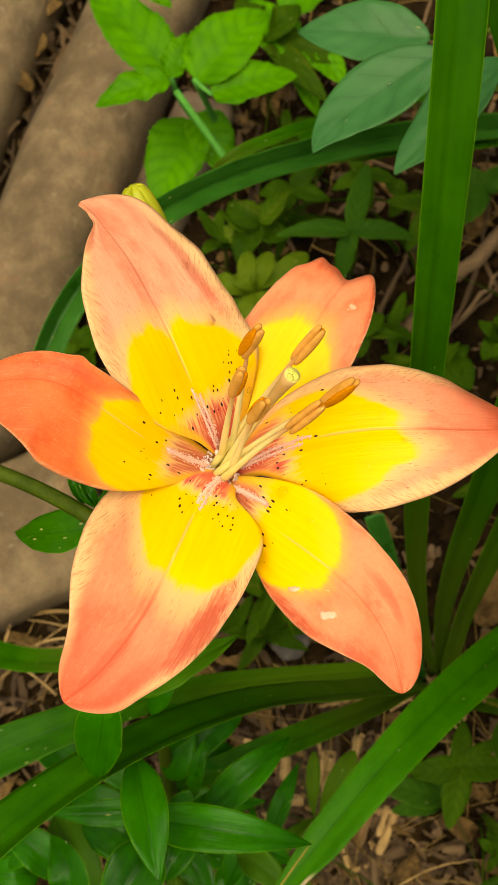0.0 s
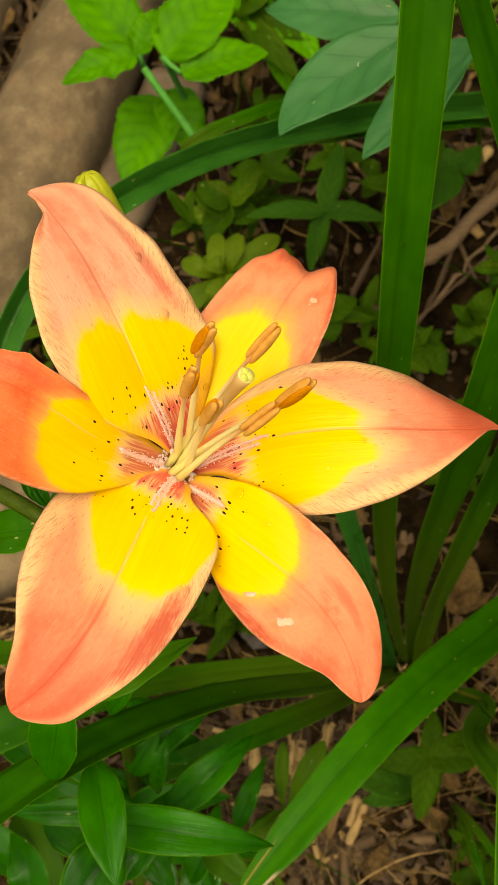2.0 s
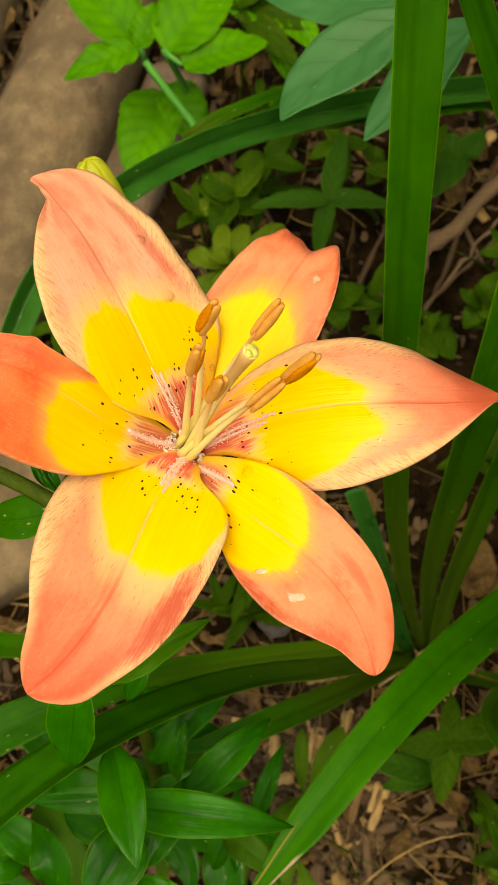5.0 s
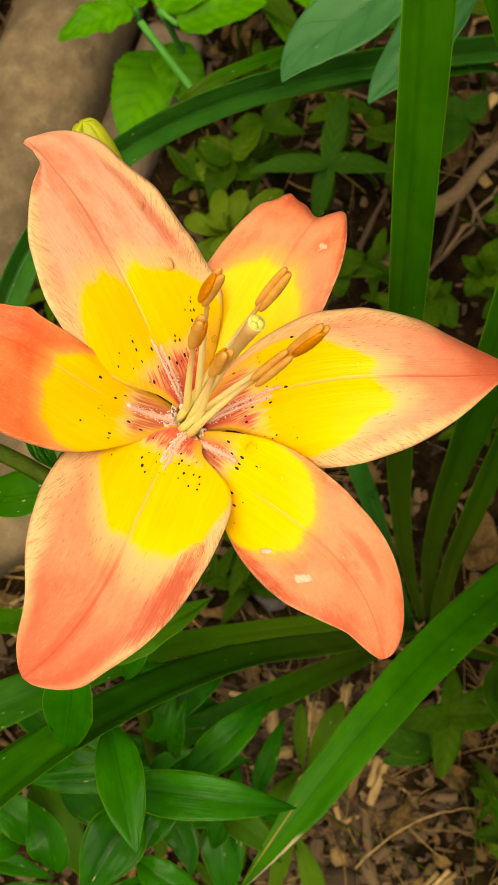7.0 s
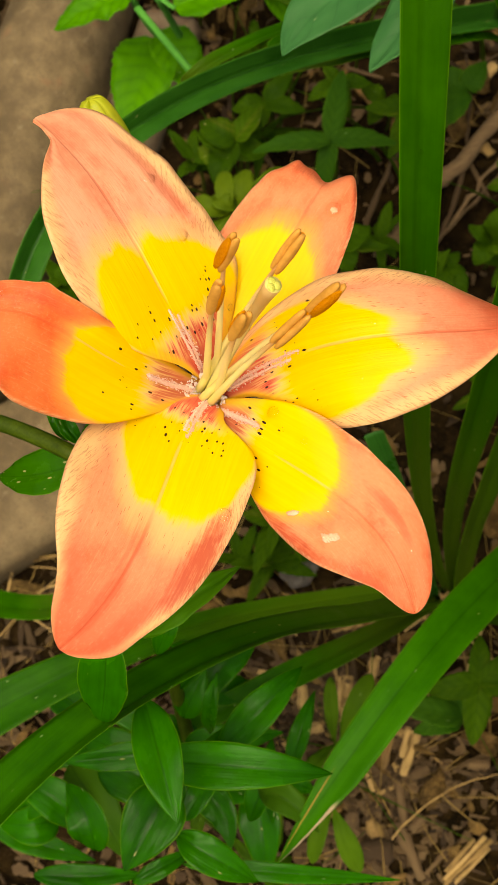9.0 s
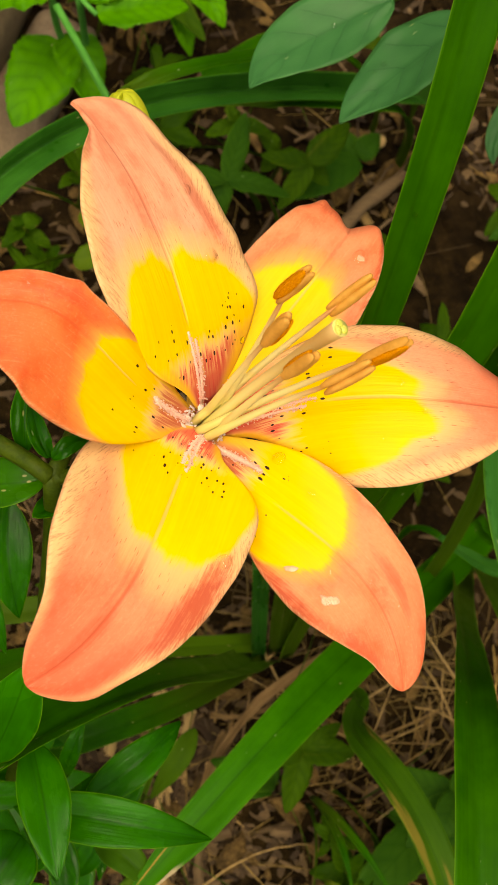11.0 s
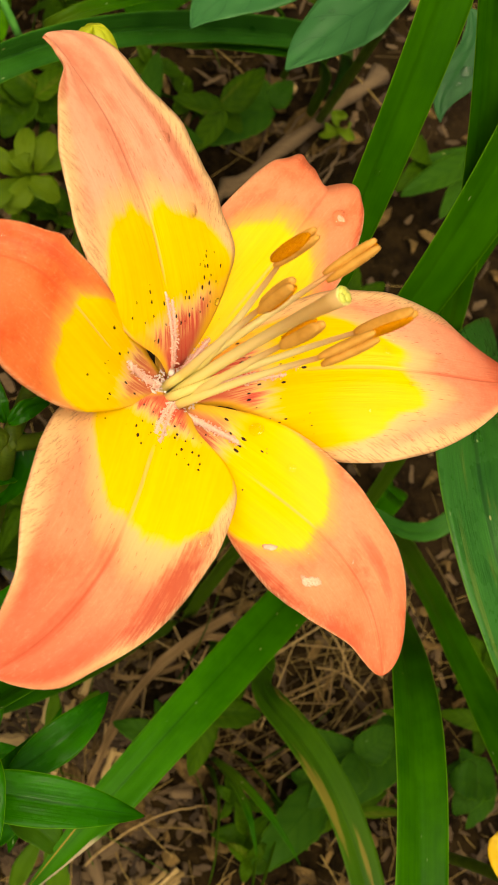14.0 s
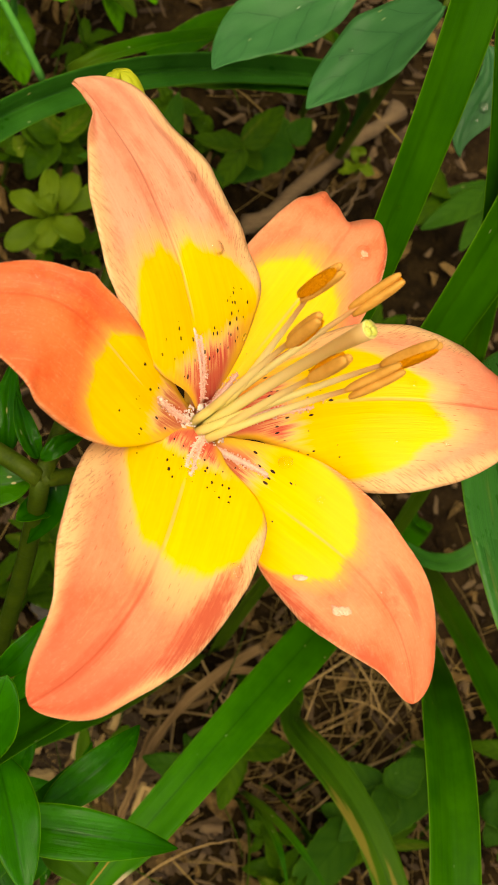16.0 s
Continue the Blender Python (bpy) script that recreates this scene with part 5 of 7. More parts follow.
def white_mark(k, u, v, size):
    """A whitish mark on a tepal, thin and ragged."""
    q, out = on_tepal(k, u, v)
    bm = lump((size[0], size[1], 0.00022), u * 9, 0.5, 3, 0.0)
    ob = part("dried_film", bm, WHITE_MARK, tepals[k][0], "thin whitish mark")
    ob.matrix_world = Matrix.Translation(q) @ out.to_track_quat("Z", "Y").to_matrix().to_4x4() @ pose(0, 0, 0, 0, 0, size[2])


for i in range(4):
    white_mark(3, 0.575 + 0.010 * i, 0.60 - 0.035 * i, (random.uniform(0.0010, 0.0014), random.uniform(0.0007, 0.0010), random.uniform(60, 150)))
# pale spot laid under the clear drop, painting in its bright glint
white_mark(1, 0.66, 0.50, (0.0011, 0.0009, 30))
white_mark(3, 0.403, 0.608, (0.0014, 0.0007, 95))

# rain left on the leaves around
def leaf_drop(plant, at, out, r):
    bm = bmesh.new()
    bmesh.ops.create_uvsphere(bm, u_segments=14, v_segments=8, radius=1)
    for w in bm.verts:
        w.co = Vector((w.co.x * r, w.co.y * r * 1.15, max(w.co.z, -0.15) * r * 0.45))
    ob = part("water_drop", bm, WATER, plant, "clear round water drop")
    ob.matrix_world = Matrix.Translation(at) @ Vector(out).to_track_quat("Z", "Y").to_matrix().to_4x4()


leaf_drop(peony, (0.1473, 0.1192, 0.2894), (-0.33, -0.14, 0.93), 0.0019)
leaf_drop(peony, (0.1437, 0.1154, 0.2878), (-0.30, -0.08, 0.95), 0.0013)
leaf_drop(peony, (0.1041, 0.1440, 0.2885), (-0.50, -0.03, 0.87), 0.0008)
leaf_drop(peony, (0.1005, 0.1420, 0.2868), (-0.48, -0.05, 0.88), 0.0007)
leaf_drop(peony, (0.0948, 0.1691, 0.2744), (-0.12, -0.19, 0.97), 0.0008)
leaf_drop(clump, (0.1260, 0.0583, 0.3077), (-0.31, -0.77, 0.56), 0.0009)
leaf_drop(clump, (0.1244, 0.0547, 0.3018), (-0.34, -0.77, 0.54), 0.0006)
leaf_drop(clump, (0.1228, 0.0505, 0.2950), (-0.37, -0.77, 0.52), 0.0005)
leaf_drop(clump, (0.0815, 0.0644, 0.3421), (-0.62, -0.62, 0.47), 0.0008)

# sticky papillose ridges along the root of each tepal
for k in range(6):
    outer = k % 2 == 1
    lean = -0.38 if k == 3 else 0.0
    reach = {3: 0.165, 5: 0.18}.get(k, 0.17) if outer else 0.23
    for side in ((0.0,) if outer else (-0.075, 0.055)):
        last = reach * (1 if side <= 0 else 0.88)
        verts, faces = [], []
        bead = bmesh.new()
        bmesh.ops.create_icosphere(bead, subdivisions=1, radius=1)
        bead.verts.index_update()
        steps = 420 if outer else 300
        for i in range(steps):
            s = i / steps
            q, out = on_tepal(k, 0.03 + (last - 0.03) * s, lean + side * (1 - 0.3 * s) + 0.03 * noise.noise((s * 9, k, side * 9)))
            wide = (0.00060 if outer else 0.00046) * (1 - 0.35 * s)
            q = q + Vector((random.gauss(0, wide), random.gauss(0, wide), random.gauss(0, wide * 0.3))) + out * (wide * 0.3 + (0.0012 * s * s if outer else 0))
            r = random.uniform(0.00012, 0.00030) * (1 - 0.25 * s)
            base = len(verts)
            verts += [tuple(q + v.co * r) for v in bead.verts]
            faces += [tuple(base + v.index for v in f.verts) for f in bead.faces]
        bead.free()
        spine = [on_tepal(k, 0.02 + (last - 0.02) * i / 12, lean + side * (1 - 0.3 * i / 12)) for i in range(13)]
        cord = tube([q + out * (0.0002 + (0.0012 * (i / 12) ** 2 if outer else 0)) for i, (q, out) in enumerate(spine)], [(0.00078 if outer else 0.00044) * (1 - 0.45 * i / 12) for i in range(13)], 6)
        grown = [cord.verts.new(v) for v in verts]
        for f in faces:
            cord.faces.new([grown[n] for n in f])
        part("nectar_ridge", cord, PAPILLA, tepals[k][0], "pale bumpy nectar ridge")
bm = bmesh.new()
for i in range(420):
    a, r = random.uniform(0, 6.28), random.uniform(0.0016, 0.0056)
    m = Matrix.Translation(HEART + Vector((r * math.cos(a), r * math.sin(a), 0.0015 + r * 0.40))) @ Matrix.Scale(random.uniform(0.00014, 0.00034), 4)
    bmesh.ops.create_icosphere(bm, subdivisions=1, radius=1, matrix=m)
for i in range(9):
    a, r = i * 0.7 + random.gauss(0, 0.2), random.uniform(0.0035, 0.006)
    blob = lump((random.uniform(0.0008, 0.0015), random.uniform(0.0005, 0.0009), 0.0003), i * 1.7, 0.5, 2)
    blob.transform(Matrix.Translation(HEART + Vector((r * math.cos(a), r * math.sin(a), 0.0018 + r * 0.42))) @ Matrix.Rotation(a, 4, "Z"))
    mesh = bpy.data.meshes.new("blob")
    blob.to_mesh(mesh), blob.free()
    bm.from_mesh(mesh)
    bpy.data.meshes.remove(mesh)
part("nectary", bm, NECTAR, lily, "whitish sticky nectary in the throat")

# the second bloom, yellow, at the edge of the bed
yellow = thing("yellow_lily", "yellow lily bloom at the bed's edge", "flower")
for k in range(6):
    a = math.radians(60 * k + 15)
    c = Vector((0.173, -0.175, 0.175))
    d = Vector((math.cos(a), math.sin(a), 0))
    part("tepal", blade((c, c + d * 0.012 + Vector((0, 0, 0.026)), c + d * 0.036 + Vector((0, 0, 0.036)), c + d * 0.052 + Vector((0, 0, 0.026))), (0.014, 0.018, 0.012), (0.014, 0.018, 0.012), (0, 0), 0.1, "tepal", nu=28, nv=12, thick=0.0009, rib=0.0006, ruffle=0.002, seed=k + 300.0), YELLOW_PETAL, yellow)
part("stem", tube(arc((0.19, -0.17, -0.01), (0.18, -0.168, 0.09), (0.173, -0.175, 0.176), 10), 0.0028, 8), STEM, yellow)


# ---- weeds ----
def weed(root, mat, *leaves):
    """A low weed: a thin stem from the soil and its leaves."""
    top = Vector(leaves[0][0])
    ob = thing("seedling" if mat is SEEDLING_LEAF else "weed", "small yellow-green lobed seedling in the soil" if mat is SEEDLING_LEAF else ("broad-leaved green weed low on the soil" if mat is GROUND_LEAF else "light green weed with long round-tipped leaves" if mat is ROUND_WEED else "low dark green weed growing from the soil"), "weed", "weeds between the plants")
    base = Vector((top.x, top.y, 0)).lerp(Vector(root), 0.3)
    base.z = ground_height(base.x, base.y) - 0.004
    part("stem", tube(arc(base, (base + top) / 2 + Vector((0.003, 0, 0)), top, 8), 0.0011, 6), STEM, ob)
    for p0, p1, p2, p3, w in leaves:
        k = leaf_count[0] = leaf_count[0] + 1
        bm = blade((p0, p1, p2, p3), (w, w, w), (w, w, w), (random.uniform(-0.2, 0.2),) * 2, 0.08, "round" if mat in (SEEDLING_LEAF, ROUND_WEED) else "toothed", nu=24, nv=8, fold=0.1, rib=0.0004, ruffle=0.0016, teeth={SEEDLING_LEAF: 0.06, ROUND_WEED: 0.0}.get(mat, 0.10), seed=k + 120.0)
        part("leaf", bm, mat, ob)


weed((0.0977, 0.2410, 0.0000), GROUND_LEAF,
     ((0.0920, 0.2100, 0.0700), (0.0783, 0.2123, 0.0760), (0.0647, 0.2147, 0.0760), (0.0510, 0.2170, 0.0700), 0.0062),
     ((0.0920, 0.2100, 0.0700), (0.1033, 0.2073, 0.0727), (0.1147, 0.2047, 0.0693), (0.1260, 0.2020, 0.0600), 0.0062),
     ((0.0920, 0.2100, 0.0700), (0.0987, 0.2243, 0.0727), (0.1053, 0.2387, 0.0693), (0.1120, 0.2530, 0.0600), 0.0062),
     ((0.0920, 0.2100, 0.0700), (0.0877, 0.2023, 0.0693), (0.0833, 0.1947, 0.0627), (0.0790, 0.1870, 0.0500), 0.0056))
weed((0.0424, 0.2112, 0.0000), SEEDLING_LEAF,
     ((0.0292, 0.1821, 0.0800), (0.0225, 0.1825, 0.0903), (0.0172, 0.1865, 0.0920), (0.0134, 0.1944, 0.0850), 0.0053),
     ((0.0292, 0.1821, 0.0800), (0.0292, 0.1856, 0.0903), (0.0307, 0.1930, 0.0920), (0.0338, 0.2042, 0.0850), 0.0051),
     ((0.0292, 0.1821, 0.0800), (0.0208, 0.1753, 0.0853), (0.0134, 0.1708, 0.0853), (0.0069, 0.1685, 0.0800), 0.0059),
     ((0.0292, 0.1821, 0.0800), (0.0334, 0.1760, 0.0853), (0.0387, 0.1721, 0.0853), (0.0449, 0.1704, 0.0800), 0.0070),
     ((0.0292, 0.1821, 0.0800), (0.0259, 0.1760, 0.0803), (0.0229, 0.1707, 0.0787), (0.0203, 0.1663, 0.0750), 0.0054))
weed((0.0362, 0.2184, 0.0000), SEEDLING_LEAF,
     ((0.0343, 0.1835, 0.0800), (0.0308, 0.1828, 0.0903), (0.0275, 0.1860, 0.0920), (0.0243, 0.1930, 0.0850), 0.0052),
     ((0.0343, 0.1835, 0.0800), (0.0373, 0.1856, 0.0903), (0.0406, 0.1915, 0.0920), (0.0442, 0.2014, 0.0850), 0.0055),
     ((0.0343, 0.1835, 0.0800), (0.0439, 0.1836, 0.0903), (0.0539, 0.1876, 0.0920), (0.0643, 0.1954, 0.0850), 0.0058),
     ((0.0343, 0.1835, 0.0800), (0.0300, 0.1759, 0.0853), (0.0257, 0.1706, 0.0853), (0.0216, 0.1675, 0.0800), 0.0058))
weed((0.1674, 0.1553, 0.0000), WEED_LEAF,
     ((0.1569, 0.1380, 0.0500), (0.1522, 0.1383, 0.0603), (0.1494, 0.1417, 0.0620), (0.1484, 0.1481, 0.0550), 0.0048),
     ((0.1569, 0.1380, 0.0500), (0.1581, 0.1380, 0.0653), (0.1619, 0.1422, 0.0687), (0.1684, 0.1506, 0.0600), 0.0065),
     ((0.1569, 0.1380, 0.0500), (0.1518, 0.1329, 0.0553), (0.1478, 0.1296, 0.0553), (0.1448, 0.1280, 0.0500), 0.0060),
     ((0.1569, 0.1380, 0.0500), (0.1599, 0.1329, 0.0553), (0.1641, 0.1297, 0.0553), (0.1694, 0.1282, 0.0500), 0.0066))
weed((0.1421, 0.1477, 0.0000), WEED_LEAF,
     ((0.1339, 0.1385, 0.0300), (0.1344, 0.1302, 0.0353), (0.1358, 0.1237, 0.0353), (0.1380, 0.1190, 0.0300), 0.0074),
     ((0.1339, 0.1385, 0.0300), (0.1301, 0.1319, 0.0353), (0.1273, 0.1270, 0.0353), (0.1253, 0.1240, 0.0300), 0.0067),
     ((0.1339, 0.1385, 0.0300), (0.1362, 0.1386, 0.0353), (0.1393, 0.1406, 0.0353), (0.1435, 0.1444, 0.0300), 0.0037),
     ((0.1339, 0.1385, 0.0300), (0.1316, 0.1409, 0.0353), (0.1301, 0.1452, 0.0353), (0.1295, 0.1514, 0.0300), 0.0043))
weed((0.1862, 0.1863, 0.0000), WEED_LEAF,
     ((0.1801, 0.1653, 0.0500), (0.1727, 0.1620, 0.0603), (0.1673, 0.1621, 0.0620), (0.1640, 0.1655, 0.0550), 0.0042),
     ((0.1801, 0.1653, 0.0500), (0.1771, 0.1681, 0.0553), (0.1754, 0.1730, 0.0553), (0.1750, 0.1801, 0.0500), 0.0036),
     ((0.1801, 0.1653, 0.0500), (0.1757, 0.1596, 0.0553), (0.1726, 0.1559, 0.0553), (0.1707, 0.1543, 0.0500), 0.0036))
weed((0.0945, 0.1814, 0.0000), WEED_LEAF,
     ((0.0835, 0.1645, 0.0400), (0.0881, 0.1624, 0.0503), (0.0937, 0.1636, 0.0520), (0.1001, 0.1682, 0.0450), 0.0079),
     ((0.0835, 0.1645, 0.0400), (0.0827, 0.1570, 0.0453), (0.0823, 0.1515, 0.0453), (0.0825, 0.1480, 0.0400), 0.0073),
     ((0.0835, 0.1645, 0.0400), (0.0915, 0.1591, 0.0453), (0.1001, 0.1558, 0.0453), (0.1092, 0.1544, 0.0400), 0.0037))
weed((0.0822, -0.0765, 0.0000), WEED_LEAF,
     ((0.0778, -0.0773, 0.0500), (0.0687, -0.0762, 0.0553), (0.0601, -0.0751, 0.0553), (0.0518, -0.0739, 0.0500), 0.0066),
     ((0.0778, -0.0773, 0.0500), (0.0856, -0.0793, 0.0553), (0.0940, -0.0813, 0.0553), (0.1029, -0.0832, 0.0500), 0.0071),
     ((0.0778, -0.0773, 0.0500), (0.0797, -0.0702, 0.0553), (0.0822, -0.0629, 0.0553), (0.0852, -0.0554, 0.0500), 0.0055),
     ((0.0778, -0.0773, 0.0500), (0.0734, -0.0863, 0.0503), (0.0692, -0.0953, 0.0487), (0.0651, -0.1043, 0.0450), 0.0072),
     ((0.0778, -0.0773, 0.0500), (0.0841, -0.0744, 0.0553), (0.0911, -0.0715, 0.0553), (0.0986, -0.0684, 0.0500), 0.0050))
weed((0.0020, -0.0843, 0.0000), ROUND_WEED,
     ((0.0020, -0.0850, 0.0300), (0.0030, -0.0750, 0.0520), (0.0065, -0.0640, 0.0560), (0.0095, -0.0540, 0.0500), 0.0036),
     ((0.0040, -0.0860, 0.0300), (0.0110, -0.0780, 0.0530), (0.0190, -0.0690, 0.0580), (0.0290, -0.0580, 0.0500), 0.0056),
     ((0.0020, -0.0850, 0.0300), (-0.0060, -0.0870, 0.0480), (-0.0130, -0.0930, 0.0520), (-0.0220, -0.1000, 0.0450), 0.0040))
weed((-0.0070, -0.1120, 0.0000), ROUND_WEED,
     ((-0.0070, -0.1120, 0.0700), (-0.0060, -0.1227, 0.0747), (-0.0050, -0.1333, 0.0713), (-0.0040, -0.1440, 0.0600), 0.0051),
     ((-0.0070, -0.1120, 0.0700), (-0.0140, -0.1180, 0.0740), (-0.0200, -0.1250, 0.0720), (-0.0240, -0.1340, 0.0620), 0.0040))
weed((0.1660, -0.1138, 0.0000), GROUND_LEAF,
     ((0.1509, -0.1133, 0.0400), (0.1557, -0.1094, 0.0453), (0.1627, -0.1058, 0.0453), (0.1717, -0.1026, 0.0400), 0.0094),
     ((0.1509, -0.1133, 0.0400), (0.1428, -0.1186, 0.0503), (0.1378, -0.1247, 0.0520), (0.1359, -0.1314, 0.0450), 0.0081),
     ((0.1509, -0.1133, 0.0400), (0.1422, -0.1197, 0.0353), (0.1330, -0.1259, 0.0320), (0.1234, -0.1319, 0.0300), 0.0094),
     ((0.1509, -0.1133, 0.0400), (0.1412, -0.1068, 0.0353), (0.1310, -0.1001, 0.0320), (0.1203, -0.0933, 0.0300), 0.0072))
weed((0.2245, -0.1408, 0.0000), GROUND_LEAF,
     ((0.2094, -0.1367, 0.0400), (0.2001, -0.1336, 0.0503), (0.1947, -0.1315, 0.0520), (0.1932, -0.1304, 0.0450), 0.0094),
     ((0.2094, -0.1367, 0.0400), (0.2017, -0.1404, 0.0453), (0.1964, -0.1447, 0.0453), (0.1935, -0.1497, 0.0400), 0.0072),
     ((0.2094, -0.1367, 0.0400), (0.2054, -0.1303, 0.0453), (0.2039, -0.1245, 0.0453), (0.2047, -0.1191, 0.0400), 0.0062))
weed((0.0954, -0.1470, 0.0000), WEED_LEAF,
     ((0.0897, -0.1490, 0.0300), (0.0841, -0.1443, 0.0403), (0.0806, -0.1408, 0.0420), (0.0792, -0.1384, 0.0350), 0.0032),
     ((0.0897, -0.1490, 0.0300), (0.0903, -0.1458, 0.0403), (0.0932, -0.1436, 0.0420), (0.0982, -0.1426, 0.0350), 0.0032),
     ((0.0897, -0.1490, 0.0300), (0.0868, -0.1514, 0.0353), (0.0852, -0.1545, 0.0353), (0.0850, -0.1584, 0.0300), 0.0038),
     ((0.0897, -0.1490, 0.0300), (0.0917, -0.1507, 0.0353), (0.0950, -0.1533, 0.0353), (0.0997, -0.1565, 0.0300), 0.0033))
weed((0.1938, -0.1035, 0.0000), GROUND_LEAF,
     ((0.1857, -0.1023, 0.0200), (0.1645, -0.1124, 0.0403), (0.1498, -0.1233, 0.0453), (0.1415, -0.1350, 0.0350), 0.0128),
     ((0.1857, -0.1023, 0.0200), (0.1908, -0.0977, 0.0253), (0.1982, -0.0933, 0.0253), (0.2081, -0.0892, 0.0200), 0.0070))
weed((0.1434, -0.1283, 0.0000), GROUND_LEAF,
     ((0.1368, -0.1263, 0.0200), (0.1167, -0.1351, 0.0353), (0.1009, -0.1450, 0.0387), (0.0892, -0.1558, 0.0300), 0.0125),
     ((0.1368, -0.1263, 0.0200), (0.1299, -0.1220, 0.0253), (0.1247, -0.1181, 0.0253), (0.1212, -0.1148, 0.0200), 0.0062))
weed((0.2371, -0.1449, 0.0000), GROUND_LEAF,
     ((0.2276, -0.1423, 0.0200), (0.2125, -0.1360, 0.0353), (0.2029, -0.1311, 0.0387), (0.1990, -0.1277, 0.0300), 0.0103),
     ((0.2276, -0.1423, 0.0200), (0.2159, -0.1471, 0.0303), (0.2082, -0.1530, 0.0320), (0.2046, -0.1599, 0.0250), 0.0057))
weed((0.0719, -0.0911, 0.0000), GROUND_LEAF,
     ((0.0675, -0.0902, 0.0200), (0.0545, -0.0841, 0.0353), (0.0440, -0.0785, 0.0387), (0.0362, -0.0734, 0.0300), 0.0070),
     ((0.0675, -0.0902, 0.0200), (0.0568, -0.0899, 0.0303), (0.0480, -0.0899, 0.0320), (0.0410, -0.0903, 0.0250), 0.0054),
     ((0.0675, -0.0902, 0.0200), (0.0640, -0.0824, 0.0253), (0.0616, -0.0746, 0.0253), (0.0604, -0.0669, 0.0200), 0.0050))
weed((0.0515, 0.2613, 0.0000), WEED_LEAF,
     ((0.0421, 0.2366, 0.0500), (0.0361, 0.2357, 0.0603), (0.0318, 0.2392, 0.0620), (0.0290, 0.2471, 0.0550), 0.0085),
     ((0.0421, 0.2366, 0.0500), (0.0462, 0.2367, 0.0553), (0.0515, 0.2395, 0.0553), (0.0579, 0.2450, 0.0500), 0.0074),
     ((0.0421, 0.2366, 0.0500), (0.0460, 0.2296, 0.0553), (0.0510, 0.2251, 0.0553), (0.0572, 0.2233, 0.0500), 0.0085),
     ((0.0421, 0.2366, 0.0500), (0.0362, 0.2271, 0.0553), (0.0313, 0.2203, 0.0553), (0.0275, 0.2161, 0.0500), 0.0079),
     ((0.0421, 0.2366, 0.0500), (0.0350, 0.2373, 0.0453), (0.0278, 0.2373, 0.0420), (0.0202, 0.2367, 0.0400), 0.0069))
weed((0.1901, 0.2495, 0.0000), GROUND_LEAF,
     ((0.1781, 0.2352, 0.0300), (0.1596, 0.2235, 0.0403), (0.1448, 0.2159, 0.0420), (0.1336, 0.2126, 0.0350), 0.0103),
     ((0.1781, 0.2352, 0.0300), (0.1707, 0.2385, 0.0353), (0.1653, 0.2445, 0.0353), (0.1620, 0.2530, 0.0300), 0.0087),
     ((0.1781, 0.2352, 0.0300), (0.1812, 0.2368, 0.0353), (0.1865, 0.2410, 0.0353), (0.1940, 0.2478, 0.0300), 0.0069))
weed((0.2712, 0.1978, 0.0000), GROUND_LEAF,
     ((0.2970, 0.1965, 0.0300), (0.2728, 0.1856, 0.0403), (0.2539, 0.1784, 0.0420), (0.2404, 0.1748, 0.0350), 0.0082),
     ((0.2970, 0.1965, 0.0300), (0.2827, 0.1825, 0.0353), (0.2715, 0.1709, 0.0353), (0.2636, 0.1615, 0.0300), 0.0076),
     ((0.2970, 0.1965, 0.0300), (0.2808, 0.1941, 0.0353), (0.2677, 0.1939, 0.0353), (0.2578, 0.1959, 0.0300), 0.0058))
weed((0.1617, 0.2480, 0.0000), WEED_LEAF,
     ((0.1410, 0.2196, 0.0600), (0.1347, 0.2137, 0.0553), (0.1281, 0.2072, 0.0520), (0.1210, 0.2001, 0.0500), 0.0060),
     ((0.1410, 0.2196, 0.0600), (0.1477, 0.2240, 0.0653), (0.1564, 0.2310, 0.0653), (0.1673, 0.2409, 0.0600), 0.0078),
     ((0.1410, 0.2196, 0.0600), (0.1338, 0.2246, 0.0553), (0.1261, 0.2289, 0.0520), (0.1179, 0.2327, 0.0500), 0.0060),
     ((0.1410, 0.2196, 0.0600), (0.1448, 0.2174, 0.0553), (0.1482, 0.2144, 0.0520), (0.1512, 0.2108, 0.0500), 0.0054))
weed((0.0560, 0.2620, 0.0000), WEED_LEAF,
     ((0.0448, 0.2323, 0.0600), (0.0390, 0.2351, 0.0653), (0.0342, 0.2406, 0.0653), (0.0303, 0.2488, 0.0600), 0.0080),
     ((0.0448, 0.2323, 0.0600), (0.0502, 0.2344, 0.0653), (0.0568, 0.2392, 0.0653), (0.0645, 0.2468, 0.0600), 0.0069),
     ((0.0448, 0.2323, 0.0600), (0.0399, 0.2287, 0.0553), (0.0348, 0.2245, 0.0520), (0.0294, 0.2196, 0.0500), 0.0075),
     ((0.0448, 0.2323, 0.0600), (0.0497, 0.2302, 0.0553), (0.0545, 0.2273, 0.0520), (0.0591, 0.2238, 0.0500), 0.0064))
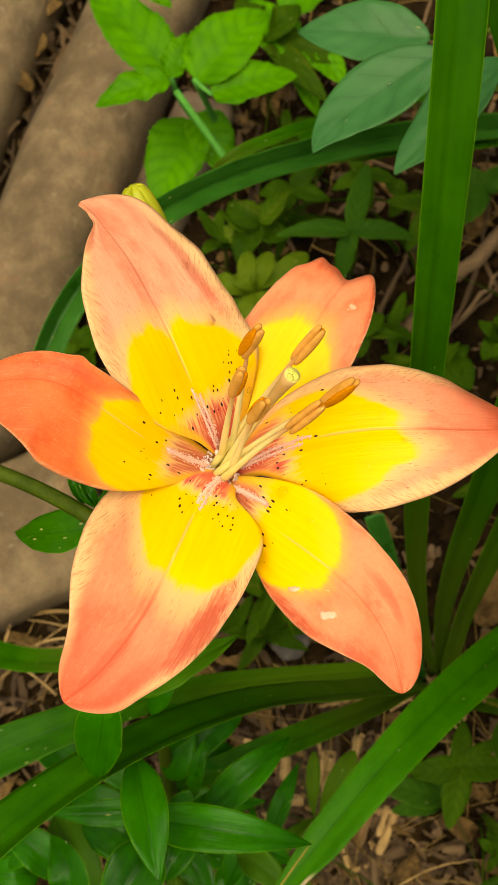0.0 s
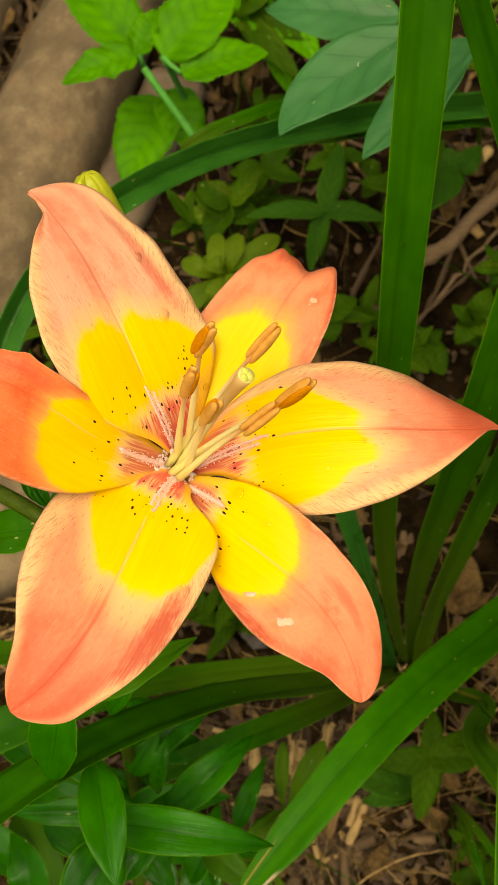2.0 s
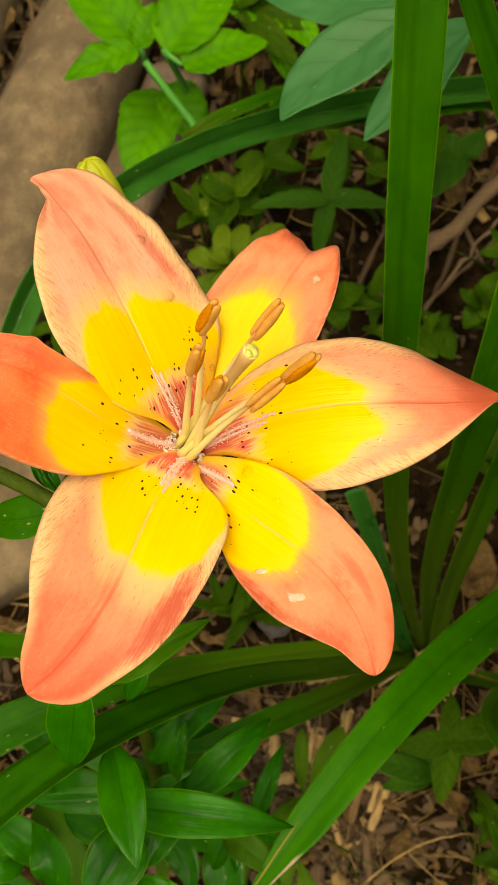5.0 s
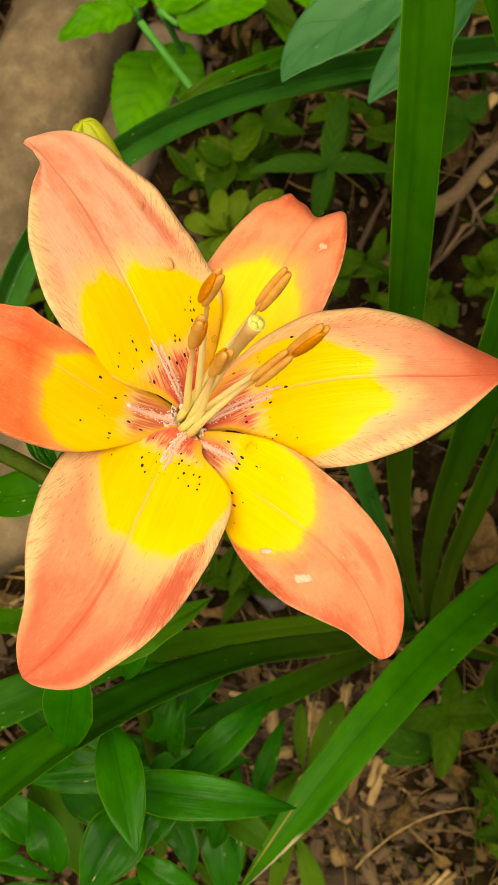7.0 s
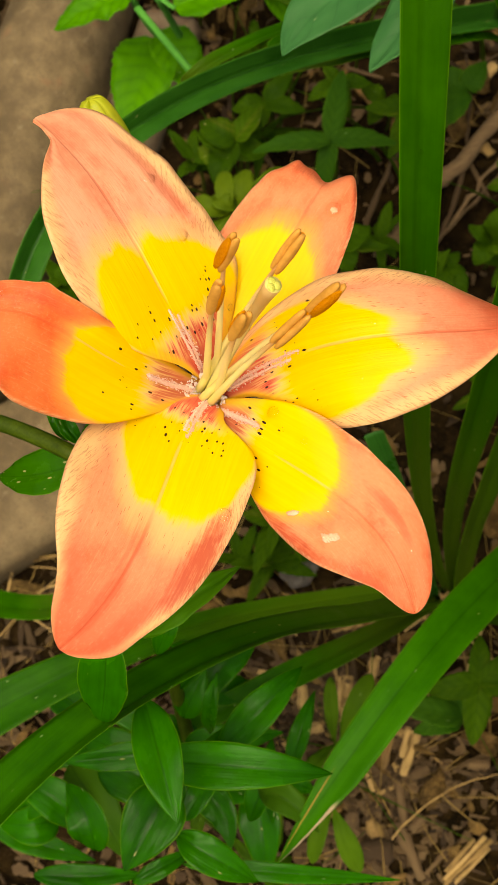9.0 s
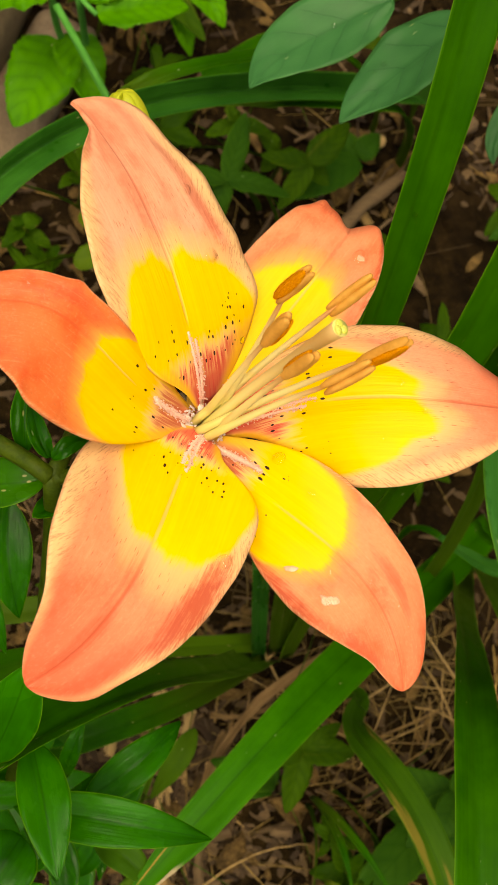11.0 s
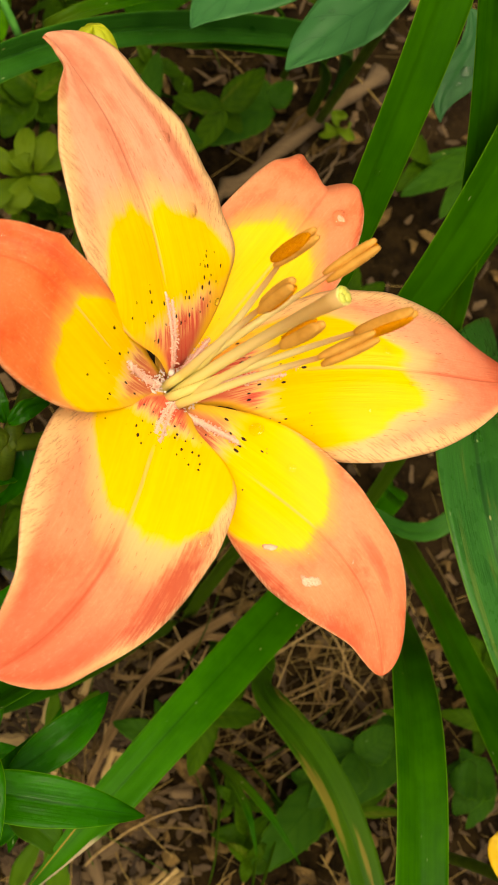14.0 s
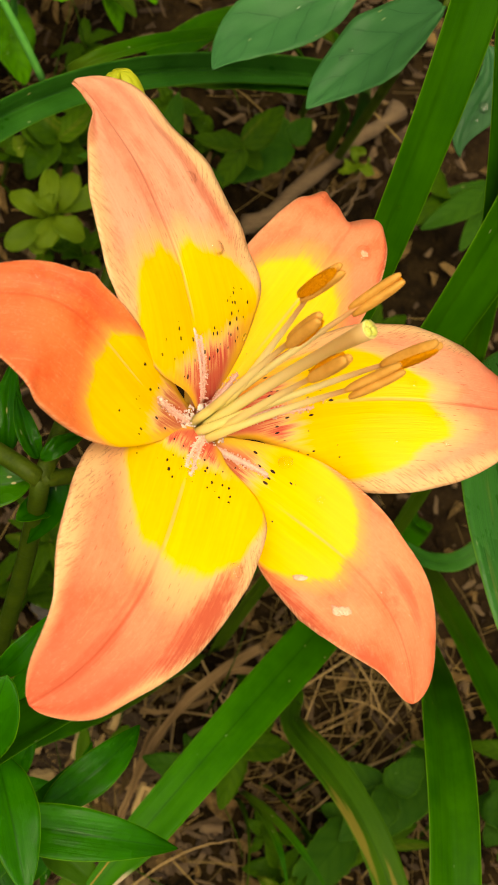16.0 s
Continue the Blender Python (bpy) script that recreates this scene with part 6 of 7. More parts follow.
weed((0.1243, 0.2823, 0.0000), WEED_LEAF,
     ((0.1093, 0.2528, 0.0500), (0.1013, 0.2482, 0.0553), (0.0949, 0.2464, 0.0553), (0.0899, 0.2474, 0.0500), 0.0048),
     ((0.1093, 0.2528, 0.0500), (0.1134, 0.2475, 0.0553), (0.1191, 0.2450, 0.0553), (0.1265, 0.2452, 0.0500), 0.0048),
     ((0.1093, 0.2528, 0.0500), (0.1074, 0.2425, 0.0553), (0.1070, 0.2349, 0.0553), (0.1082, 0.2300, 0.0500), 0.0048),
     ((0.1093, 0.2528, 0.0500), (0.1065, 0.2544, 0.0553), (0.1053, 0.2589, 0.0553), (0.1055, 0.2662, 0.0500), 0.0042))
weed((0.2278, 0.2291, 0.0000), SEEDLING_LEAF,
     ((0.2197, 0.2237, 0.0200), (0.2115, 0.2181, 0.0303), (0.2071, 0.2165, 0.0320), (0.2065, 0.2187, 0.0250), 0.0051),
     ((0.2197, 0.2237, 0.0200), (0.2176, 0.2177, 0.0303), (0.2195, 0.2156, 0.0320), (0.2252, 0.2174, 0.0250), 0.0058),
     ((0.2197, 0.2237, 0.0200), (0.2158, 0.2224, 0.0303), (0.2158, 0.2251, 0.0320), (0.2197, 0.2317, 0.0250), 0.0045))
weed((0.2776, 0.2072, 0.0000), WEED_LEAF,
     ((0.2663, 0.1980, 0.0300), (0.2559, 0.1975, 0.0403), (0.2501, 0.2006, 0.0420), (0.2488, 0.2074, 0.0350), 0.0083),
     ((0.2663, 0.1980, 0.0300), (0.2655, 0.1899, 0.0353), (0.2676, 0.1839, 0.0353), (0.2726, 0.1801, 0.0300), 0.0077),
     ((0.2663, 0.1980, 0.0300), (0.2549, 0.1895, 0.0353), (0.2464, 0.1833, 0.0353), (0.2407, 0.1793, 0.0300), 0.0058))
weed((0.0712, 0.2802, 0.0000), WEED_LEAF,
     ((0.0675, 0.2540, 0.0500), (0.0609, 0.2517, 0.0553), (0.0546, 0.2522, 0.0553), (0.0486, 0.2555, 0.0500), 0.0062),
     ((0.0675, 0.2540, 0.0500), (0.0735, 0.2472, 0.0553), (0.0800, 0.2430, 0.0553), (0.0870, 0.2417, 0.0500), 0.0062),
     ((0.0675, 0.2540, 0.0500), (0.0626, 0.2454, 0.0553), (0.0580, 0.2396, 0.0553), (0.0538, 0.2365, 0.0500), 0.0056),
     ((0.0675, 0.2540, 0.0500), (0.0734, 0.2554, 0.0553), (0.0798, 0.2596, 0.0553), (0.0867, 0.2667, 0.0500), 0.0056))
weed((0.0370, 0.2665, 0.0000), SEEDLING_LEAF,
     ((0.0352, 0.2430, 0.0400), (0.0314, 0.2384, 0.0453), (0.0277, 0.2364, 0.0453), (0.0241, 0.2371, 0.0400), 0.0057),
     ((0.0352, 0.2430, 0.0400), (0.0376, 0.2420, 0.0453), (0.0401, 0.2437, 0.0453), (0.0429, 0.2481, 0.0400), 0.0044),
     ((0.0352, 0.2430, 0.0400), (0.0358, 0.2343, 0.0453), (0.0366, 0.2282, 0.0453), (0.0375, 0.2247, 0.0400), 0.0050))
weed((0.1404, 0.2540, 0.0000), WEED_LEAF,
     ((0.1313, 0.2387, 0.0400), (0.1330, 0.2304, 0.0503), (0.1361, 0.2263, 0.0520), (0.1407, 0.2264, 0.0450), 0.0056),
     ((0.1313, 0.2387, 0.0400), (0.1263, 0.2325, 0.0453), (0.1221, 0.2288, 0.0453), (0.1188, 0.2278, 0.0400), 0.0050),
     ((0.1313, 0.2387, 0.0400), (0.1273, 0.2405, 0.0453), (0.1242, 0.2449, 0.0453), (0.1218, 0.2521, 0.0400), 0.0050))
weed((0.0800, 0.3918, 0.0000), WEED_LEAF,
     ((0.0751, 0.3575, 0.0500), (0.0700, 0.3557, 0.0653), (0.0659, 0.3624, 0.0687), (0.0630, 0.3776, 0.0600), 0.0100),
     ((0.0751, 0.3575, 0.0500), (0.0813, 0.3514, 0.0653), (0.0888, 0.3537, 0.0687), (0.0976, 0.3643, 0.0600), 0.0099),
     ((0.0751, 0.3575, 0.0500), (0.0778, 0.3477, 0.0553), (0.0810, 0.3415, 0.0553), (0.0847, 0.3390, 0.0500), 0.0087),
     ((0.0751, 0.3575, 0.0500), (0.0871, 0.3439, 0.0553), (0.0997, 0.3339, 0.0553), (0.1128, 0.3277, 0.0500), 0.0087),
     ((0.0751, 0.3575, 0.0500), (0.0831, 0.3357, 0.0553), (0.0915, 0.3177, 0.0553), (0.1003, 0.3036, 0.0500), 0.0080))


def rosette(x, y, high, spread, count, w):
    """A low weed with leaves all round its stem."""
    z = ground_height(x, y)
    top = Vector((x, y, z + high))
    start = random.uniform(0, 6.28)
    leaves = []
    for i in range(count):
        a = start + i * 2.4 + random.gauss(0, 0.25)
        d = Vector((math.cos(a), math.sin(a), 0))
        r, lift = spread * random.uniform(0.6, 1.2), random.uniform(-0.006, 0.012)
        foot = top - Vector((0, 0, high * 0.12 * (i % 3)))
        leaves.append((foot, foot + d * r * 0.3 + Vector((0, 0, 0.004)), foot + d * r * 0.7 + Vector((0, 0, 0.005 + lift * 0.6)), foot + d * r + Vector((0, 0, lift)), w * random.uniform(0.7, 1.2)))
    weed((x, y, z), WEED_LEAF, *leaves)


for cx, cy, rx, ry, count in ((0.085, 0.185, 0.05, 0.05, 4), (0.06, 0.30, 0.05, 0.05, 4), (0.00, 0.215, 0.025, 0.03, 4), (0.16, 0.10, 0.05, 0.06, 11), (0.19, -0.10, 0.05, 0.04, 4), (0.10, -0.125, 0.04, 0.02, 2), (-0.02, -0.12, 0.05, 0.03, 3), (-0.06, 0.17, 0.03, 0.03, 5), (-0.002, 0.025, 0.025, 0.012, 4)):
    for i in range(count):
        rosette(cx + random.uniform(-rx, rx), cy + random.uniform(-ry, ry), random.uniform(0.015, 0.05), random.uniform(0.014, 0.026), random.randint(4, 7), random.uniform(0.0024, 0.0050))


def grass(x, y, turn, length, lean, w):
    z = ground_height(x, y) - 0.003
    d = Vector((math.cos(turn), math.sin(turn), 0))
    a = Vector((x, y, z))
    p = (a, a + Vector((0, 0, length * 0.4)), a + d * length * lean * 0.6 + Vector((0, 0, length * 0.6)), a + d * length * lean + Vector((0, 0, length * 0.45)))
    k = leaf_count[0] = leaf_count[0] + 1
    return blade(p, (w, w, w * 0.6), (w, w, w * 0.6), (0, 0.4), 0.1, "strap", (-d.y, d.x, 0.3), nu=18, nv=4, thick=0.0003, fold=0.2, seed=k)


for x, y, turn, length, lean, w in ((0.085, -0.105, -1.9, 0.09, 0.6, 0.0022), (0.10, -0.10, -1.2, 0.08, 0.7, 0.0020), (0.000, -0.1020, -0.72, 0.070, 1.0, 0.0016), (0.115, -0.125, -2.2, 0.10, 0.8, 0.0024), (0.10, -0.13, -2.0, 0.09, 0.7, 0.0020), (-0.03, -0.07, -0.5, 0.07, 0.8, 0.0018), (0.05, 0.27, 1.2, 0.09, 0.7, 0.0020), (0.075, 0.26, 0.6, 0.10, 0.8, 0.0020), (0.125, 0.225, 2.8, 0.09, 0.9, 0.0018), (0.19, 0.15, 2.4, 0.07, 0.8, 0.0018)) + tuple((random.uniform(0.02, 0.15), random.uniform(0.12, 0.30), random.uniform(0, 6.28), random.uniform(0.06, 0.12), random.uniform(0.4, 1.0), random.uniform(0.0008, 0.0018)) for _ in range(22)) + tuple((random.uniform(0.0, 0.2), random.uniform(-0.15, -0.06), random.uniform(0, 6.28), random.uniform(0.04, 0.08), random.uniform(0.5, 1.0), random.uniform(0.0008, 0.0016)) for _ in range(12)):
    ob = part("grass_blade", grass(x, y, turn, length, lean, w), WEED_LEAF, None, "thin green grass blade rising from the soil")
    tagged(ob, category="grass", group="grass blades")

for p in (((0.0880, -0.1010, -0.002), (0.0900, -0.1120, 0.055), (0.0980, -0.1340, 0.066), (0.1080, -0.1540, 0.050)), ((0.0890, -0.1020, -0.002), (0.0865, -0.1140, 0.055), (0.0860, -0.1280, 0.064), (0.0880, -0.1470, 0.050))):
    ob = part("grass_blade", blade(p, (0.0022, 0.0024, 0.0012), (0.0022, 0.0024, 0.0012), (0, 0.3), 0.1, "strap", nu=22, nv=4, thick=0.0003, fold=0.3, seed=7.0), GREEN_STRAP, None, "bright green grass blade arching over the litter")
    tagged(ob, category="grass", group="grass blades")

# ---- litter on the soil ----
root = part("dead_root", tube([Vector(q) + Vector((0.004 * noise.noise((i * 0.4, 2, 3)), 0.006 * noise.noise((i * 0.4, 8, 3)), 0.004 * noise.noise((i * 0.5, 0, 3)) - 0.002)) for i, q in enumerate(arc((0.105, 0.165, 0.004), (0.165, 0.203, 0.014), (0.26, 0.262, 0.006), 22))], [0.0042 + 0.0046 * noise.noise((i * 0.7, 5, 1)) for i in range(23)], 14), ROOT, None, "thick dry brown root lying on the soil")
tagged(root, category="root")
for k in range(6):
    a, b = Vector((random.uniform(0.10, 0.16), random.uniform(0.15, 0.20), 0.006)), Vector((random.uniform(0.19, 0.25), random.uniform(0.20, 0.27), 0.008))
    m = a.lerp(b, 0.5) + Vector((random.gauss(0, 0.008), random.gauss(0, 0.008), 0.006))
    thin = part("dead_root", tube([q + Vector((0.002 * noise.noise((i * 0.7, k, 3)), 0.003 * noise.noise((i * 0.7, 8, k)), 0)) for i, q in enumerate(arc(a, m, b, 16))], [random.uniform(0.0009, 0.0019) * (1.1 - i / 22) for i in range(17)], 8), ROOT, None, "thin dry brown root beside the thick one")
    tagged(thin, category="root")


def chip_mesh(length, width, height, seed, blunt=0.30):
    """A split of wood: an uneven, splintered slab; blunt is the width of its ends."""
    bm = bmesh.new()
    n = 6
    rows = []
    for i in range(n + 1):
        s = i / n
        x = (s - 0.5) * length
        w = width * (blunt + (1 - blunt) * math.sin(math.pi * (0.08 + 0.80 * s)) ** 0.7) * (1 + 0.50 * noise.noise((s * 5, seed, 0)))
        off = width * 0.18 * noise.noise((s * 3, seed, 5))
        h = height * (0.7 + 0.5 * noise.noise((s * 3, seed, 9)))
        bend = height * 0.8 * noise.noise((s * 1.5, seed, 2))
        rows.append([bm.verts.new((x + 0.05 * length * noise.noise((seed, j, i)), off + y * w * 0.5, bend + z * h * 0.5)) for j, (y, z) in enumerate(((-1, -0.7), (-0.85, 1), (0.2, 1.15), (1, 0.8), (0.9, -0.8)))])
    for a, b in zip(rows, rows[1:]):
        for j in range(5):
            bm.faces.new((a[j], a[(j + 1) % 5], b[(j + 1) % 5], b[j]))
    bm.faces.new(rows[0][::-1]), bm.faces.new(rows[-1])
    return bm


CLEAR = ((-0.0489, 0.3227), (-0.1226, 0.367))


def on_stone(x, y):
    a = radians(59)
    for cx, cy in CLEAR:
        dx, dy = x - cx, y - cy
        if abs(dx * math.cos(a) + dy * math.sin(a)) < 0.20 and abs(-dx * math.sin(a) + dy * math.cos(a)) < 0.035:
            return True
    return abs(x + 0.15) < 0.08 and abs(y - 0.092) < 0.046


chips = []
for k in range(14):
    bm = chip_mesh(random.uniform(0.009, 0.032), random.uniform(0.0014, 0.0044), random.uniform(0.0008, 0.0022), k * 3.1)
    me = bpy.data.meshes.new("wood_chip")
    bm.normal_update(), bm.to_mesh(me), bm.free()
    me.materials.append(CHIP)
    chips.append(me)
NEAR = ((0.02, -0.09, 0.04), (0.00, -0.06, 0.04), (0.15, -0.08, 0.08), (0.21, 0.24, 0.05), (-0.07, 0.38, 0.03), (0.09, 0.24, 0.08))
made = 0
while made < 120:
    cx, cy, r = random.choice(NEAR)
    x, y = random.gauss(cx, r), random.gauss(cy, r)
    if on_stone(x, y):
        continue
    ob = tagged(new("wood_chip", random.choice(chips)), "dry tan bark chip lying on dark soil", "wood chip", "bark chips")
    ob.matrix_world = pose(x, y, ground_height(x, y) + random.uniform(0.000, 0.004), random.gauss(0, 14), random.gauss(0, 12), random.uniform(0, 360))
    made += 1


pale = [me.copy() for me in chips[:8]]
for me in pale:
    me.materials.clear()
    me.materials.append(PALE_CHIP)
for k in range(50):
    x, y = random.gauss(0.017, 0.022), random.gauss(-0.067, 0.020)
    ob = tagged(new("wood_chip", random.choice(pale)), "pale fresh wood chip lying on dark soil", "wood chip", "bark chips")
    ob.matrix_world = pose(x, y, ground_height(x, y) + random.uniform(0.001, 0.005), random.gauss(0, 14), random.gauss(0, 12), random.uniform(0, 360))


# larger splits that lie singly: place, length, width, turn, pale or brown
SPLITS = (
    (-0.0080, -0.0560, 0.0126, 0.0060, 72, 1),
    (0.0150, -0.0600, 0.0162, 0.0066, 68, 1),
    (0.0320, -0.0530, 0.0117, 0.0051, 59, 1),
    (-0.0080, -0.0730, 0.0122, 0.0064, -9, 1),
    (0.0100, -0.0620, 0.0130, 0.0032, 67, 1),
    (0.0380, -0.0990, 0.0256, 0.0043, 51, 1),
    (0.0365, -0.0935, 0.0161, 0.0038, 60, 1),
    (0.0498, -0.1611, 0.0250, 0.0024, 27, 1),
    (0.0485, -0.1589, 0.0330, 0.0028, 25, 1),
    (0.0474, -0.1566, 0.0300, 0.0026, 28, 1),
    (0.0456, -0.1545, 0.0220, 0.0024, 31, 1),
    (0.0080, -0.1310, 0.0112, 0.0072, -80, 1),
    (0.0220, -0.1460, 0.0303, 0.0059, -82, 0),
    (0.0390, -0.1100, 0.0110, 0.0066, 5, 0),
    (0.0060, -0.1410, 0.0163, 0.0120, -11, 0),
    (0.0250, -0.1210, 0.0224, 0.0050, -100, 0),
    (-0.0020, -0.1240, 0.0117, 0.0069, 59, 0),
    (0.0690, -0.1150, 0.0114, 0.0051, -15, 0),
    (0.0300, -0.1340, 0.0098, 0.0053, 24, 0),
    (0.1990, 0.2530, 0.0160, 0.0062, 35, 1),
    (0.1820, 0.2100, 0.0140, 0.0066, -70, 1),
    (0.1930, 0.2230, 0.0120, 0.0040, 60, 1),
    (0.1380, 0.1450, 0.0110, 0.0056, 80, 0),
)
for k, (x, y, length, width, turn, fresh) in enumerate(SPLITS):
    ob = part("wood_chip", chip_mesh(length, width, 0.0024, k * 1.7 + 40, 0.72), PALE_CHIP if fresh else CHIP, None, "pale blocky split of fresh wood on the soil" if fresh else "brown blocky split of old wood on the soil")
    tagged(ob, category="wood chip", group="bark chips")
    ob.matrix_world = pose(x, y, ground_height(x, y) + 0.0065, random.gauss(0, 6), random.gauss(0, 6), turn)
twig = part("dry_twig", tube([q + Vector((0, 0.0012 * noise.noise((i * 0.8, 4, 4)), 0)) for i, q in enumerate(arc((0.0150, -0.1370, 0.010), (0.0460, -0.1230, 0.014), (0.0790, -0.1225, 0.010), 14))], [0.00062 - 0.00002 * i for i in range(15)], 6), PALE_CHIP, None, "thin curved dry twig lying over the chips")
tagged(twig, category="twig")


# litter wedged in the gap between the edging stones
for k in range(34):
    s = random.uniform(-0.9, 1.5)
    x, y = -0.047 + -0.039 * s + random.gauss(0, 0.006), 0.418 + -0.061 * s + random.gauss(0, 0.006)
    ob = tagged(new("wood_chip", random.choice(chips)), "dry chip wedged between the edging stones", "wood chip", "bark chips")
    ob.matrix_world = pose(x, y, random.uniform(0.000, 0.016), random.gauss(0, 35), random.gauss(0, 35), random.uniform(0, 360))


# thick dry stalks beside the slab
for k in range(10):
    a, l = random.gauss(2.2, 0.8), random.uniform(0.03, 0.07)
    x, y = random.gauss(-0.115, 0.014), random.gauss(0.036, 0.010)
    d = Vector((math.cos(a), math.sin(a), 0)) * l / 2
    c = Vector((x, y, ground_height(x, y) + 0.006))
    ob = part("dry_stalk", tube(arc(c - d, c + Vector((0.003, 0.003, 0.004)), c + d, 6), random.uniform(0.0004, 0.0008), 6), PALE_CHIP, None, "pale dry stalk lying on the soil")
    tagged(ob, category="stalk", group="dry stalks")

# larger dead leaves that lie singly: place, length, half width, turn
DEAD = (
    (0.1230, 0.0110, 0.034, 0.0110, 70),
    (0.1910, 0.2550, 0.026, 0.0080, 120),
    (0.2310, 0.2220, 0.022, 0.0060, 20),
    (-0.0620, 0.4100, 0.020, 0.0070, 75),
    (-0.0780, 0.3850, 0.020, 0.0060, 140),
    (-0.0490, 0.4290, 0.018, 0.0060, 30),
    (0.1250, -0.0000, 0.024, 0.0060, 10),
    (0.0430, -0.1200, 0.024, 0.0060, 55),
    (0.0740, -0.1040, 0.020, 0.0060, 150),
    (0.2060, 0.2380, 0.030, 0.0050, 40),
    (0.1760, 0.2310, 0.026, 0.0070, 60),
)
for k, (x, y, length, half, turn) in enumerate(DEAD):
    lift = 0.006 + 0.004 * (k % 3)
    bm = blade(((-length / 2, 0, 0), (-length / 5, half * 0.4, lift), (length / 5, -half * 0.3, lift), (length / 2, 0, 0.002)), (half, half, half * 0.7), (half * 0.8, half, half), (0.3 * (k % 3 - 1), -0.4 * (k % 2)), 0.35 - 0.5 * (k % 2), "leaf", nu=18, nv=8, fold=0.25, ruffle=0.006, seed=k + 500.0)
    ob = tagged(part("dead_leaf", bm, DEAD_LEAF, None, "curled tan dead leaf lying on the soil"), category="dead leaf", group="dead leaves")
    ob.matrix_world = pose(x, y, 0.016 if on_stone(x, y) else ground_height(x, y) + 0.002, 0, 0, turn)

# long withered leaves fallen from the clump
DEAD_STRAPS = (
    (((0.1070, -0.0330, 0.020), (0.0760, -0.0420, 0.022), (0.0480, -0.0560, 0.020), (0.0310, -0.0890, 0.014)), 0.0030),
    (((0.1080, -0.0470, 0.014), (0.0920, -0.0370, 0.020), (0.0760, -0.0400, 0.020), (0.0570, -0.0570, 0.014)), 0.0024),
    (((0.0480, -0.0610, 0.014), (0.0380, -0.0720, 0.018), (0.0330, -0.0860, 0.016), (0.0210, -0.1030, 0.012)), 0.0021),
    (((0.0800, -0.0520, 0.012), (0.0650, -0.0560, 0.016), (0.0540, -0.0560, 0.016), (0.0420, -0.0520, 0.012)), 0.0014),
)
for p, half in DEAD_STRAPS:
    bm = blade(p, (half, half, half * 0.6), (half * 0.8, half, half * 0.5), (0.2, -0.6), -0.3, "band", nu=30, nv=6, fold=0.35, rib=0.0006, ruffle=0.004, seed=half * 9e4)
    tagged(part("withered_leaf", bm, DEAD_STRAP, None, "long tan withered leaf lying on the soil"), category="dead leaf", group="dead leaves")

# bleached straws lying over one another beside the clump
for cx, cy, spread, count in ((0.1490, -0.0770, 0.016, 13), (0.1810, -0.0610, 0.014, 6), (0.0700, -0.0600, 0.012, 7)):
    for k in range(count):
        a, l = random.uniform(0, 3.14), random.uniform(0.022, 0.058)
        x, y = random.gauss(cx, spread), random.gauss(cy, spread)
        d = Vector((math.cos(a), math.sin(a), random.gauss(0, 0.05))) * l / 2
        c = Vector((x, y, ground_height(x, y) + random.uniform(0.006, 0.012)))
        bm = tube(arc(c - d, c + Vector((random.gauss(0, 0.001), random.gauss(0, 0.001), 0.001)), c + d, 6), random.uniform(0.0003, 0.0007), 6)
        tagged(part("dry_stalk", bm, PALE_CHIP, None, "pale dry stalk lying on the soil"), category="stalk", group="dry stalks")


def scatter(name, label, mat, count, make):
    """Many small loose pieces joined into one mesh."""
    verts, faces = [], []
    while count:
        x, y = random.uniform(-0.22, 0.34), random.uniform(-0.20, 0.48)
        if name == "straw" and count % 6 == 0:  # a denser tangle by the clump
            x, y = random.gauss(0.15, 0.05), random.gauss(-0.07, 0.04)
        if name == "bark_crumbs" and count % 4 == 0:
            x, y = random.gauss(0.010, 0.030), random.gauss(-0.10, 0.035)
        if y > 0.08 and name in ("straw", "bark_crumbs", "dead_leaves") and random.random() < 0.55:
            continue
        if x > 0.085 and 0.0 < y < 0.21 and name != "soil_clods" and random.random() < 0.75:
            continue
        if x > 0.055 and y < 0.02 and name == "bark_crumbs" and random.random() < 0.5:
            continue
        if on_stone(x, y) and random.random() < 0.96:
            continue
        count -= 1
        bm, m = make(x, y)
        base = len(verts)
        bm.verts.index_update()
        verts += [tuple(m @ v.co) for v in bm.verts]
        faces += [tuple(base + v.index for v in f.verts) for f in bm.faces]
        bm.free()
    me = bpy.data.meshes.new(name)
    me.from_pydata(verts, [], faces)
    me.materials.append(mat)
    for layer in ("shape", "metres"):
        me.uv_layers.new(name=layer)
    return tagged(new(name, me), label, name.replace("_", " "), kind="stuff")


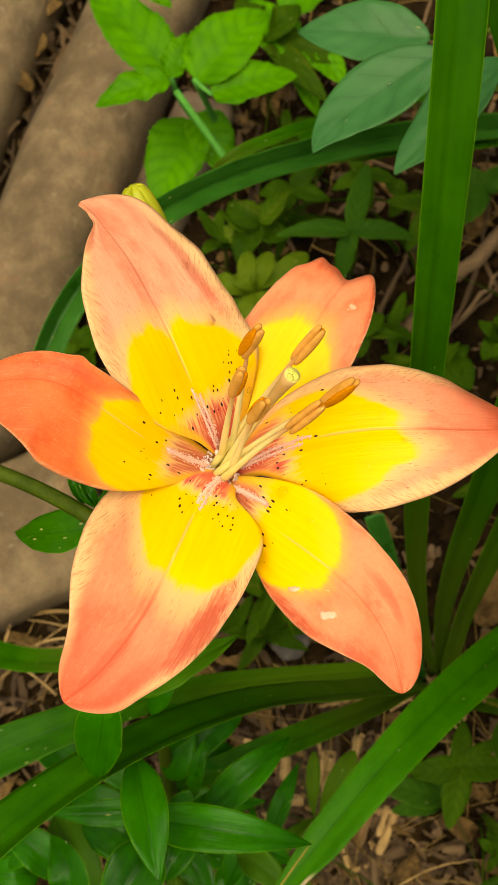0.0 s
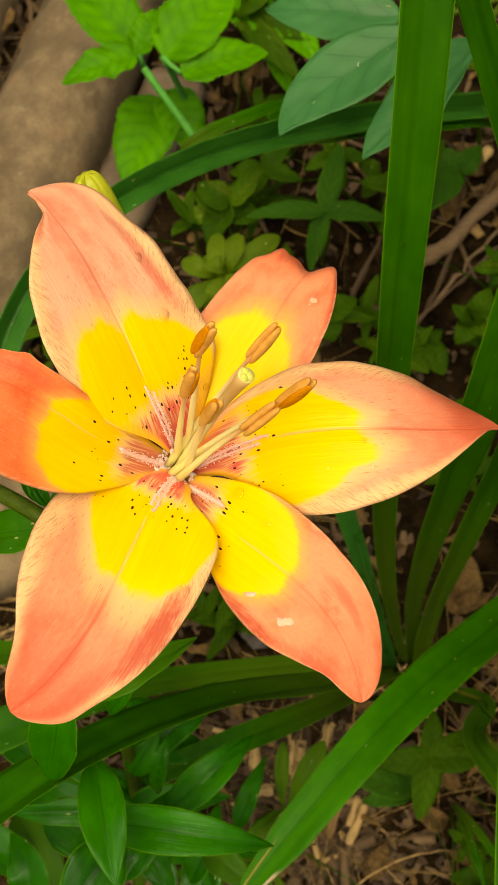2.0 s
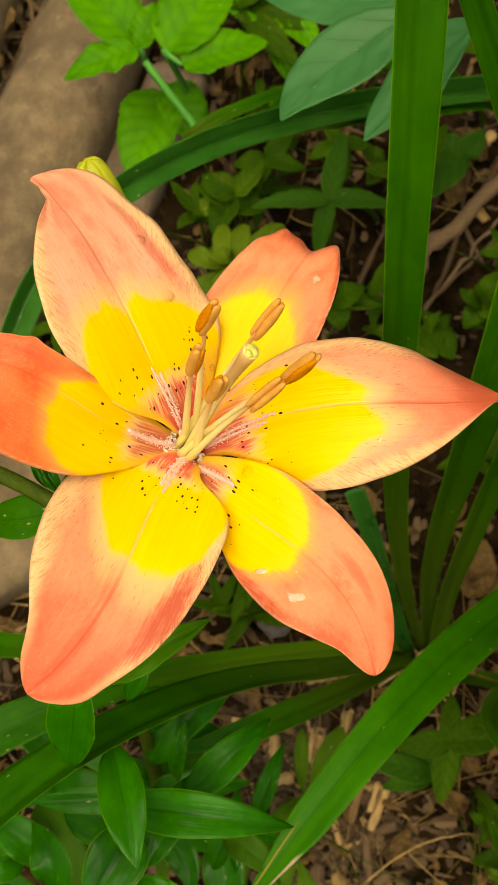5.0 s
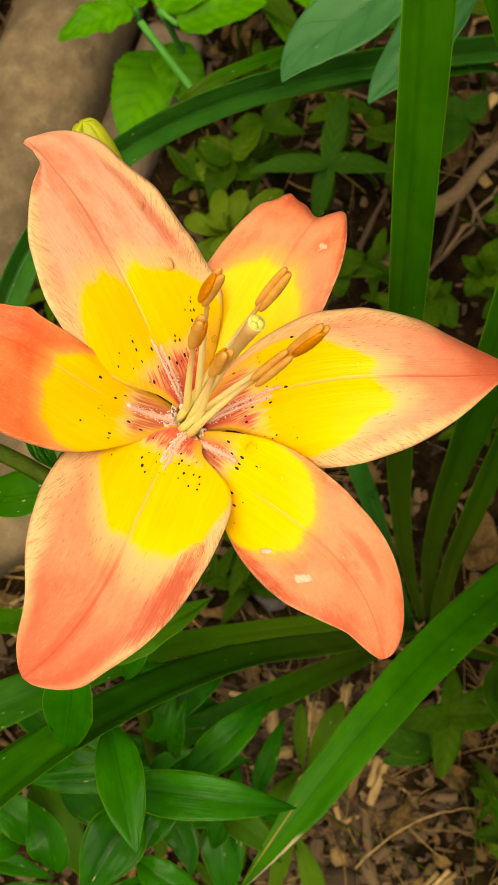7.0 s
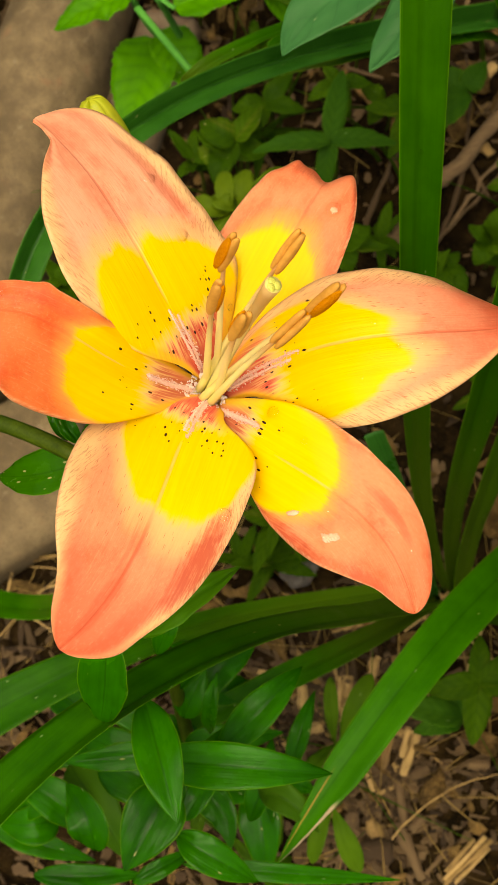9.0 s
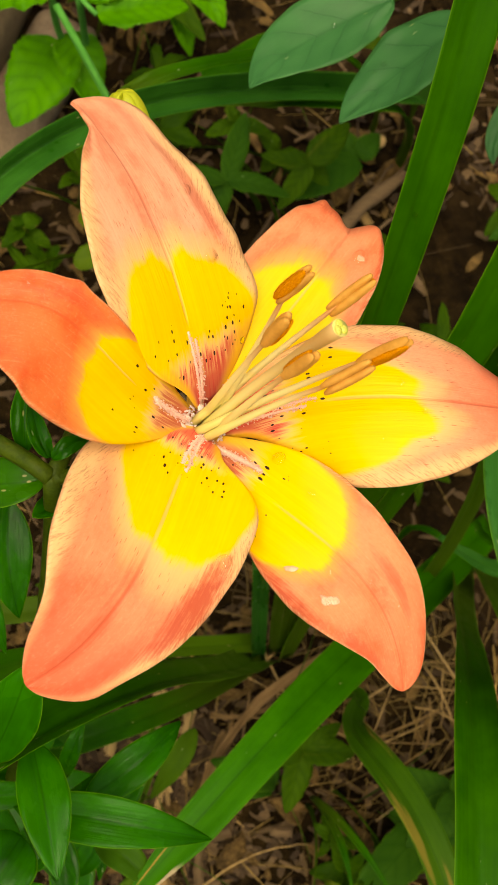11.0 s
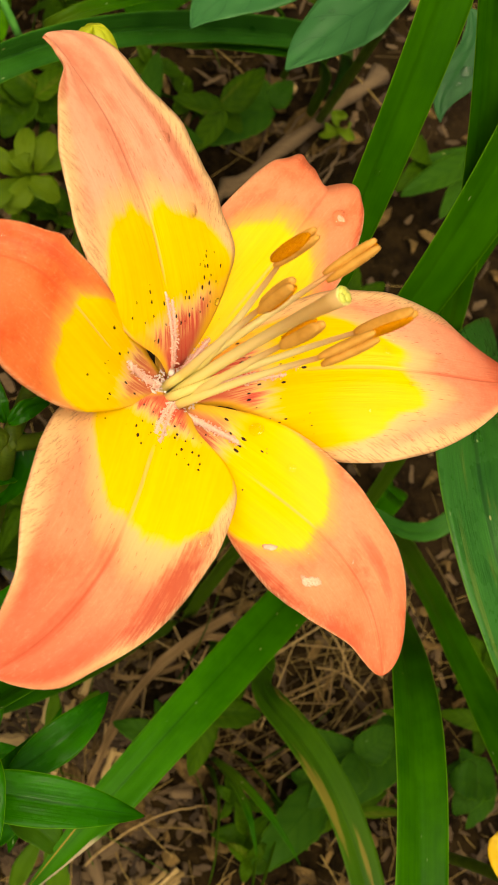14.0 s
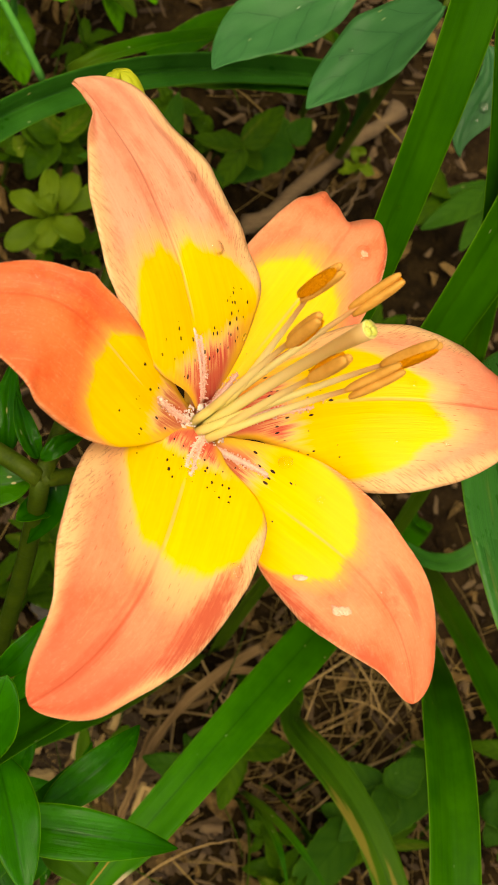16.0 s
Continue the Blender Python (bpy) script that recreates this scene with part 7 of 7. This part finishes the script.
def straw_piece(x, y):
    length = random.uniform(0.012, 0.04) if random.random() < 0.6 else random.uniform(0.03, 0.075)
    bend = random.gauss(0, 0.05) * length
    a = random.uniform(0, 6.28)
    pts = arc((-length / 2, 0, 0), (0, bend, random.uniform(-0.002, 0.004)), (length / 2, 0, random.uniform(-0.003, 0.004)), 5)
    bm = tube(pts, random.uniform(0.00012, 0.00044), 4)
    return bm, pose(x, y, ground_height(x, y) + random.uniform(0.0015, 0.009), random.gauss(0, 6), random.gauss(0, 7), math.degrees(a))


def crumb_piece(x, y):
    bm = chip_mesh(random.uniform(0.003, 0.011) + 0.014 * random.random() ** 4, random.uniform(0.0010, 0.0034) + 0.004 * random.random() ** 4, random.uniform(0.0008, 0.0022), random.uniform(0, 99), random.uniform(0.12, 0.45))
    return bm, pose(x, y, ground_height(x, y) + random.uniform(0, 0.003), random.gauss(0, 18), random.gauss(0, 18), random.uniform(0, 360))


def clod_piece(x, y):
    s = random.uniform(0.0015, 0.006)
    return lump((s, s * random.uniform(0.7, 1), s * 0.7), random.uniform(0, 99), 0.35, 1), pose(x, y, ground_height(x, y) + s * 0.2, 0, 0, random.uniform(0, 360))


def curl_piece(x, y):
    l, w = random.uniform(0.008, 0.022), random.uniform(0.0015, 0.0036)
    b = random.uniform(0.002, 0.008)
    bm = blade(((-l / 2, 0, 0), (-l / 5, b * 0.3, b), (l / 5, -b * 0.3, b), (l / 2, 0, 0)), (w, w, w), (w, w, w), (random.uniform(-0.5, 0.5), random.uniform(-0.8, 0.8)), random.uniform(-0.5, 0.6), "leaf", nu=8, nv=4, ruffle=0.003, seed=random.uniform(0, 99))
    return bm, pose(x, y, ground_height(x, y) + 0.002, random.gauss(0, 20), random.gauss(0, 15), random.uniform(0, 360))


scatter("straw", "tangle of dry pale straw and stalks on the soil", STRAW, 1000, straw_piece)
scatter("bark_crumbs", "small brown bark crumbs strewn over the soil", CHIP, 4200, crumb_piece)
scatter("soil_clods", "dark crumbling clods of soil", SOIL, 1500, clod_piece)
scatter("dead_leaves", "curled brown dead leaves on the soil", DEAD_LEAF, 520, curl_piece)
